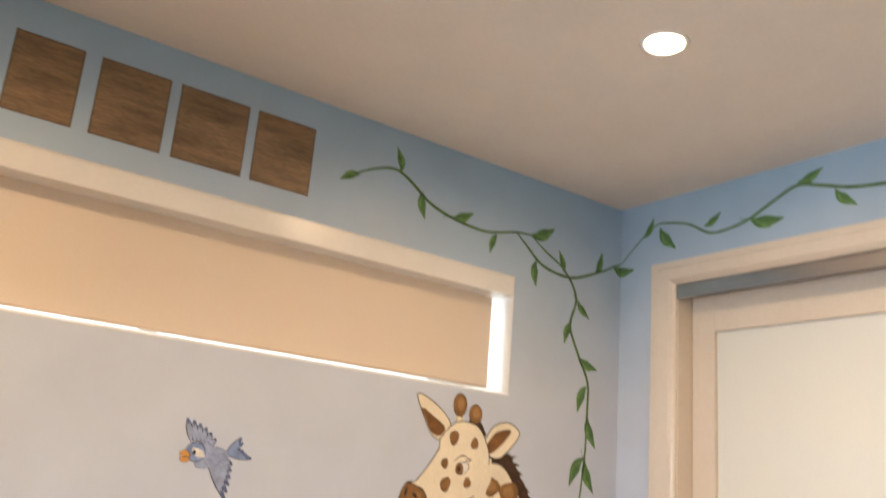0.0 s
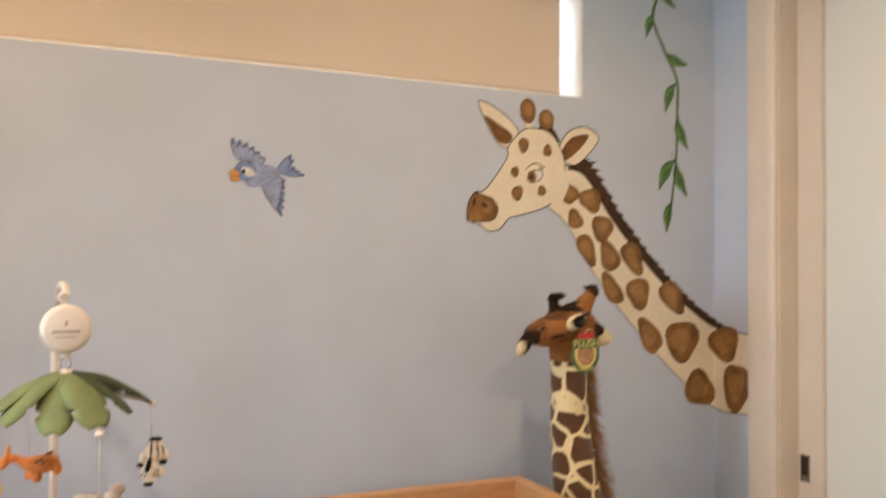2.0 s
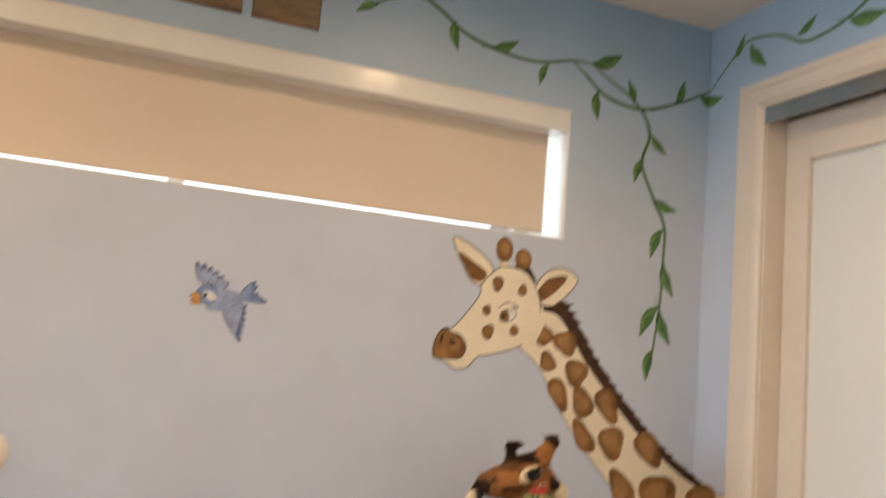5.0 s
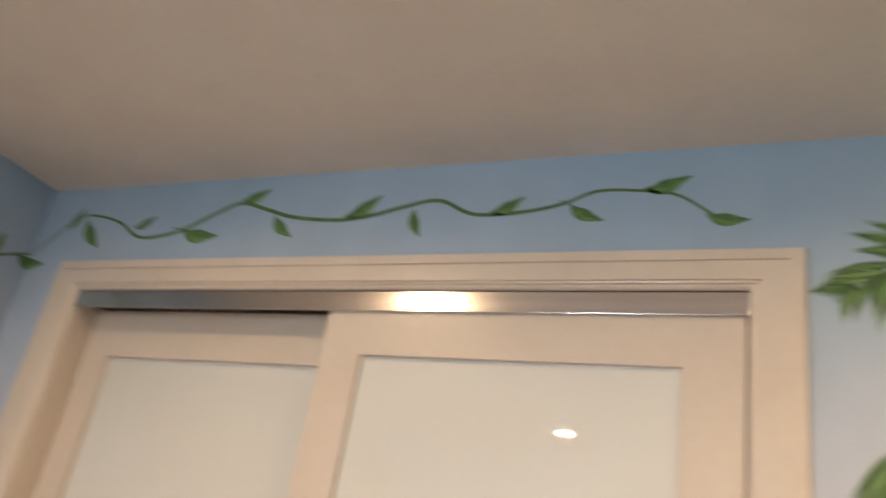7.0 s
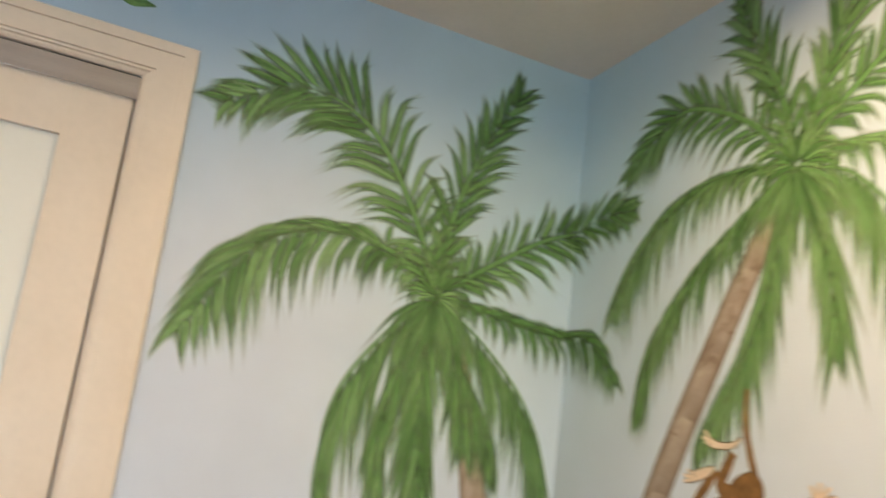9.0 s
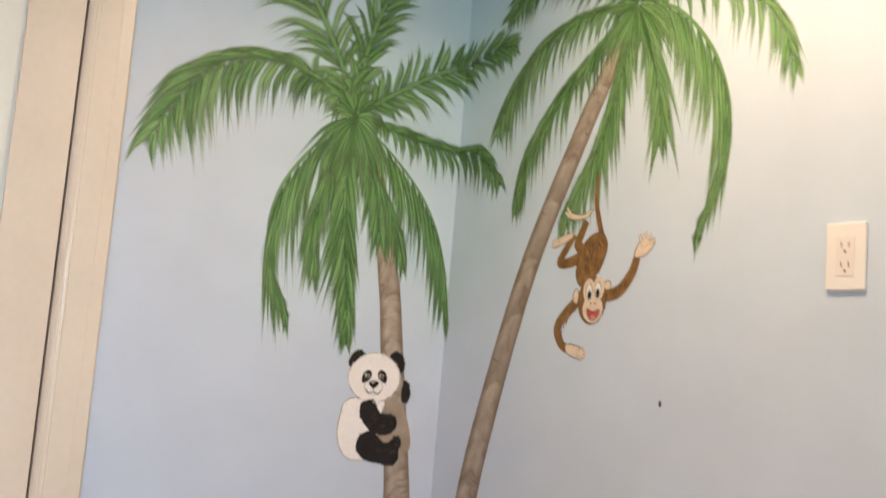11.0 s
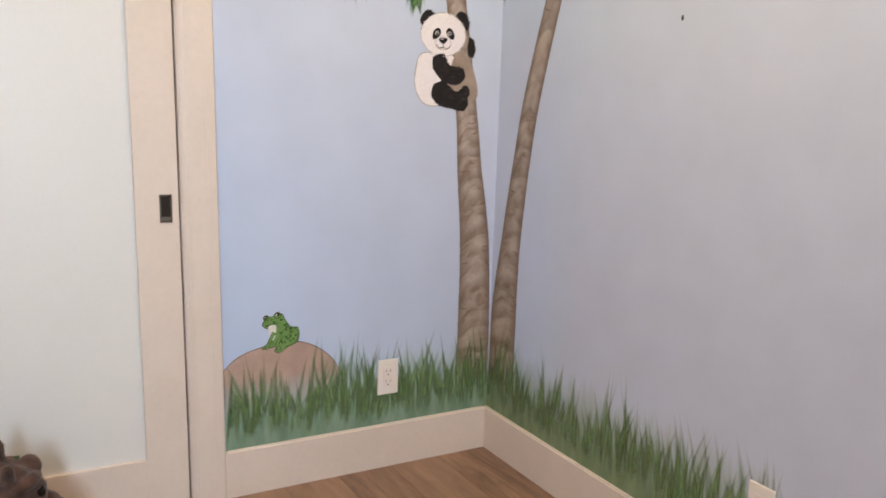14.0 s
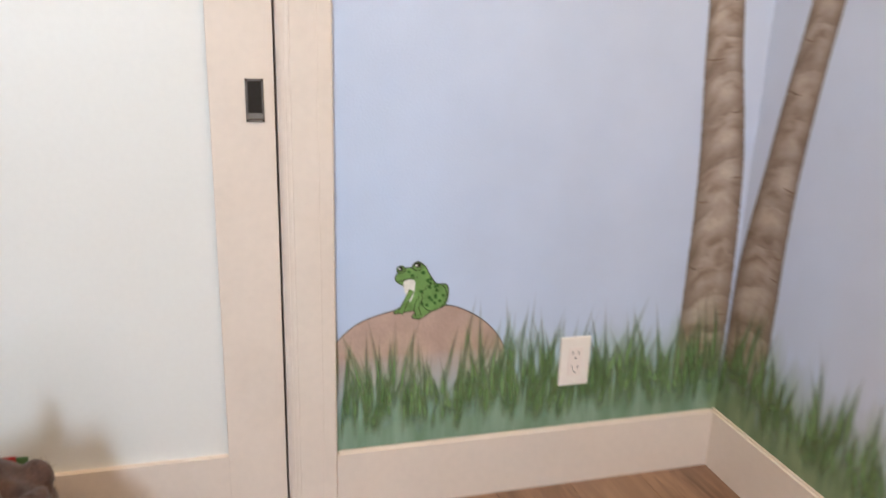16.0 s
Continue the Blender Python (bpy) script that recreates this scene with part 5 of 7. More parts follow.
# panda holding the trunk
def fuzz(p, pts, mat, count, reach, layer, seed, wide=0.0028):
    """Short hairs brushed over an outline, so that it has no hard edge."""
    rng = random.Random(seed)
    loop = curve(list(pts) + [pts[0]], 8)
    mid = sum(loop) / len(loop)
    for _ in range(count):
        i = rng.randrange(len(loop) - 1)
        a, d = loop[i], loop[i + 1] - loop[i]
        d = d / (np.hypot(*d) or 1)
        out = np.array((-d[1], d[0]))
        out = out if out.dot(a - mid) > 0 else -out
        tip = a + out * reach * rng.uniform(0.3, 1.0) + d * reach * rng.uniform(-0.8, 0.8)
        p.stroke([a - out * reach, (a - out * reach * 0.3 + tip) / 2, tip], [wide * 0.6, wide, wide * 0.15], mat, layer, 3)


k, bits = Painting(), []
PANDA_GREY = art("panda_grey_wash", (0.60, 0.55, 0.52), 0.1)
PANDA_SHEEN = art("panda_brown_sheen", (0.050, 0.038, 0.033), 0.3)
EARS = [[(0.300, 1.440), (0.284, 1.466), (0.262, 1.468), (0.246, 1.450), (0.262, 1.425), (0.288, 1.418)], [(0.178, 1.452), (0.160, 1.472), (0.140, 1.468), (0.126, 1.446), (0.128, 1.424), (0.150, 1.416)]]
for n_, pts in enumerate(EARS):
    k.blob(pts, PANDA_BLACK, 0)
    fuzz(k, pts, PANDA_BLACK, 46, 0.0042, 0.2, 60 + n_)
    k = k.done("ear", bits)
PAW = [(0.122, 1.395), (0.106, 1.385), (0.100, 1.355), (0.112, 1.335), (0.128, 1.350)]
k.blob(PAW, PANDA_BLACK, 0)
fuzz(k, PAW, PANDA_BLACK, 30, 0.005, 0.2, 62)
k = k.done("paw", bits)
BODY = [(0.290, 1.340), (0.312, 1.290), (0.312, 1.235), (0.285, 1.190), (0.240, 1.180), (0.190, 1.200), (0.175, 1.290), (0.185, 1.340)]
fuzz(k, BODY, PANDA_GREY, 90, 0.004, 0.5, 63)
k.blob(BODY, PANDA_WHITE, 0.7, BROWN_INK, 0.0012)
k.blob([(0.175, 1.335), (0.195, 1.250), (0.160, 1.215), (0.090, 1.205), (0.094, 1.270), (0.130, 1.335)], BARK, 1.0)
k = k.done("body", bits)
FACE = [(0.217 + 0.078 * math.cos(t) * (1 + 0.03 * math.cos(2 * t)), 1.400 + 0.066 * math.sin(t)) for t in np.linspace(0, 2 * math.pi, 16, endpoint=False)]
fuzz(k, FACE, PANDA_GREY, 100, 0.005, 1.2, 64)
k.blob(FACE, PANDA_WHITE, 1.4, BROWN_INK, 0.0010)
fuzz(k, FACE, PANDA_WHITE, 30, 0.003, 1.95, 65)
k = k.done("head", bits)
for n_, pts in enumerate(([(0.250, 1.330), (0.214, 1.340), (0.192, 1.308), (0.148, 1.300), (0.136, 1.284), (0.140, 1.264), (0.156, 1.252), (0.184, 1.248), (0.222, 1.262), (0.250, 1.296)], [(0.246, 1.246), (0.210, 1.256), (0.172, 1.228), (0.150, 1.230), (0.138, 1.244), (0.122, 1.240), (0.116, 1.222), (0.124, 1.206), (0.120, 1.188), (0.138, 1.166), (0.176, 1.172), (0.226, 1.182), (0.254, 1.212)])):
    k.blob(pts, PANDA_BLACK, 1.8)
    fuzz(k, pts, PANDA_BLACK, 110, 0.004, 1.9, 66 + n_)
    c_ = sum(np.array(q) for q in pts) / len(pts)
    rng = random.Random(70 + n_)
    for _ in range(26):
        q = c_ + np.array((rng.uniform(-0.035, 0.035), rng.uniform(-0.020, 0.020)))
        k.stroke([q, q + np.array((-0.005, -0.002)), q + np.array((-0.011, -0.001))], [0.0006, 0.0022, 0.0004], PANDA_SHEEN, 2.3, 3)
    k = k.done(("arm", "leg")[n_], bits)
# muzzle, eyes, nose and smile
k.oval((0.218, 1.374), 0.030, 0.022, PANDA_GREY, 1.95).oval((0.218, 1.375), 0.027, 0.019, PANDA_WHITE, 2.0)
k.blob([(0.252, 1.384), (0.256, 1.400), (0.246, 1.416), (0.232, 1.418), (0.226, 1.406), (0.234, 1.392)], PANDA_BLACK, 2.2)
k.blob([(0.182, 1.386), (0.178, 1.402), (0.188, 1.418), (0.202, 1.420), (0.208, 1.408), (0.200, 1.394)], PANDA_BLACK, 2.2)
for ex in (0.240, 0.196):
    k.oval((ex, 1.404), 0.0075, 0.0062, PANDA_GREY, 2.5).oval((ex - 0.001, 1.404), 0.0045, 0.0052, PANDA_BLACK, 2.8).oval((ex + 0.001, 1.406), 0.0014, 0.0016, PANDA_WHITE, 3.1)
k.blob([(0.234, 1.387), (0.218, 1.391), (0.202, 1.387), (0.208, 1.377), (0.218, 1.371), (0.228, 1.377)], PANDA_BLACK, 2.4)
k.oval((0.221, 1.386), 0.006, 0.0018, PANDA_GREY, 2.8)
k.stroke([(0.217, 1.372), (0.217, 1.366), (0.217, 1.361)], [0.002, 0.002], PANDA_BLACK, 2.4, 4).stroke([(0.243, 1.370), (0.232, 1.359), (0.217, 1.361), (0.202, 1.357), (0.190, 1.369)], [0.001, 0.0032, 0.0022, 0.0032, 0.001], PANDA_BLACK, 2.4, 4)
k.done("muzzle", bits)
painted("panda_painting", bits, 0.22, 1.30, "black and white panda hugging a palm trunk painted on the wall", 0.0013)

# rock and frog
ROCK_FOOT = art("rock_in_grass", (0.45, 0.32, 0.26), 0.14, 14)
rt = ROCK_FOOT.node_tree
rb = rt.nodes["Principled BSDF"]
rz = rt.nodes.new("ShaderNodeSeparateXYZ")
rt.links.new(rt.nodes.new("ShaderNodeNewGeometry").outputs["Position"], rz.inputs[0])
rt.links.new(mixed(rt, mapped(rt, rz.outputs[2], 0.36, 0.24), rb.inputs["Base Color"].links[0].from_socket, sky_colour(rt, True)), rb.inputs["Base Color"])
p = Painting()
arch = curve([(0.938, 0.370), (0.915, 0.404), (0.872, 0.436), (0.802, 0.456), (0.729, 0.462), (0.668, 0.454), (0.603, 0.415), (0.560, 0.360), (0.552, 0.300)], 6)
p.fill(list(arch) + [(0.60, 0.215), (0.78, 0.20), (0.938, 0.215)], ROCK_FOOT, 0)
p.ribbon(arch, [0.0008, 0.002, 0.0025, 0.002, 0.0005], INK, 0.6)
tagged(p.put("rock_painting"), "rounded pinkish brown rock painted among the grass", "wall painting")
p = Painting()
p.blob([(0.802, 0.448), (0.800, 0.458), (0.782, 0.468), (0.778, 0.500), (0.802, 0.520), (0.800, 0.535), (0.786, 0.546), (0.762, 0.548), (0.744, 0.552), (0.732, 0.532), (0.716, 0.510), (0.694, 0.506), (0.689, 0.485), (0.696, 0.460), (0.722, 0.450), (0.748, 0.434), (0.766, 0.438), (0.762, 0.452)], FROG, 0, INK, 0.002)
p.oval((0.792, 0.544), 0.009, 0.008, FROG, 0.8, 0, INK).oval((0.757, 0.549), 0.011, 0.009, FROG, 0.8, 0, INK)
p.oval((0.793, 0.545), 0.0056, 0.0054, INK, 1.5).oval((0.757, 0.551), 0.0072, 0.0050, INK, 1.5).stroke([(0.770, 0.550), (0.757, 0.559), (0.744, 0.552)], [0.001, 0.0036, 0.001], INK, 1.6, 4)
p.oval((0.795, 0.546), 0.0018, 0.0020, EYE_WHITE, 1.9).oval((0.760, 0.551), 0.0024, 0.0022, EYE_WHITE, 1.9)
p.oval((0.720, 0.480), 0.027, 0.031, FROG, 0.75, 20, INK, 0.0016)
p.stroke([(0.768, 0.498), (0.781, 0.472), (0.792, 0.448)], [0.012, 0.011, 0.013], INK, 1.25, 4).stroke([(0.768, 0.498), (0.781, 0.472), (0.791, 0.449)], [0.009, 0.008, 0.010], FROG, 1.6, 4)
p.stroke([(0.748, 0.482), (0.757, 0.460), (0.752, 0.441)], [0.012, 0.011, 0.014], INK, 1.25, 4).stroke([(0.748, 0.482), (0.757, 0.460), (0.752, 0.442)], [0.009, 0.008, 0.011], FROG, 1.6, 4)
p.blob([(0.786, 0.516), (0.762, 0.518), (0.766, 0.482), (0.776, 0.476)], EYE_WHITE, 1.0)
p.stroke([(0.798, 0.518), (0.780, 0.522), (0.756, 0.526)], [0.001, 0.003, 0.001], INK, 1.2, 4)
rng = random.Random(5)
for i in range(46):
    s, z = rng.uniform(0.694, 0.760), rng.uniform(0.452, 0.540)
    if (s - 0.724) ** 2 / 0.00075 + (z - 0.488) ** 2 / 0.0013 < 1.0:
        p.oval((s, z), 0.0036, 0.0034, FROG_DARK, 1.3)
p.oval((0.775, 0.538), 0.004, 0.003, FROG_DARK, 1.2).oval((0.768, 0.530), 0.004, 0.003, FROG_DARK, 1.2).oval((0.745, 0.535), 0.005, 0.004, FROG_DARK, 1.2)
tagged(p.put("frog_painting", base=0.0010), "small green spotted frog painted on the rock", "wall painting")

# grass along the foot of the walls
def grass(name, s0, s1, count, seed, label, blade, over=()):
    p = Painting()
    rng = random.Random(seed)
    for i in range(count):
        s = rng.uniform(s0, s1)
        pale = rng.random() < 0.55
        tall = rng.random() < 0.25
        top_ = 0.345 + 0.080 * noise.noise(Vector((s * 5, 7, seed))) + (rng.uniform(0.02, 0.12) if tall else rng.uniform(-0.09, 0.03))
        z = rng.uniform(0.150, 0.235) if pale else rng.uniform(0.152, 0.255)
        h = top_ - z
        lean = rng.uniform(-0.20, 0.20) * h
        s_end = min(max(s + lean * 1.4, s0), s1)
        w = rng.uniform(0.016, 0.032) if pale else rng.uniform(0.010, 0.021)
        p.stroke([(s, z), (s + lean * 0.35, z + h * 0.5), (s_end, top_)], [w * 0.8, w, w * 0.7, 0.0015], BLADE_PALE if pale else blade, rng.uniform(0, 1.5) if pale else rng.uniform(1.2, 3.0), 5)
    for s, z, t_, top_ in over:
        p.stroke([(s, z), ((s + t_) / 2 + 0.004, z + (top_ - z) * 0.5), (t_, top_)], [0.011, 0.018, 0.013, 0.001], blade, rng.uniform(3.0, 3.6), 5)
    return tagged(p.put(name, base=0.0016), label, "wall painting", kind="stuff")


grass("painted_grass", 0.004, 0.916, 300, 21, "green brush-stroke grass painted above the closet wall baseboard", BLADE, [(0.600, 0.26, 0.618, 0.475), (0.655, 0.26, 0.625, 0.490), (0.690, 0.25, 0.660, 0.430), (0.735, 0.25, 0.752, 0.400), (0.800, 0.26, 0.812, 0.405), (0.850, 0.25, 0.862, 0.425), (0.905, 0.24, 0.892, 0.410), (0.918, 0.26, 0.924, 0.450), (0.560, 0.25, 0.545, 0.450), (0.520, 0.25, 0.505, 0.465)])
grass("painted_grass", -1.9, -0.004, 520, 22, "green brush-stroke grass painted above the side wall baseboard", BLADE_OLIVE)

# ---- outlets and a nail hole ----
SLOT = material("outlet_slot", (0.05, 0.04, 0.035), 0.6, bump=0)


def outlet(s, z):
    o = tagged(empty("wall_outlet", *on_wall(s, z, 0.0)), "ivory plastic duplex wall outlet with screwed cover plate", "wall outlet", "wall outlets")

    def slab(name, ds0, ds1, dz0, dz1, o0, o1, mat, parent, bevel=0.0):
        a, b_ = on_wall(s + ds0, z + dz0, o0), on_wall(s + ds1, z + dz1, o1)
        lo, hi = [min(p, q) for p, q in zip(a, b_)], [max(p, q) for p, q in zip(a, b_)]
        return part(name, box(lo[0], hi[0], lo[1], hi[1], lo[2], hi[2], bevel), mat, parent)

    slab("cover_plate", -0.036, 0.036, -0.0585, 0.0585, 0.0, 0.006, PLASTIC, o, 0.0025)
    face = slab("receptacle", -0.0165, 0.0165, -0.034, 0.034, 0.0055, 0.0072, WHITE_PLASTIC, o, 0.0006)
    for dz in (0.017, -0.017):
        slab("slot", -0.0075, -0.0060, dz - 0.001, dz + 0.008, 0.007, 0.0076, SLOT, face)
        slab("slot", 0.0060, 0.0075, dz - 0.001, dz + 0.008, 0.007, 0.0076, SLOT, face)
        slab("ground_hole", -0.0022, 0.0022, dz - 0.010, dz - 0.006, 0.007, 0.0076, SLOT, face)
    for dz in (0.049, -0.049):
        slab("screw", -0.003, 0.003, dz - 0.003, dz + 0.003, 0.0055, 0.0068, PLASTIC, o, 0.0008)
    return o


outlet(0.388, 0.306)
outlet(-1.200, 1.708)
outlet(-1.178, 0.306)
bm = lathe([(0.0031, 0.0), (0.0031, 0.0022), (0.0015, 0.003)], (-0.806, 0, 1.418), "y", 12)
for v in bm.verts:
    v.co.z = 1.418 + (v.co.z - 1.418) * 2.1
tagged(finish("wall_anchor", bm, SLOT), "small dark screw anchor stuck in the wall", "wall anchor")

# ---- crib ----
X0, X1, Y0, Y1, ZT = -2.165, -0.787, 2.217, 2.970, 0.888
crib = tagged(empty("crib", (X0 + X1) / 2, (Y0 + Y1) / 2, 0), "light beech wooden baby crib with round spindles, full of things", "crib")
RH, RT = 0.056, 0.034
part("top_rail", box(X0, X1, Y1 - RT, Y1, ZT - RH, ZT, 0.004), BEECH, crib)
part("top_rail", box(X0, X1, Y0, Y0 + RT, ZT - RH, ZT, 0.004), BEECH, crib)
for y in (Y0, Y1 - RT):
    part("bottom_rail", box(X0 + 0.05, X1 - 0.05, y + 0.003, y + RT - 0.003, 0.25, 0.305, 0.003), BEECH, crib)
for x, inner in ((X0, 1), (X1 - RT, -1)):
    part("side_rail", box(x, x + RT, Y0 + RT, Y1 - RT, ZT - RH, ZT, 0.004), BEECH_SIDE, crib)
    part("side_panel", box(x + 0.008, x + RT - 0.008, Y0 + RT, Y1 - RT, 0.22, ZT - RH), BEECH_SIDE, crib)
for x in (X0, X1 - 0.048):
    for y in (Y0, Y1 - RT):
        post = part("post", box(x, x + 0.048, y + 0.001, y + RT - 0.001, 0, ZT - RH, 0.003), BEECH_UP, crib)
        yy = y + (RT - 0.001 if y < 2.5 else -0.0015)
        part("bracket", box(x + 0.013, x + 0.035, yy, yy + 0.0025, 0.765, 0.815, 0.0008), BRONZE, post, "dark metal bracket")
        part("bolt", lathe([(0.007, 0.0), (0.007, 0.002), (0.003, 0.0035)], (x + 0.024, y + (RT if y < 2.5 else 0.0) * 1.0 - (0.0015 if y > 2.5 else -0.0), 0.79), "y", 12), STEEL, post)
for y in (Y0 + RT / 2, Y1 - RT / 2):
    for i in range(19):
        x = -2.062 + i * 0.0655
        part("spindle", tube([(x, y, 0.30), (x, y, ZT - RH + 0.004)], [0.0095, 0.0095], 10), BEECH_UP, crib)
part("base_board", box(X0 + RT, X1 - RT, Y0 + RT + 0.002, Y1 - RT - 0.002, 0.44, 0.46), BEECH, crib)
SHEET = material("white_cotton", (0.72, 0.69, 0.66), 0.9, vary=0.05, grain=0.08, grain_scale=250, bump=0.3)
mattress = tagged(finish("crib_mattress", box(X0 + 0.036, X1 - 0.036, Y0 + 0.038, Y1 - 0.038, 0.46, 0.60, 0.025), SHEET), "thin white cotton covered mattress in the crib", "mattress")
TURNED = Matrix.Translation((X1, Y1, 0)) @ Matrix.Rotation(radians(-1.9), 4, "Z") @ Matrix.Translation((-X1, -Y1, 0))
crib.matrix_world = TURNED @ crib.matrix_world
mattress.matrix_world = TURNED
ZM = 0.60


def heap(name, cx, cy, rx, ry, h, mat, label, cat, seed, rot=0.0, fold=0.12, freq=5.0, n=40, sharp=3.5, spikes=0.0, base=ZM, tilt=(0.0, 0.0), peak=None):
    """A crumpled cloth or cushion lying in a heap: one closed skin with steep sides, a rounded top and folds running over it."""
    bm = bmesh.new()
    grid = []
    ca, sa = math.cos(radians(rot)), math.sin(radians(rot))
    for i in range(n + 1):
        row = []
        for j in range(n + 1):
            u, v = 2 * i / n - 1, 2 * j / n - 1
            a, b_ = u * math.sqrt(1 - v * v / 2), v * math.sqrt(1 - u * u / 2)
            r = min(1.0, math.hypot(a, b_))
            q = Vector((a * rx * freq * 5, b_ * ry * freq * 5, seed * 3.7))
            ridge = 1 - 2 * abs(noise.noise(q * 0.8 + Vector((9, 3, 1))))
            f = ridge * 0.5 + noise.noise(q * 1.9) * 0.25 + noise.noise(q * 4.0) * 0.10
            z = h * (1 - r ** sharp) ** 0.6 * (1 + fold * f + tilt[0] * a + tilt[1] * b_)
            if peak:
                # pulled up to a peak, with folds running down from it
                da, db = a - peak[0], b_ - peak[1]
                q2 = da * da + db * db
                dot = peak[0] * da + peak[1] * db
                kk = (-dot + math.sqrt(max(0.0, dot * dot + q2 * (1 - peak[0] ** 2 - peak[1] ** 2)))) / q2 if q2 > 1e-9 else 1e9
                t_ = min(1.0, 1 / kk)
                an = math.atan2(db, da)
                crease = abs(math.sin(an * 2.5 + seed + 1.2 * noise.noise(Vector((a * 2, b_ * 2, seed))))) - 0.5
                z = h * (1 - t_ ** 1.15) ** 0.85 * (1 + fold * crease * min(1, t_ * 3) + 0.12 * noise.noise(q * 1.2))
            grow = 1 + 0.12 * noise.noise(Vector((math.cos(math.atan2(b_, a)) * 1.5, math.sin(math.atan2(b_, a)) * 1.5, seed)))
            x, y = a * rx * grow, b_ * ry * grow
            row.append(bm.verts.new((cx + x * ca - y * sa, cy + x * sa + y * ca, base + max(0.001, z))))
        grid.append(row)
    for i in range(n):
        for j in range(n):
            f = bm.faces.new((grid[i][j], grid[i + 1][j], grid[i + 1][j + 1], grid[i][j + 1]))
            f.smooth = True
    rim = [grid[i][0] for i in range(n)] + [grid[n][j] for j in range(n)] + [grid[i][n] for i in range(n, 0, -1)] + [grid[0][j] for j in range(n, 0, -1)]
    bm.faces.new(rim[::-1])
    bmesh.ops.recalc_face_normals(bm, faces=bm.faces)
    if spikes:
        bm.normal_update()
        rng = random.Random(seed)
        faces = [f for f in bm.faces if len(f.verts) == 4]
        for f in faces:
            for _ in range(8):
                w = [rng.random() for _ in f.verts]
                c = sum((v.co * k_ for v, k_ in zip(f.verts, w)), Vector()) / sum(w)
                d = (f.normal + Vector((rng.uniform(-1, 1), rng.uniform(-1, 1), rng.uniform(-1, 1))) * 0.9).normalized()
                t_ = d.orthogonal().normalized() * spikes * 0.14
                tri = [bm.verts.new(q) for q in (c - t_, c + t_, c + d * spikes * rng.uniform(0.5, 1.1))]
                bm.faces.new(tri).smooth = True
    return tagged(finish(name, bm, mat), label, cat)


PINK = material("pink_fleece", (0.93, 0.675, 0.515), 0.95, vary=0.16, scale=38, grain=0.12, grain_scale=260, bump=0.5, spec=0.2)
GREY_CLOTH = material("grey_cloth", (0.33, 0.27, 0.26), 0.9, vary=0.10, grain=0.08, grain_scale=300, bump=0.3, spec=0.2)
RED = material("red_cloth", (0.30, 0.010, 0.014), 0.85, vary=0.15, grain=0.08, grain_scale=200, bump=0.3, spec=0.2)
BLACK_CLOTH = material("black_cloth", (0.018, 0.016, 0.017), 0.9, vary=0.2, grain=0.15, grain_scale=200, bump=0.4, spec=0.2)
GREY_KNIT = material("grey_knit", (0.20, 0.20, 0.20), 0.95, vary=0.15, grain=0.3, grain_scale=280, bump=0.5, spec=0.2)
CARD = material("brown_card", (0.36, 0.22, 0.13), 0.8, vary=0.08, grain=0.06, bump=0.1)

ZIG = material("zigzag_blanket_cloth", (0.84, 0.80, 0.73), 0.92, vary=0.04, grain=0.05, grain_scale=250, bump=0.3)
zt = ZIG.node_tree
zb = zt.nodes["Principled BSDF"]
old = zb.inputs["Base Color"].links[0].from_socket
zs = zt.nodes.new("ShaderNodeSeparateXYZ")
zt.links.new(zt.nodes.new("ShaderNodeNewGeometry").outputs["Position"], zs.inputs[0])
tri = zt.nodes.new("ShaderNodeMath")
tri.operation = "PINGPONG"
tri.inputs[1].default_value = 0.008
zt.links.new(zs.outputs[0], tri.inputs[0])
add_ = zt.nodes.new("ShaderNodeMath")
add_.operation = "MULTIPLY_ADD"
add_.inputs[1].default_value = 0.7
zt.links.new(tri.outputs[0], add_.inputs[0])
zt.links.new(zs.outputs[2], add_.inputs[2])
saw = zt.nodes.new("ShaderNodeMath")
saw.operation = "PINGPONG"
saw.inputs[1].default_value = 0.0055
zt.links.new(add_.outputs[0], saw.inputs[0])
zt.links.new(mixed(zt, mapped(zt, saw.outputs[0], 0.0030, 0.0048), old, (0.66, 0.635, 0.60, 1)), zb.inputs["Base Color"])

BAG = bpy.data.materials.new("clear_plastic_film")
BAG.use_nodes = True
bt = BAG.node_tree
bb = bt.nodes["Principled BSDF"]
crumple = node(bt, "ShaderNodeTexNoise", Scale=38.0, Detail=3.0, Distortion=1.5)
bt.links.new(bt.nodes.new("ShaderNodeNewGeometry").outputs["Position"], crumple.inputs["Vector"])
cb = node(bt, "ShaderNodeBump", Strength=0.9, Distance=0.012)
bt.links.new(crumple.outputs[0], cb.inputs["Height"])
bt.links.new(cb.outputs[0], bb.inputs["Normal"])
bb.inputs["Base Color"].default_value, bb.inputs["Roughness"].default_value, bb.inputs["Specular IOR Level"].default_value = (0.85, 0.80, 0.76, 1), 0.08, 1.0
tp = bt.nodes.new("ShaderNodeBsdfTransparent")
bmx = bt.nodes.new("ShaderNodeMixShader")
bmx.inputs[0].default_value = 0.80
bt.links.new(bb.outputs[0], bmx.inputs[1])
bt.links.new(tp.outputs[0], bmx.inputs[2])
bt.links.new(bmx.outputs[0], bt.nodes["Material Output"].inputs[0])

heap("fleece_blanket", -1.010, 2.53, 0.175, 0.16, 0.200, PINK, "fluffy pink fleece blanket bundled up in the crib", "blanket", 3, 8, 0.20, 3.4, 60, 5.0, 0.011, tilt=(0.06, 0.05))
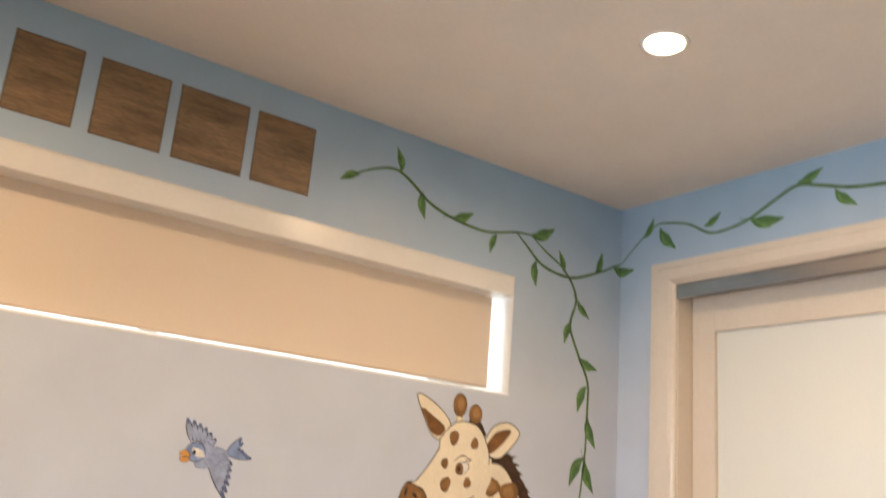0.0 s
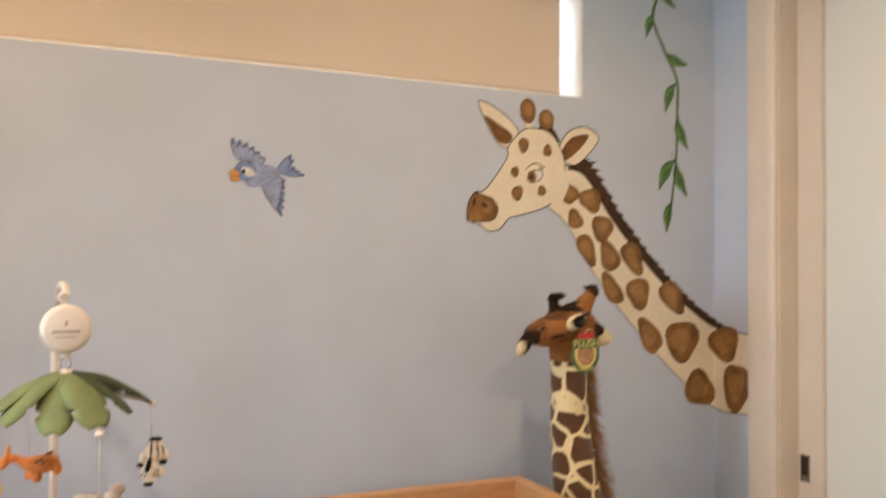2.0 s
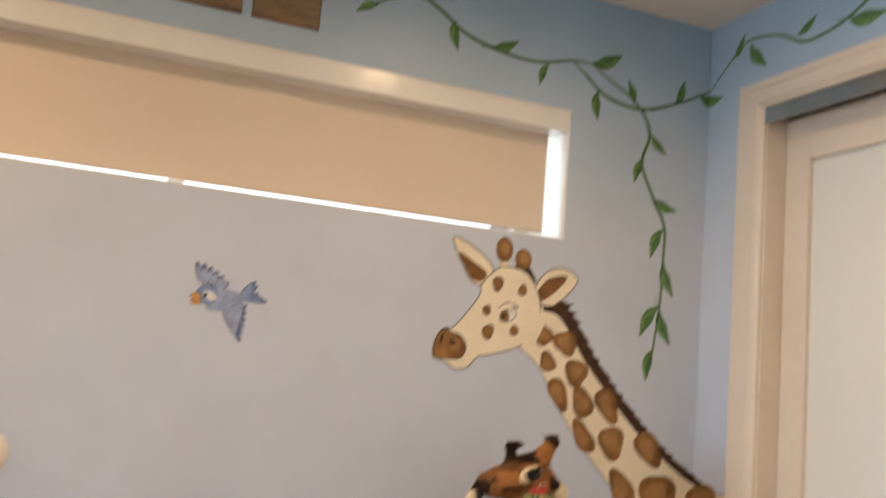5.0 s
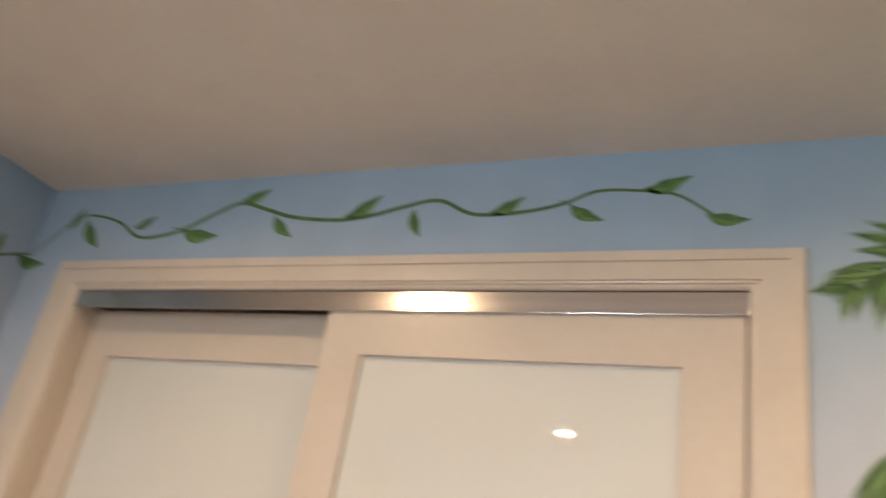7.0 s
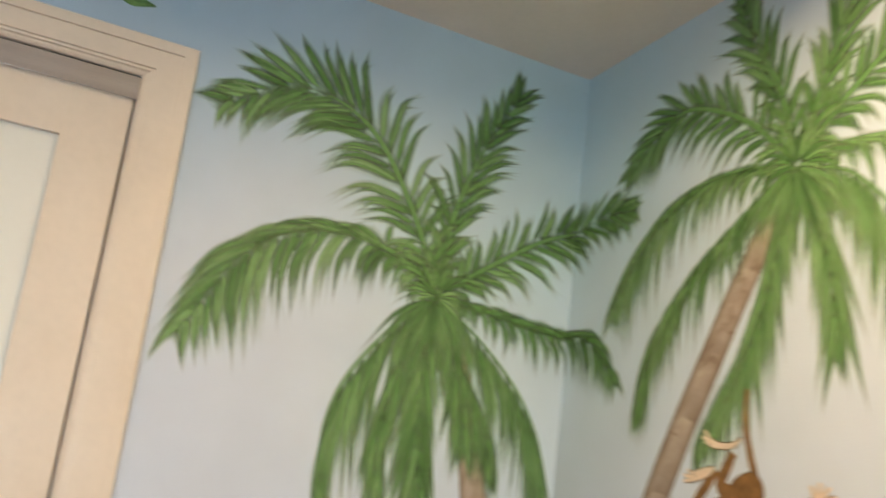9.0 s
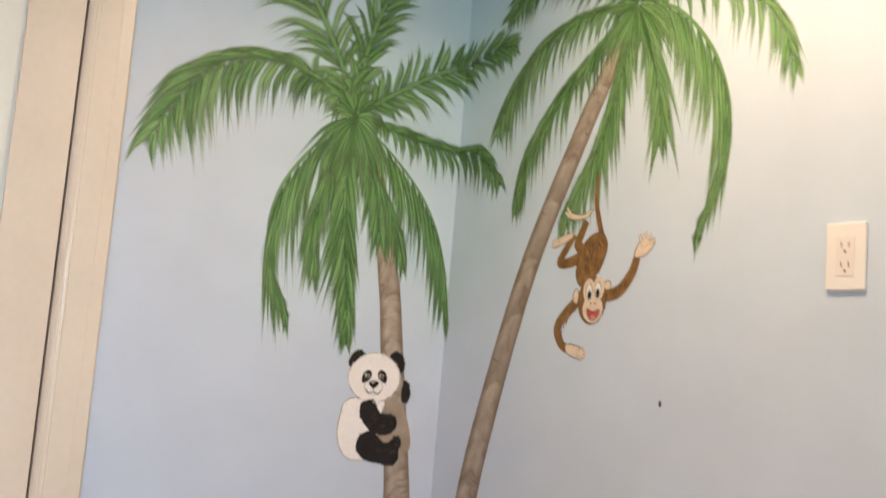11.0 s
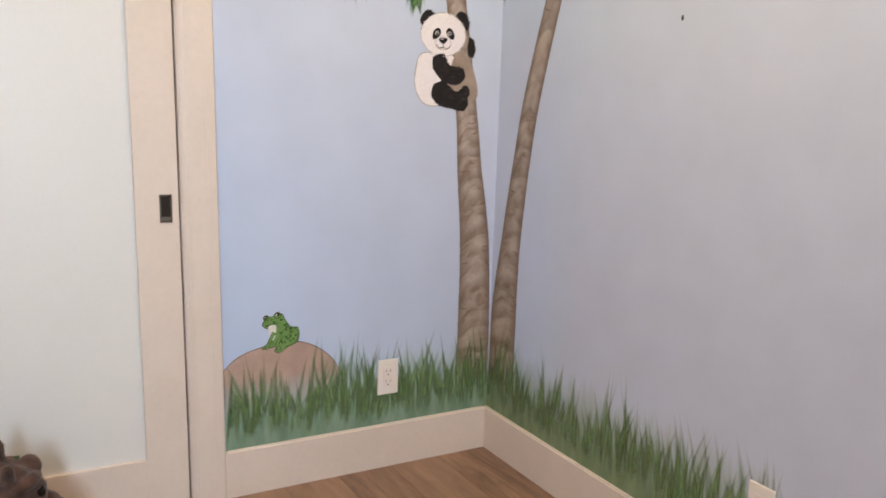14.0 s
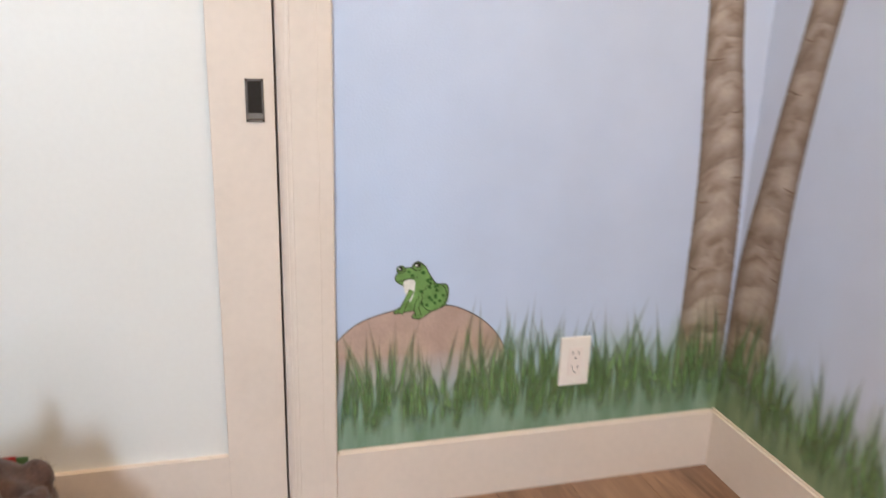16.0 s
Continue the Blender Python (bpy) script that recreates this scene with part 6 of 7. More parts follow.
heap("fleece_blanket", -0.895, 2.60, 0.080, 0.11, 0.240, PINK, "fluffy pink fleece end folded over the bundle", "blanket", 9, 0, 0.10, 4, 38, 4.0, 0.008, tilt=(-0.04, 0))
heap("chevron_blanket", -1.205, 2.55, 0.205, 0.18, 0.285, ZIG, "white baby blanket with pale grey chevrons, crumpled", "blanket", 5, -10, 0.20, 4, 56, peak=(-0.45, 0.0))
heap("grey_cloth", -1.375, 2.69, 0.185, 0.16, 0.235, GREY_CLOTH, "taupe grey cloth heaped in the crib", "cloth", 7, 12, 0.45, 2.2, 56, peak=(0.45, 0.25))
heap("red_cloth", -1.165, 2.76, 0.060, 0.07, 0.175, RED, "dark red cloth heaped in the crib", "cloth", 11, 0, 0.25, 5)
heap("red_cloth", -0.895, 2.81, 0.085, 0.08, 0.195, RED, "dark red cloth pushed into the crib corner", "cloth", 12, 0, 0.15, 6)
heap("black_cloth", -1.100, 2.72, 0.085, 0.08, 0.225, BLACK_CLOTH, "black cloth bundle in the crib", "cloth", 13, 20, 0.3, 6, 30, peak=(-0.2, 0.2))
heap("black_cloth", -1.000, 2.82, 0.070, 0.07, 0.205, BLACK_CLOTH, "black cloth bundle beside the red cloth", "cloth", 14, 20, 0.35, 6, 30, peak=(0.2, 0.2))
heap("grey_knit", -1.055, 2.72, 0.075, 0.07, 0.195, GREY_KNIT, "grey knitted cloth in the crib", "cloth", 15, -20, 0.2, 6, 26, 3.0, tilt=(0.2, 0))
heap("black_cloth", -1.192, 2.50, 0.030, 0.06, 0.180, BLACK_CLOTH, "narrow black cloth fold beside the pink fleece", "cloth", 16, 0, 0.2, 6, 22, 3.0, tilt=(0.2, 0))
heap("plastic_bag", -1.600, 2.60, 0.165, 0.15, 0.205, BAG, "clear crumpled plastic bag in the crib", "plastic bag", 17, 0, 0.50, 3.4, 64, 2.0, tilt=(0.22, 0))
SPOTTED = material("brown_spotted_ribbon", (0.22, 0.09, 0.04), 0.7, vary=0.6, scale=70, grain=0.3, grain_scale=120, bump=0.2)
heap("spotted_cloth", -1.362, 2.47, 0.013, 0.05, 0.268, SPOTTED, "brown and white spotted cloth strip", "cloth", 18, 0, 0.1, 6, 22, 3.0)
tagged(finish("small_box", box(-1.025, -0.965, 2.68, 2.74, ZM, 0.808, 0.003), CARD), "small brown cardboard box among the cloths", "box")
LOOP = material("white_cord", (0.75, 0.70, 0.66), 0.8, bump=0.1)
tagged(finish("cord_loop", tube([(-0.855, 2.50, 0.605), (-0.850, 2.49, 0.74), (-0.842, 2.485, 0.80), (-0.832, 2.49, 0.76), (-0.835, 2.50, 0.605)], [0.004, 0.004], 8), LOOP), "white cord loop standing up beside the fleece", "cord")

# baby camera on the blankets
cam_thing = tagged(empty("baby_monitor", -1.435, 2.42, ZM), "white egg-shaped baby monitor with a black face", "baby monitor")
bm = bmesh.new()
for nm, cx_, cy_, rr in (("body", -1.435, 2.43, (0.037, 0.034, 0.040)),):
    made = bmesh.ops.create_uvsphere(bm, u_segments=32, v_segments=20, radius=1.0)
    for v in made["verts"]:
        s_ = (abs(v.co.x) ** 2.4 + abs(v.co.y) ** 2.4 + abs(v.co.z) ** 2.4) ** (1 / 2.4)
        v.co = Vector((cx_ + v.co.x / s_ * rr[0], cy_ + v.co.y / s_ * rr[1], 0.848 + v.co.z / s_ * rr[2]))
part("body", bm, WHITE_PLASTIC, cam_thing, smooth=True)
bm = bmesh.new()
made = bmesh.ops.create_uvsphere(bm, u_segments=32, v_segments=16, radius=1.0)
for v in made["verts"]:
    s_ = (abs(v.co.x) ** 4 + abs(v.co.z) ** 4 + abs(v.co.y) ** 2 * (v.co.x ** 2 + v.co.z ** 2 + 0.3)) ** 0.25 or 1
    v.co = Vector((-1.430 + v.co.x / s_ * 0.0235, 2.400 + v.co.y * 0.007, 0.852 + v.co.z / s_ * 0.0280))
part("face", bm, BLACK_GLOSS, cam_thing, "black glossy face", smooth=True)
part("lens", lathe([(0.007, 0.0), (0.006, -0.002), (0.001, -0.0025)], (-1.430, 2.395, 0.850), "y", 20), BRONZE, cam_thing, "grey lens ring")
part("stand", lathe([(0.040, 0.0), (0.040, 0.012), (0.018, 0.04), (0.016, 0.20), (0.022, 0.215)], (-1.435, 2.432, ZM), "z", 24), WHITE_PLASTIC, cam_thing)

# round lamp standing in the crib
GREY_SHELL = material("grey_matt_plastic", (0.13, 0.12, 0.12), 0.42, vary=0.06, grain=0.04, bump=0.05)
orb = tagged(empty("round_night_light", -1.880, 2.50, ZM), "round night light, grey above and white below, in the crib", "night light")
prof = [(0.002, 0.0535)] + [(0.0535 * math.cos(a), 0.0535 * math.sin(a)) for a in np.linspace(1.5, 0.02, 14)]
part("upper_shell", lathe([(r, h) for r, h in prof[::-1]], (-1.880, 2.50, 0.846), "z", 36), GREY_SHELL, orb, "grey upper half")
part("seam_ring", lathe([(0.0535, -0.003), (0.0540, -0.001), (0.0535, 0.001)], (-1.880, 2.50, 0.845), "z", 36), BLACK_GLOSS, orb)
part("lower_shell", lathe([(0.034, -0.244), (0.036, -0.10), (0.030, -0.052), (0.045, -0.030), (0.0525, -0.008), (0.053, -0.003)], (-1.880, 2.50, 0.845), "z", 36), WHITE_PLASTIC, orb, "white lower half")

# ---- crib mobile ----
FELT = material("green_felt", (0.185, 0.230, 0.105), 0.95, vary=0.15, scale=25, grain=0.12, grain_scale=300, bump=0.4)
# the felt again, darkened for the leaves that hang in shadow
FELT_SHADED = material("shaded_green_felt", (0.055, 0.078, 0.040), 0.95, vary=0.15, scale=25, grain=0.12, grain_scale=300, bump=0.4)
BAR_GREY = material("print_grey", (0.42, 0.35, 0.31), 0.6, bump=0)
CLAMP = material("frosted_clamp_plastic", (0.74, 0.66, 0.62), 0.35, vary=0.04, bump=0.05)
RIB = material("grey_rib_plastic", (0.42, 0.40, 0.38), 0.35, vary=0.05, bump=0.05)
mx_, my_ = -1.940, 2.66
mobile = tagged(empty("crib_mobile", -1.955, 2.93, 0.74), "crib mobile with green felt leaves and round music box", "crib mobile")
part("arm", tube([(-1.957, 2.925, 0.76), (-1.956, 2.925, 1.00), (-1.955, 2.925, 1.25), (-1.953, 2.910, 1.365), (-1.948, 2.82, 1.420), (-1.942, 2.72, 1.420), (-1.940, 2.665, 1.405)], [0.0085, 0.0085, 0.008, 0.0075, 0.007], 12), WHITE_PLASTIC, mobile)
part("hook", tube([(mx_, my_, 1.412), (mx_ - 0.010, my_, 1.408), (mx_ - 0.009, my_, 1.398), (mx_, my_, 1.391)], [0.004, 0.003], 8), WHITE_PLASTIC, mobile)
disc = part("music_box", lathe([(0.020, 0.020), (0.040, 0.018), (0.0445, 0.010), (0.0445, -0.010), (0.040, -0.018), (0.034, -0.0195), (0.001, -0.020)], (mx_, my_, 1.346), "y", 40), WHITE_PLASTIC, mobile, "round pinkish white music box")
part("print_bar", box(mx_ - 0.024, mx_ + 0.024, my_ - 0.0208, my_ - 0.0198, 1.339, 1.344), BAR_GREY, disc)
part("print_bar", box(mx_ - 0.018, mx_ + 0.018, my_ - 0.0208, my_ - 0.0198, 1.331, 1.333), BAR_GREY, disc)
part("print_bar", box(mx_ - 0.0025, mx_ + 0.0025, my_ - 0.0208, my_ - 0.0198, 1.352, 1.362), BAR_GREY, disc)
part("ring", tube([(mx_ + 0.009 * math.cos(a), my_, 1.283 + 0.011 * math.sin(a)) for a in np.linspace(0, 6.3, 14)], [0.0018, 0.0018], 6), STEEL, mobile)
part("stem", tube([(mx_, my_, 1.300), (mx_, my_, 1.292)], [0.010, 0.007], 12), WHITE_PLASTIC, mobile)
part("hub", lathe([(0.006, 0.014), (0.016, 0.006), (0.018, -0.004), (0.010, -0.010)], (mx_, my_, 1.258), "z", 20), WHITE_PLASTIC, mobile)
ARMS = [(-0.147, -0.06, -0.068), (0.053, -0.118, -0.088), (0.158, 0.05, -0.066), (-0.057, 0.150, -0.070)]
for dx, dy, dz in ARMS:
    part("cross_arm", tube([(mx_, my_, 1.246), (mx_ + dx * 0.5, my_ + dy * 0.5, 1.240 + dz * 0.30), (mx_ + dx, my_ + dy, 1.258 + dz)], [0.004, 0.0035], 8), WHITE_PLASTIC, mobile)
    part("cross_arm_tip", ball((mx_ + dx, my_ + dy, 1.257 + dz), (0.009, 0.009, 0.005), n=12), WHITE_PLASTIC, mobile)


def felt_leaf(dx, dy, dz, wide, mat):
    """A drooping felt leaf, thick enough to show its edge, with notched sides."""
    bm = bmesh.new()
    line = curve([(mx_ + dx * 0.06, my_ + dy * 0.06, 1.266), (mx_ + dx * 0.45, my_ + dy * 0.45, 1.266 + dz * 0.22), (mx_ + dx * 0.8, my_ + dy * 0.8, 1.264 + dz * 0.66), (mx_ + dx, my_ + dy, 1.262 + dz)], 6)
    n = len(line)
    flat = Vector((-dy, dx, 0)).normalized()
    rows = []
    for i, p in enumerate(line):
        t = i / (n - 1)
        w = wide * (math.sin(math.pi * min(1, 0.10 + 0.84 * t)) ** 0.55) * (0.72 if i == int(n * 0.62) else 1)
        dip = -0.35 * w
        rows.append([bm.verts.new(Vector(p) + flat * w * k_ + Vector((0, 0, dip * abs(k_)))) for k_ in (-1, -0.5, 0, 0.5, 1)])
    for a, b_ in zip(rows, rows[1:]):
        for i in range(4):
            bm.faces.new((a[i], a[i + 1], b_[i + 1], b_[i])).smooth = True
    bm.normal_update()
    bmesh.ops.solidify(bm, geom=bm.faces[:], thickness=0.0025)
    return part("felt_leaf", bm, mat, mobile)


for dx, dy, dz, wide, mat in ((-0.158, -0.050, -0.088, 0.031, FELT), (-0.100, 0.085, -0.070, 0.034, FELT_SHADED), (-0.022, -0.108, -0.088, 0.034, FELT), (0.050, -0.112, -0.080, 0.036, FELT), (0.152, 0.052, -0.066, 0.036, FELT_SHADED), (0.100, 0.110, -0.060, 0.026, FELT_SHADED), (-0.030, 0.140, -0.070, 0.026, FELT), (-0.100, -0.085, -0.072, 0.027, FELT), (0.110, -0.050, -0.070, 0.022, FELT_SHADED)):
    felt_leaf(dx, dy, dz, wide, mat)
HANG = [(-0.147, -0.06, 1.106), (0.053, -0.118, 1.060), (0.158, 0.05, 1.120), (-0.057, 0.150, 1.072)]
for dx, dy, z in HANG:
    zt_ = 1.257 + dict(zip([a[:2] for a in ARMS], [a[2] for a in ARMS]))[(dx, dy)]
    part("string", tube([(mx_ + dx, my_ + dy, zt_), (mx_ + dx, my_ + dy, z)], [0.0011, 0.0011], 6), LOOP, mobile)
bm = box(-1.996, -1.914, 2.918, 2.934, 0.742, 0.918, 0.006)
box(-1.990, -1.920, 2.934, 2.975, 0.890, 0.918, 0.005, bm)
clamp = part("clamp", bm, CLAMP, mobile, "frosted white clamp over the rail")
for z in (0.785, 0.825, 0.865):
    part("rib", box(-1.978, -1.934, 2.911, 2.919, z - 0.014, z + 0.014, 0.003), RIB, clamp)
part("clamp_foot", lathe([(0.042, -0.007), (0.046, -0.002), (0.046, 0.003), (0.040, 0.007)], (-1.955, 2.924, 0.770), "y", 28), CLAMP, clamp)


# plush toys hanging from the mobile, each one simple mesh
def plush(name, c, size, shapes, mats, label):
    """Soft toy round c: the forms of each cloth melt into one stuffed skin; the dark stitched marks stay separate."""
    bm = bmesh.new()
    for n_ in range(len(mats)):
        soft_ = bmesh.new()
        for x, y, z, rx, ry, rz, tilt, mat in shapes:
            if mat == n_:
                ball((c[0] + x * size, c[1] + y * size, c[2] + z * size), (rx * size, ry * size, rz * size), (0, tilt, 0), soft_, 0, 18)
        if n_ < len(mats) - 1:
            soft_ = melt(soft_, 0.0018, 3)
            soft_.normal_update()
            for v in soft_.verts:
                v.co += v.normal * (0.0011 * noise.noise(v.co * 70) + 0.0006 * noise.noise(v.co * 210))
        me = bpy.data.meshes.new("soft_form")
        soft_.to_mesh(me)
        soft_.free()
        mark_ = len(bm.faces)
        bm.from_mesh(me)
        bpy.data.meshes.remove(me)
        bm.faces.ensure_lookup_table()
        for f in bm.faces[mark_:]:
            f.material_index, f.smooth = n_, True
    return tagged(finish(name, bm, mats), label, "plush toy", "mobile toys")


def cloth(name, color):
    return material(name, color, 0.95, vary=0.12, scale=50, grain=0.10, grain_scale=400, bump=0.4, spec=0.2)


YEL, MANEB, ORG, GRY, ZW = cloth("yellow_plush", (0.80, 0.60, 0.24)), cloth("brown_mane_plush", (0.19, 0.088, 0.052)), cloth("orange_plush", (0.80, 0.27, 0.085)), cloth("grey_plush", (0.42, 0.365, 0.345)), cloth("cream_plush", (0.80, 0.72, 0.63))
STITCH = cloth("black_stitching", (0.014, 0.011, 0.010))
ruff = [(-0.025 + 0.033 * math.cos(a), -0.014, 0.001 + 0.031 * math.sin(a), 0.0155, 0.015, 0.0155, 0, 1) for a in np.linspace(0, 2 * math.pi, 18, endpoint=False)]
plush("lion_toy", (mx_ - 0.147, my_ - 0.06, 1.082), 0.69, ruff + [
    (0.036, 0.012, 0.018, 0.026, 0.026, 0.040, 18, 0), (0.012, 0.004, 0.010, 0.022, 0.020, 0.022, 0, 0), (0.056, 0.004, -0.006, 0.013, 0.012, 0.026, -12, 0), (0.022, -0.004, -0.026, 0.012, 0.011, 0.022, 0, 0), (0.050, 0.018, 0.058, 0.006, 0.006, 0.016, 24, 0),
    (-0.026, -0.022, -0.002, 0.0275, 0.022, 0.0275, 0, 0), (-0.031, -0.038, -0.012, 0.013, 0.010, 0.010, 0, 0), (-0.046, -0.026, 0.022, 0.0085, 0.007, 0.0085, 0, 0), (-0.008, -0.026, 0.023, 0.0085, 0.007, 0.0085, 0, 0),
    (-0.032, -0.0485, -0.008, 0.0042, 0.003, 0.0032, 0, 2), (-0.040, -0.041, 0.004, 0.0026, 0.002, 0.0026, 0, 2), (-0.018, -0.043, 0.004, 0.0026, 0.002, 0.0026, 0, 2), (-0.032, -0.0475, -0.016, 0.0008, 0.0015, 0.005, 0, 2)],
    [YEL, MANEB, STITCH], "pale yellow plush lion with a brown ruff hanging from the mobile")
plush("giraffe_toy", (mx_ - 0.057, my_ + 0.150, 1.079), 0.73, [
    (0.026, 0, -0.014, 0.042, 0.022, 0.024, 4, 0), (-0.006, 0, -0.012, 0.024, 0.017, 0.018, 30, 0), (-0.028, -0.002, 0.000, 0.024, 0.013, 0.013, 28, 0), (-0.046, -0.004, 0.007, 0.016, 0.012, 0.012, 0, 0), (-0.064, -0.006, 0.000, 0.012, 0.012, 0.022, 24, 0), (-0.056, -0.004, 0.028, 0.0055, 0.006, 0.015, 10, 0),
    (0.014, -0.008, -0.048, 0.014, 0.012, 0.014, 0, 0), (0.006, -0.004, -0.036, 0.012, 0.012, 0.016, 0, 0), (-0.008, 0.008, -0.044, 0.010, 0.010, 0.012, 0, 0), (0.062, -0.004, -0.026, 0.014, 0.013, 0.022, -14, 0), (0.050, 0.002, -0.010, 0.020, 0.018, 0.020, 0, 0),
    (0.042, 0, 0.011, 0.014, 0.003, 0.0055, -28, 1), (0.013, -0.021, -0.003, 0.0042, 0.002, 0.0036, 0, 1), (0.024, -0.021, 0.001, 0.0044, 0.002, 0.0036, 0, 1), (0.029, -0.0225, -0.009, 0.0046, 0.002, 0.0036, 0, 1)],
    [ORG, MANEB], "small orange plush giraffe with brown spots hanging from the mobile")
plush("elephant_toy", (mx_ + 0.048, my_ - 0.118, 1.038), 0.86, [
    (-0.020, 0, 0.000, 0.040, 0.030, 0.036, 8, 0), (0.026, -0.006, 0.012, 0.024, 0.022, 0.023, 0, 0), (0.046, -0.008, -0.002, 0.018, 0.011, 0.011, 16, 0), (0.061, -0.008, 0.000, 0.008, 0.008, 0.010, 0, 0), (0.040, 0.014, 0.032, 0.018, 0.006, 0.014, -20, 0),
    (-0.038, -0.008, -0.032, 0.016, 0.014, 0.022, 0, 0), (0.008, -0.012, -0.030, 0.014, 0.013, 0.020, 0, 0), (-0.060, 0, 0.014, 0.012, 0.007, 0.007, -20, 0), (0.001, -0.032, 0.010, 0.017, 0.006, 0.031, 6, 1), (0.004, -0.0365, 0.006, 0.011, 0.004, 0.022, 6, 2),
    (0.030, -0.0275, 0.012, 0.0024, 0.002, 0.0030, 0, 3)],
    [GRY, cloth("grey_ear_plush", (0.43, 0.375, 0.355)), cloth("pinkish_ear_plush", (0.50, 0.42, 0.40)), STITCH], "small grey plush elephant with large ears hanging from the mobile")
plush("zebra_toy", (mx_ + 0.158, my_ + 0.050, 1.094), 0.80, [
    (0.008, 0, 0.000, 0.024, 0.024, 0.032, 4, 0), (-0.006, -0.016, -0.044, 0.022, 0.018, 0.026, 8, 0), (-0.008, -0.024, -0.064, 0.014, 0.012, 0.012, 0, 0), (0.030, -0.006, -0.008, 0.012, 0.012, 0.016, -20, 0), (-0.020, -0.008, -0.012, 0.011, 0.012, 0.018, 14, 0), (0.022, -0.014, -0.048, 0.010, 0.006, 0.012, -20, 0),
    (0.010, 0, 0.031, 0.017, 0.014, 0.005, 0, 1), (-0.010, -0.030, -0.070, 0.012, 0.009, 0.0065, 0, 1), (-0.010, -0.030, -0.026, 0.0065, 0.006, 0.018, 14, 1), (-0.004, -0.022, 0.006, 0.0020, 0.003, 0.024, 4, 1), (0.012, -0.0225, 0.008, 0.0020, 0.003, 0.022, -4, 1), (0.026, -0.016, 0.006, 0.0018, 0.003, 0.016, -10, 1), (-0.027, -0.014, -0.026, 0.009, 0.008, 0.006, 10, 1), (0.026, -0.014, -0.024, 0.010, 0.008, 0.006, -10, 1), (0.012, -0.028, -0.040, 0.008, 0.003, 0.0016, 20, 1), (0.012, -0.028, -0.052, 0.008, 0.003, 0.0016, 10, 1), (-0.024, -0.026, -0.048, 0.006, 0.003, 0.0016, -20, 1), (0.002, -0.0335, -0.048, 0.002, 0.002, 0.0026, 0, 1), (-0.018, -0.031, -0.050, 0.002, 0.002, 0.0026, 0, 1)],
    [ZW, STITCH], "black and white striped plush zebra hanging from the mobile")

# ---- tall plush giraffe standing behind the crib ----
def patched(name, pale, brown):
    """Short plush pile with large irregular brown patches parted by pale lines."""
    m = bpy.data.materials.new(name)
    m.use_nodes = True
    nt = m.node_tree
    bsdf = nt.nodes["Principled BSDF"]
    pos = nt.nodes.new("ShaderNodeNewGeometry").outputs["Position"]
    warp = node(nt, "ShaderNodeTexNoise", Scale=9.0, Detail=2.0)
    nt.links.new(pos, warp.inputs["Vector"])
    ad = nt.nodes.new("ShaderNodeVectorMath")
    ad.operation = "MULTIPLY_ADD"
    ad.inputs[1].default_value = (0.05, 0.05, 0.05)
    nt.links.new(warp.outputs[1], ad.inputs[0])
    nt.links.new(pos, ad.inputs[2])
    vor = node(nt, "ShaderNodeTexVoronoi", Scale=15.5)
    vor.feature = "DISTANCE_TO_EDGE"
    nt.links.new(ad.outputs[0], vor.inputs["Vector"])
    fine = node(nt, "ShaderNodeTexNoise", Scale=300.0, Detail=3.0)
    nt.links.new(pos, fine.inputs["Vector"])
    c = mixed(nt, mapped(nt, vor.outputs[0], 0.066, 0.096), tuple(pale) + (1,), tuple(brown) + (1,))
    c = mixed(nt, mapped(nt, fine.outputs[0], 0.4, 0.7, 0, 0.14), c, tuple(v * 0.5 for v in pale) + (1,))
    nt.links.new(c, bsdf.inputs["Base Color"])
    bsdf.inputs["Roughness"].default_value = 0.95
    bsdf.inputs["Sheen Weight"].default_value = 0.3
    bp = node(nt, "ShaderNodeBump", Strength=0.5, Distance=0.003)
    nt.links.new(fine.outputs[0], bp.inputs["Height"])
    nt.links.new(bp.outputs[0], bsdf.inputs["Normal"])
    return m


HIDE_PLUSH = patched("patched_plush", (0.88, 0.74, 0.44), (0.092, 0.030, 0.008))
TAN = material("tan_plush", (0.215, 0.082, 0.024), 0.95, vary=0.55, scale=22, grain=0.30, grain_scale=160, bump=0.6)
TAN_LIGHT = cloth("light_tan_plush", (0.33, 0.140, 0.045))
DARKP = cloth("dark_brown_plush", (0.035, 0.018, 0.010))
CREAM = cloth("cream_ear_plush", (0.74, 0.62, 0.42))
HAIR = cloth("brown_mane_hair", (0.30, 0.150, 0.058))
GLASS_EYE = material("dark_glass_eye", (0.006, 0.005, 0.005), 0.08, bump=0)
bm = bmesh.new()
gy = 2.85
tube([(-0.500, gy, 0.42), (-0.560, gy, 0.60), (-0.640, gy, 0.80), (-0.672, gy, 0.98), (-0.680, gy, 1.12), (-0.682, gy, 1.23)], [0.106, 0.086, 0.066, 0.054, 0.048, 0.047], 22, bm, 0, 8)
ball((-0.440, gy - 0.02, 0.44), (0.215, 0.125, 0.150), (0, -12, 0), bm, 0, 26, 0.004, 25)
for dx, dy in ((-0.13, -0.07), (-0.13, 0.07), (0.15, -0.07), (0.15, 0.07)):
    tube([(-0.440 + dx, gy - 0.02 + dy, 0.42), (-0.445 + dx, gy - 0.02 + dy, 0.20), (-0.448 + dx, gy - 0.02 + dy, 0.03)], [0.060, 0.042, 0.036], 14, bm, 0)
    ball((-0.448 + dx, gy - 0.024 + dy, 0.024), (0.042, 0.044, 0.025), (0, 0, 0), bm, 3, 14)
head = bmesh.new()
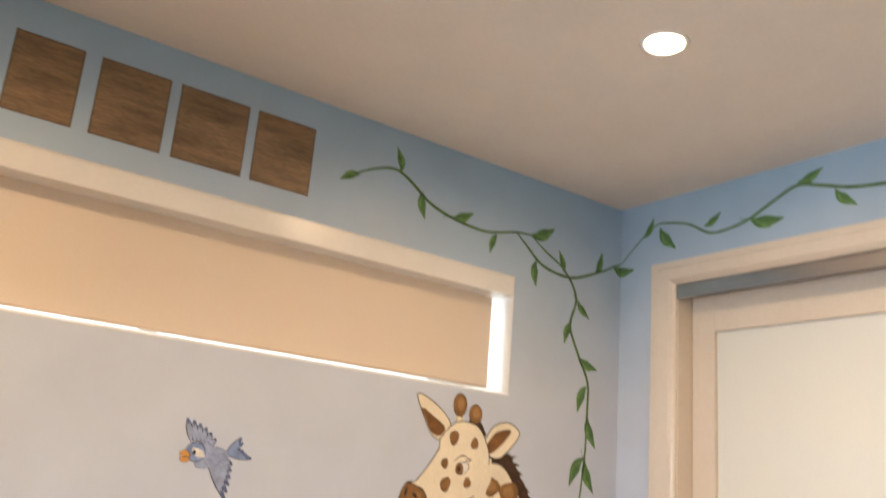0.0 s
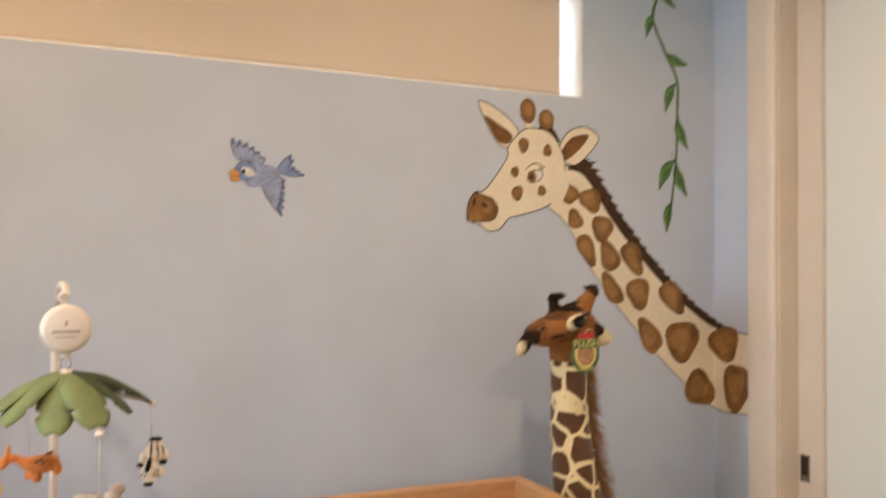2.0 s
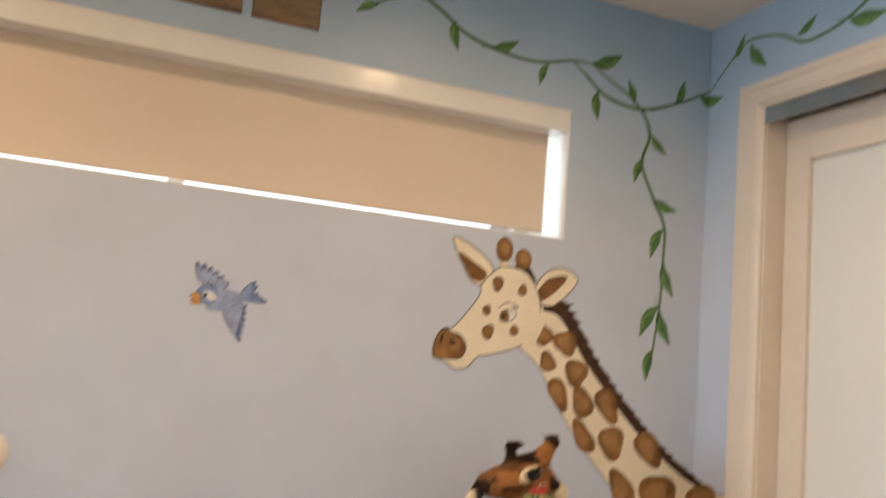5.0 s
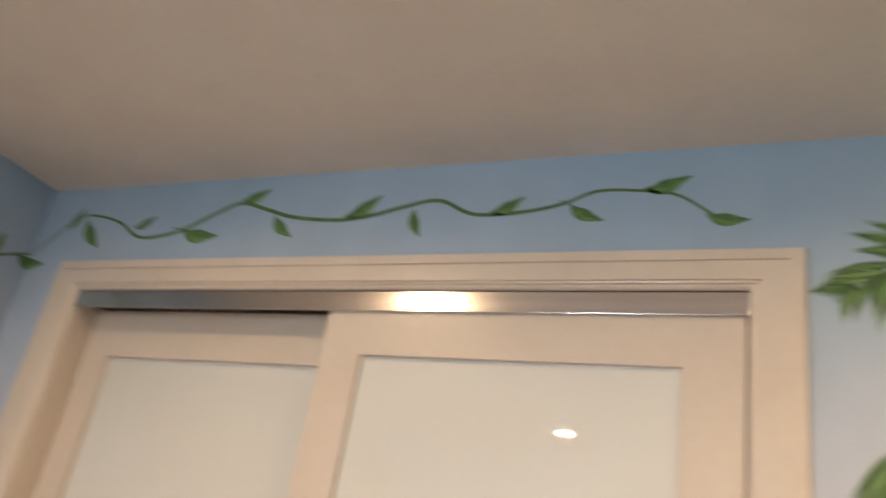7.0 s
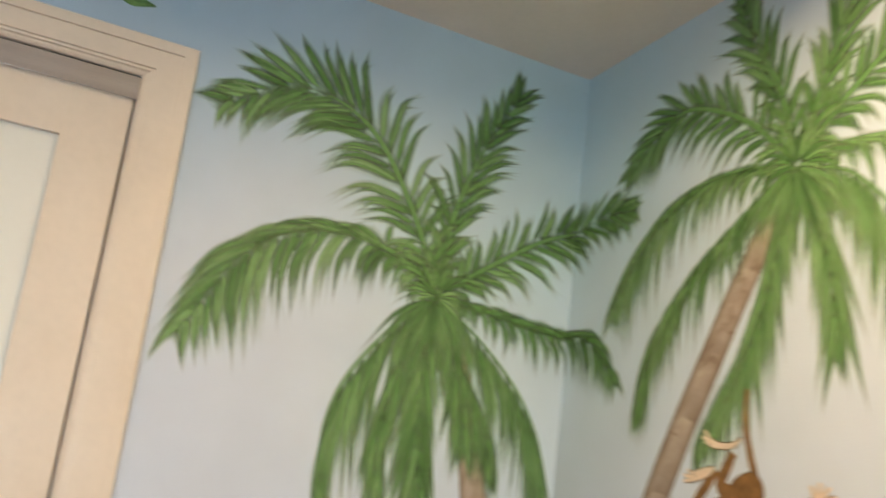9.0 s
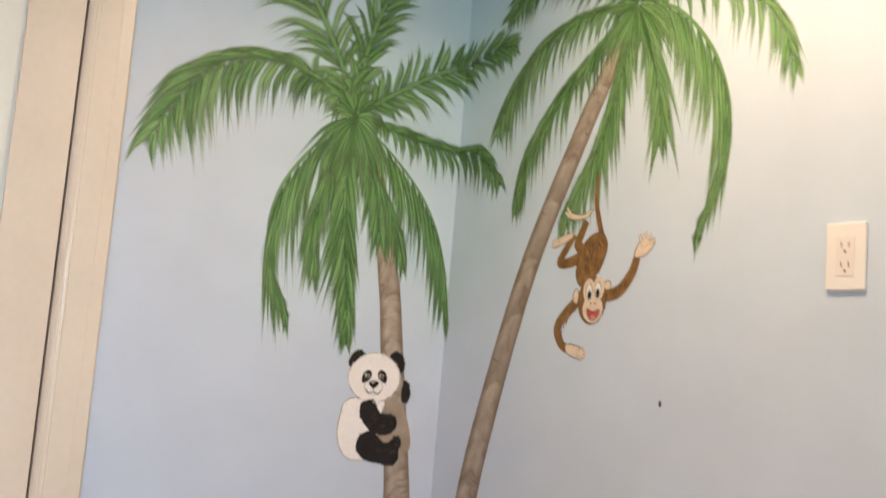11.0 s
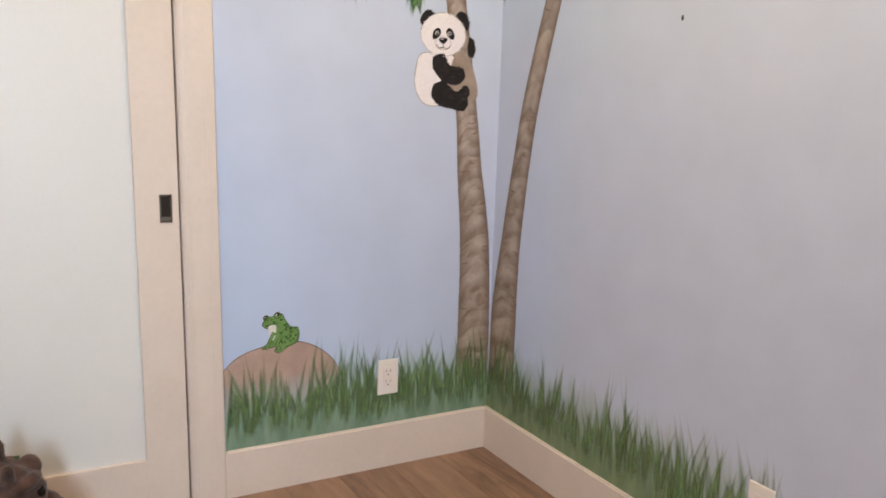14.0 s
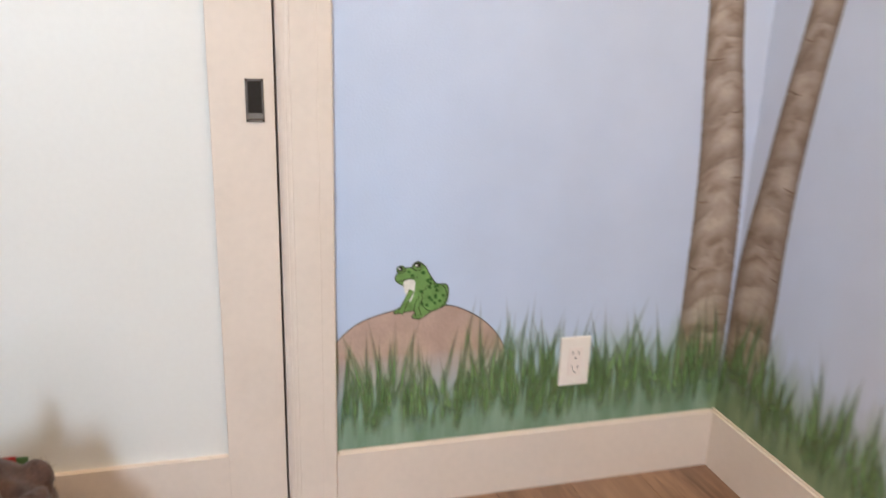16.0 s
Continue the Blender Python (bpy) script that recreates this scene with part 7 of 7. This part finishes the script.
ball((-0.672, gy - 0.005, 1.275), (0.078, 0.066, 0.070), (0, 20, 0), head, 0, 26)
ball((-0.742, gy - 0.022, 1.290), (0.086, 0.048, 0.040), (0, -10, 12), head, 0, 26)
ball((-0.797, gy - 0.028, 1.282), (0.030, 0.034, 0.030), (0, 0, 0), head, 0, 20)
ball((-0.715, gy - 0.022, 1.256), (0.050, 0.034, 0.024), (0, 4, 10), head, 0, 20)
ball((-0.690, gy - 0.005, 1.318), (0.068, 0.048, 0.030), (0, -8, 0), head, 0, 20)
tube([(-0.655, gy + 0.01, 1.315), (-0.632, gy, 1.352), (-0.612, gy - 0.005, 1.384)], [0.030, 0.024, 0.015], 14, head, 0)
tube([(-0.712, gy + 0.02, 1.325), (-0.716, gy + 0.02, 1.364)], [0.018, 0.012], 12, head, 0)
tube([(-0.682, gy, 1.20), (-0.680, gy, 1.25)], [0.047, 0.055], 18, head, 0)
head = melt(head, 0.005, 4)
head.normal_update()
for v in head.verts:
    v.co += v.normal * (0.0014 * noise.noise(v.co * 60) + 0.0008 * noise.noise(v.co * 160))
soft = bpy.data.meshes.new("soft_form")
head.to_mesh(soft)
head.free()
mark = len(bm.faces)
bm.from_mesh(soft)
bpy.data.meshes.remove(soft)
bm.faces.ensure_lookup_table()
for f in bm.faces[mark:]:
    c = f.calc_center_median()
    if c.x < -0.806 and c.z < 1.290 or c.z > 1.338 and c.x < -0.660:
        f.material_index = 3
    elif c.z < 1.262 and c.x < -0.640 or c.x > -0.660 and c.z > 1.335 or -0.785 < c.x < -0.730 and 1.285 < c.z < 1.318:
        f.material_index = 2
    else:
        f.material_index = 1
for k_ in range(3):
    tube([(-0.770 + k_ * 0.022, gy - 0.045, 1.335 + 0.006 * k_), (-0.735 + k_ * 0.02, gy - 0.040, 1.348 + 0.006 * k_), (-0.700 + k_ * 0.016, gy - 0.030, 1.354 + 0.004 * k_)], [0.002, 0.004, 0.002], 6, bm, 3)
ball((-0.698, gy - 0.056, 1.310), (0.038, 0.014, 0.020), (0, -22, 10), bm, 4, 16)
ball((-0.692, gy - 0.066, 1.313), (0.023, 0.014, 0.0145), (0, -22, 10), bm, 5, 18)
tube([(-0.722, gy - 0.074, 1.312), (-0.700, gy - 0.081, 1.327), (-0.668, gy - 0.074, 1.334)], [0.001, 0.003, 0.001], 6, bm, 3)
ball((-0.800, gy - 0.060, 1.296), (0.004, 0.004, 0.006), (0, 0, 0), bm, 3, 8)
ball((-0.762, gy - 0.072, 1.278), (0.022, 0.004, 0.003), (0, -10, 0), bm, 3, 10)
ball((-0.608, gy - 0.005, 1.386), (0.020, 0.015, 0.016), (0, -30, 0), bm, 3, 12, 0.004, 60)
ball((-0.718, gy + 0.02, 1.368), (0.016, 0.014, 0.012), (0, 0, 0), bm, 3, 12, 0.004, 60)
ball((-0.614, gy - 0.045, 1.272), (0.034, 0.018, 0.024), (0, 25, -20), bm, 4, 18)
ball((-0.632, gy - 0.060, 1.290), (0.018, 0.010, 0.016), (0, 25, -20), bm, 3, 14)
ball((-0.812, gy + 0.005, 1.256), (0.018, 0.014, 0.030), (0, 25, 0), bm, 3, 16)
ball((-0.826, gy + 0.000, 1.244), (0.014, 0.012, 0.022), (0, 25, 0), bm, 4, 14)
rng = random.Random(31)
for i in range(900):
    t = rng.random()
    c = Vector((np.interp(t, (0, 0.25, 0.6, 1), (-0.505, -0.570, -0.618, -0.634)), gy + rng.uniform(-0.014, 0.014), np.interp(t, (0, 0.25, 0.6, 1), (0.55, 0.80, 1.02, 1.26))))
    d = Vector((0.018 + rng.uniform(0, 0.034) * (1.8 - 1.2 * t), rng.uniform(-0.012, 0.012), rng.uniform(-0.045, 0.0)))
    tube([c, c + d * 0.6, c + d + Vector((0, 0, -0.008))], [0.0012, 0.0010, 0.0003], 4, bm, 6, 2, False)
for hx, hz in ((-0.607, 1.390), (-0.718, 1.370)):
    for i in range(110):
        c = Vector((hx + rng.uniform(-0.012, 0.012), gy + rng.uniform(-0.012, 0.012), hz))
        tube([c, c + Vector((rng.uniform(-0.016, 0.016), rng.uniform(-0.01, 0.01), rng.uniform(0.006, 0.020)))], [0.0010, 0.0003], 4, bm, 3, 2, False)
bm.normal_update()
for f in [f for f in bm.faces if f.material_index in (1, 2, 3, 4) and len(f.verts) == 4]:
    for _ in range(1 if f.material_index < 3 else 2):
        q = f.calc_center_median() + Vector((rng.uniform(-1, 1), rng.uniform(-1, 1), rng.uniform(-1, 1))) * 0.004
        d = (f.normal + Vector((rng.uniform(0, 1.2), rng.uniform(-0.6, 0.6), rng.uniform(-1.0, 0.2)))).normalized() * rng.uniform(0.003, 0.006)
        t_ = d.orthogonal().normalized() * 0.0008
        bm.faces.new([bm.verts.new(v) for v in (q - t_, q + t_, q + d)]).material_index = f.material_index
for v in bm.verts:
    v.co.x, v.co.z = v.co.x - 0.028, v.co.z + 0.006 * min(1, v.co.z)
tagged(finish("plush_giraffe", bm, [HIDE_PLUSH, TAN, TAN_LIGHT, DARKP, CREAM, GLASS_EYE, HAIR]), "tall brown and cream patched plush giraffe standing on the floor", "plush toy")

# paper tag on its ear
TAG_G, TAG_Y, TAG_R, TAG_O = material("tag_green", (0.07, 0.14, 0.05), 0.5, bump=0), material("tag_yellow", (0.75, 0.62, 0.22), 0.5, bump=0), material("tag_red", (0.55, 0.03, 0.03), 0.5, bump=0), material("tag_picture", (0.42, 0.22, 0.10), 0.5, vary=0.3, scale=80, bump=0)
tx, ty, tz = -0.728, gy - 0.105, 1.244
tag = tagged(empty("swing_tag", tx, ty, tz + 0.05), "oval green and yellow card tag hanging on the plush giraffe", "paper tag")


def card(name, cx, cz, rx, rz, off, mat, parent, square=False, label=""):
    bm = bmesh.new()
    n = 4 if square else 36
    pts = [(math.cos(2 * math.pi * (k_ + 0.5 * square) / n) * (1.414 if square else 1), math.sin(2 * math.pi * (k_ + 0.5 * square) / n) * (1.414 if square else 1)) for k_ in range(n)]
    a = [bm.verts.new((cx + p[0] * rx, ty - off, cz + p[1] * rz)) for p in pts]
    b_ = [bm.verts.new((cx + p[0] * rx, ty - off + 0.0008, cz + p[1] * rz)) for p in pts]
    bm.faces.new(a)
    bm.faces.new(b_[::-1])
    for k_ in range(n):
        bm.faces.new((a[k_], a[(k_ + 1) % n], b_[(k_ + 1) % n], b_[k_]))
    bmesh.ops.recalc_face_normals(bm, faces=bm.faces)
    return part(name, bm, mat, parent, label)


card("card", tx, tz - 0.004, 0.043, 0.049, 0.0, TAG_G, tag)
card("inner_oval", tx, tz - 0.002, 0.033, 0.039, 0.001, TAG_Y, tag)
card("picture", tx, tz - 0.006, 0.025, 0.028, 0.002, TAG_O, tag)
card("word_band", tx, tz + 0.022, 0.041, 0.012, 0.003, TAG_G, tag, True)
card("brand_bar", tx, tz + 0.042, 0.023, 0.007, 0.003, TAG_R, tag, True, "plain red bar")


def word(text, cx, cz, size, off, mat, parent):
    cu = bpy.data.curves.new("word", "FONT")
    cu.body, cu.size, cu.align_x, cu.align_y, cu.extrude = text, size, "CENTER", "CENTER", 0.0002
    tmp = bpy.data.objects.new("word", cu)
    me = bpy.data.meshes.new_from_object(tmp)
    bpy.data.objects.remove(tmp)
    me.transform(Matrix.Translation((cx, ty - off, cz)) @ Euler((radians(90), 0, 0)).to_matrix().to_4x4())
    me.materials.append(mat)
    ob = new("word", me)
    ob.parent = parent
    ob.matrix_parent_inverse = parent.matrix_world.inverted()
    return ob


word("PLUSH", tx, tz + 0.022, 0.027, 0.0045, TAG_Y, tag)
word("GIRAFFE", tx, tz - 0.043, 0.0125, 0.0020, TAG_Y, tag)
part("tag_string", tube([(tx, ty, tz + 0.046), (tx + 0.020, ty + 0.02, tz + 0.056), (tx + 0.048, ty + 0.04, tz + 0.050)], [0.0008, 0.0008], 6), LOOP, tag)

# ---- grey-brown plush animal on the floor by the closet ----
HIPPO = material("taupe_plush", (0.068, 0.036, 0.026), 0.72, vary=0.62, scale=24, grain=0.22, grain_scale=170, bump=0.6, spec=0.2)
HIPPO.node_tree.nodes["Principled BSDF"].inputs["Sheen Weight"].default_value = 0.22
bm = bmesh.new()
hx, hy, hz = -0.262, 1.528, 0.235
ball((hx + 0.050, hy + 0.16, 0.150), (0.140, 0.190, 0.150), (0, 0, 15), bm, 0, 30, 0.012, 14)
ball((hx, hy, hz), (0.100, 0.100, 0.108), (0, 0, 0), bm, 0, 44, 0.010, 16)
ball((hx - 0.075, hy + 0.004, 0.160), (0.088, 0.088, 0.088), (0, 0, 0), bm, 0, 40, 0.008, 18)
ball((hx - 0.118, hy + 0.010, 0.115), (0.062, 0.080, 0.058), (0, 0, 0), bm, 0, 34, 0.006, 20)
ball((-0.288, 1.446, 0.262), (0.034, 0.024, 0.032), (0, 0, 0), bm, 0, 24)
tube([(-0.272, 1.440, 0.298), (-0.300, 1.446, 0.302), (-0.326, 1.466, 0.300), (-0.348, 1.500, 0.286)], [0.008, 0.013, 0.014, 0.008], 12, bm, 0)
tube([(-0.280, 1.434, 0.246), (-0.302, 1.434, 0.236), (-0.324, 1.444, 0.236), (-0.340, 1.462, 0.246)], [0.005, 0.011, 0.011, 0.005], 12, bm, 0)
# horns and ear
tube([(-0.312, 1.509, 0.285), (-0.332, 1.507, 0.322), (-0.340, 1.506, 0.346), (-0.344, 1.506, 0.356)], [0.024, 0.0175, 0.0145, 0.008], 16, bm, 0)
tube([(hx + 0.012, hy - 0.006, 0.315), (hx + 0.012, hy - 0.006, 0.350), (hx + 0.012, hy - 0.007, 0.374), (hx + 0.012, hy - 0.007, 0.386)], [0.024, 0.0165, 0.013, 0.006], 16, bm, 0)
ball((hx + 0.022, hy - 0.074, 0.306), (0.018, 0.027, 0.028), (0, 0, -30), bm, 0, 22)
# arms and feet
tube([(hx + 0.010, hy - 0.085, 0.225), (hx + 0.006, hy - 0.118, 0.198), (hx + 0.002, hy - 0.142, 0.150), (hx - 0.004, hy - 0.150, 0.095), (hx - 0.010, hy - 0.148, 0.040)], [0.024, 0.029, 0.032, 0.034, 0.036], 20, bm, 0)
ball((hx - 0.020, hy - 0.148, 0.036), (0.048, 0.044, 0.036), (0, 0, 0), bm, 0, 20)
for dx, dy in ((-0.10, 0.12), (-0.08, 0.28), (0.16, 0.28)):
    ball((hx + dx, hy + dy, 0.048), (0.056, 0.060, 0.048), (0, 0, 0), bm, 0, 18)
bm = melt(bm, 0.005, 5)
bm.normal_update()
for v in bm.verts:
    fold = 1 - 2 * abs(noise.noise(v.co * 13 + Vector((3, 1, 7))))
    v.co += v.normal * (0.0035 * fold + 0.0020 * noise.noise(v.co * 45) + 0.0010 * noise.noise(v.co * 130))
# eye and lids
ball((-0.312, 1.436, 0.270), (0.0120, 0.0115, 0.0130), (0, 0, 0), bm, 1, 18)
tube([(-0.290, 1.432, 0.268), (-0.302, 1.430, 0.285), (-0.318, 1.438, 0.286), (-0.328, 1.450, 0.275)], [0.002, 0.0042, 0.0042, 0.002], 10, bm, 0)
tube([(-0.290, 1.432, 0.262), (-0.306, 1.429, 0.255), (-0.321, 1.437, 0.254), (-0.330, 1.450, 0.262)], [0.002, 0.0042, 0.0042, 0.002], 10, bm, 0)
rng = random.Random(8)
bm.normal_update()
for f in [f for f in bm.faces if f.calc_center_median().z > 0.08 and f.material_index == 0]:
    for _ in range(1):
        q = f.calc_center_median() + Vector((rng.uniform(-1, 1), rng.uniform(-1, 1), rng.uniform(-1, 1))) * 0.005
        d = (f.normal * 0.7 + Vector((rng.uniform(-1, 1), rng.uniform(-1, 1), rng.uniform(-1.6, 0.2))) * 0.7).normalized() * rng.uniform(0.0006, 0.0013)
        t_ = d.orthogonal().normalized() * 0.0009
        bm.faces.new([bm.verts.new(v) for v in (q - t_, q + t_, q + d)])
tagged(finish("plush_rhino", bm, [HIPPO, GLASS_EYE]), "grey-brown horned plush animal sitting on the floor by the closet", "plush toy")
tag2 = tagged(empty("swing_tag", -0.185, 1.50, 0.32), "small dark red and green card tag on the plush animal", "paper tag")
part("card", box(-0.196, -0.193, 1.474, 1.516, 0.296, 0.318, 0.001), TAG_G, tag2)
part("band", box(-0.198, -0.1965, 1.492, 1.516, 0.300, 0.322, 0.0006), TAG_R, tag2, "dark red band")

# ---- floor boards ----
floor = tagged(finish("floor", box(XW - T, T + 0.76, -T, YN + 0.36, -0.14, -0.0125), DARK), "warm brown oak plank floor", "floor", kind="structure")
rng = random.Random(4)
row, y = 0, 0.014
edges = [-0.004, y]
while edges[-1] < YN:
    edges.append(edges[-1] + 0.182)
for y0, y1 in zip(edges, edges[1:]):
    x = 0.13 if row % 2 else 0.13 - rng.uniform(0.1, 0.3)
    cuts = [0.80]
    first = -rng.uniform(0.25, 1.0)
    cuts += [first]
    while cuts[-1] > XW:
        cuts.append(cuts[-1] - rng.uniform(1.0, 1.35))
    for xa, xb in zip(cuts, cuts[1:]):
        lo = max(xb, XW - 0.05)
        if xa - lo > 0.02:
            bm = bmesh.new()
            box(lo + 0.0006, xa - 0.0006, y0 + 0.0006, min(y1, YN + 0.02) - 0.0006, -0.012, rng.uniform(-0.0006, 0.0), bm=bm)
            tops = [e_ for e_ in bm.edges if all(v.co.z > -0.006 for v in e_.verts)]
            bmesh.ops.bevel(bm, geom=tops, offset=0.0008, segments=1, affect="EDGES")
            part("floor_board", bm, FLOOR, floor)
    row += 1
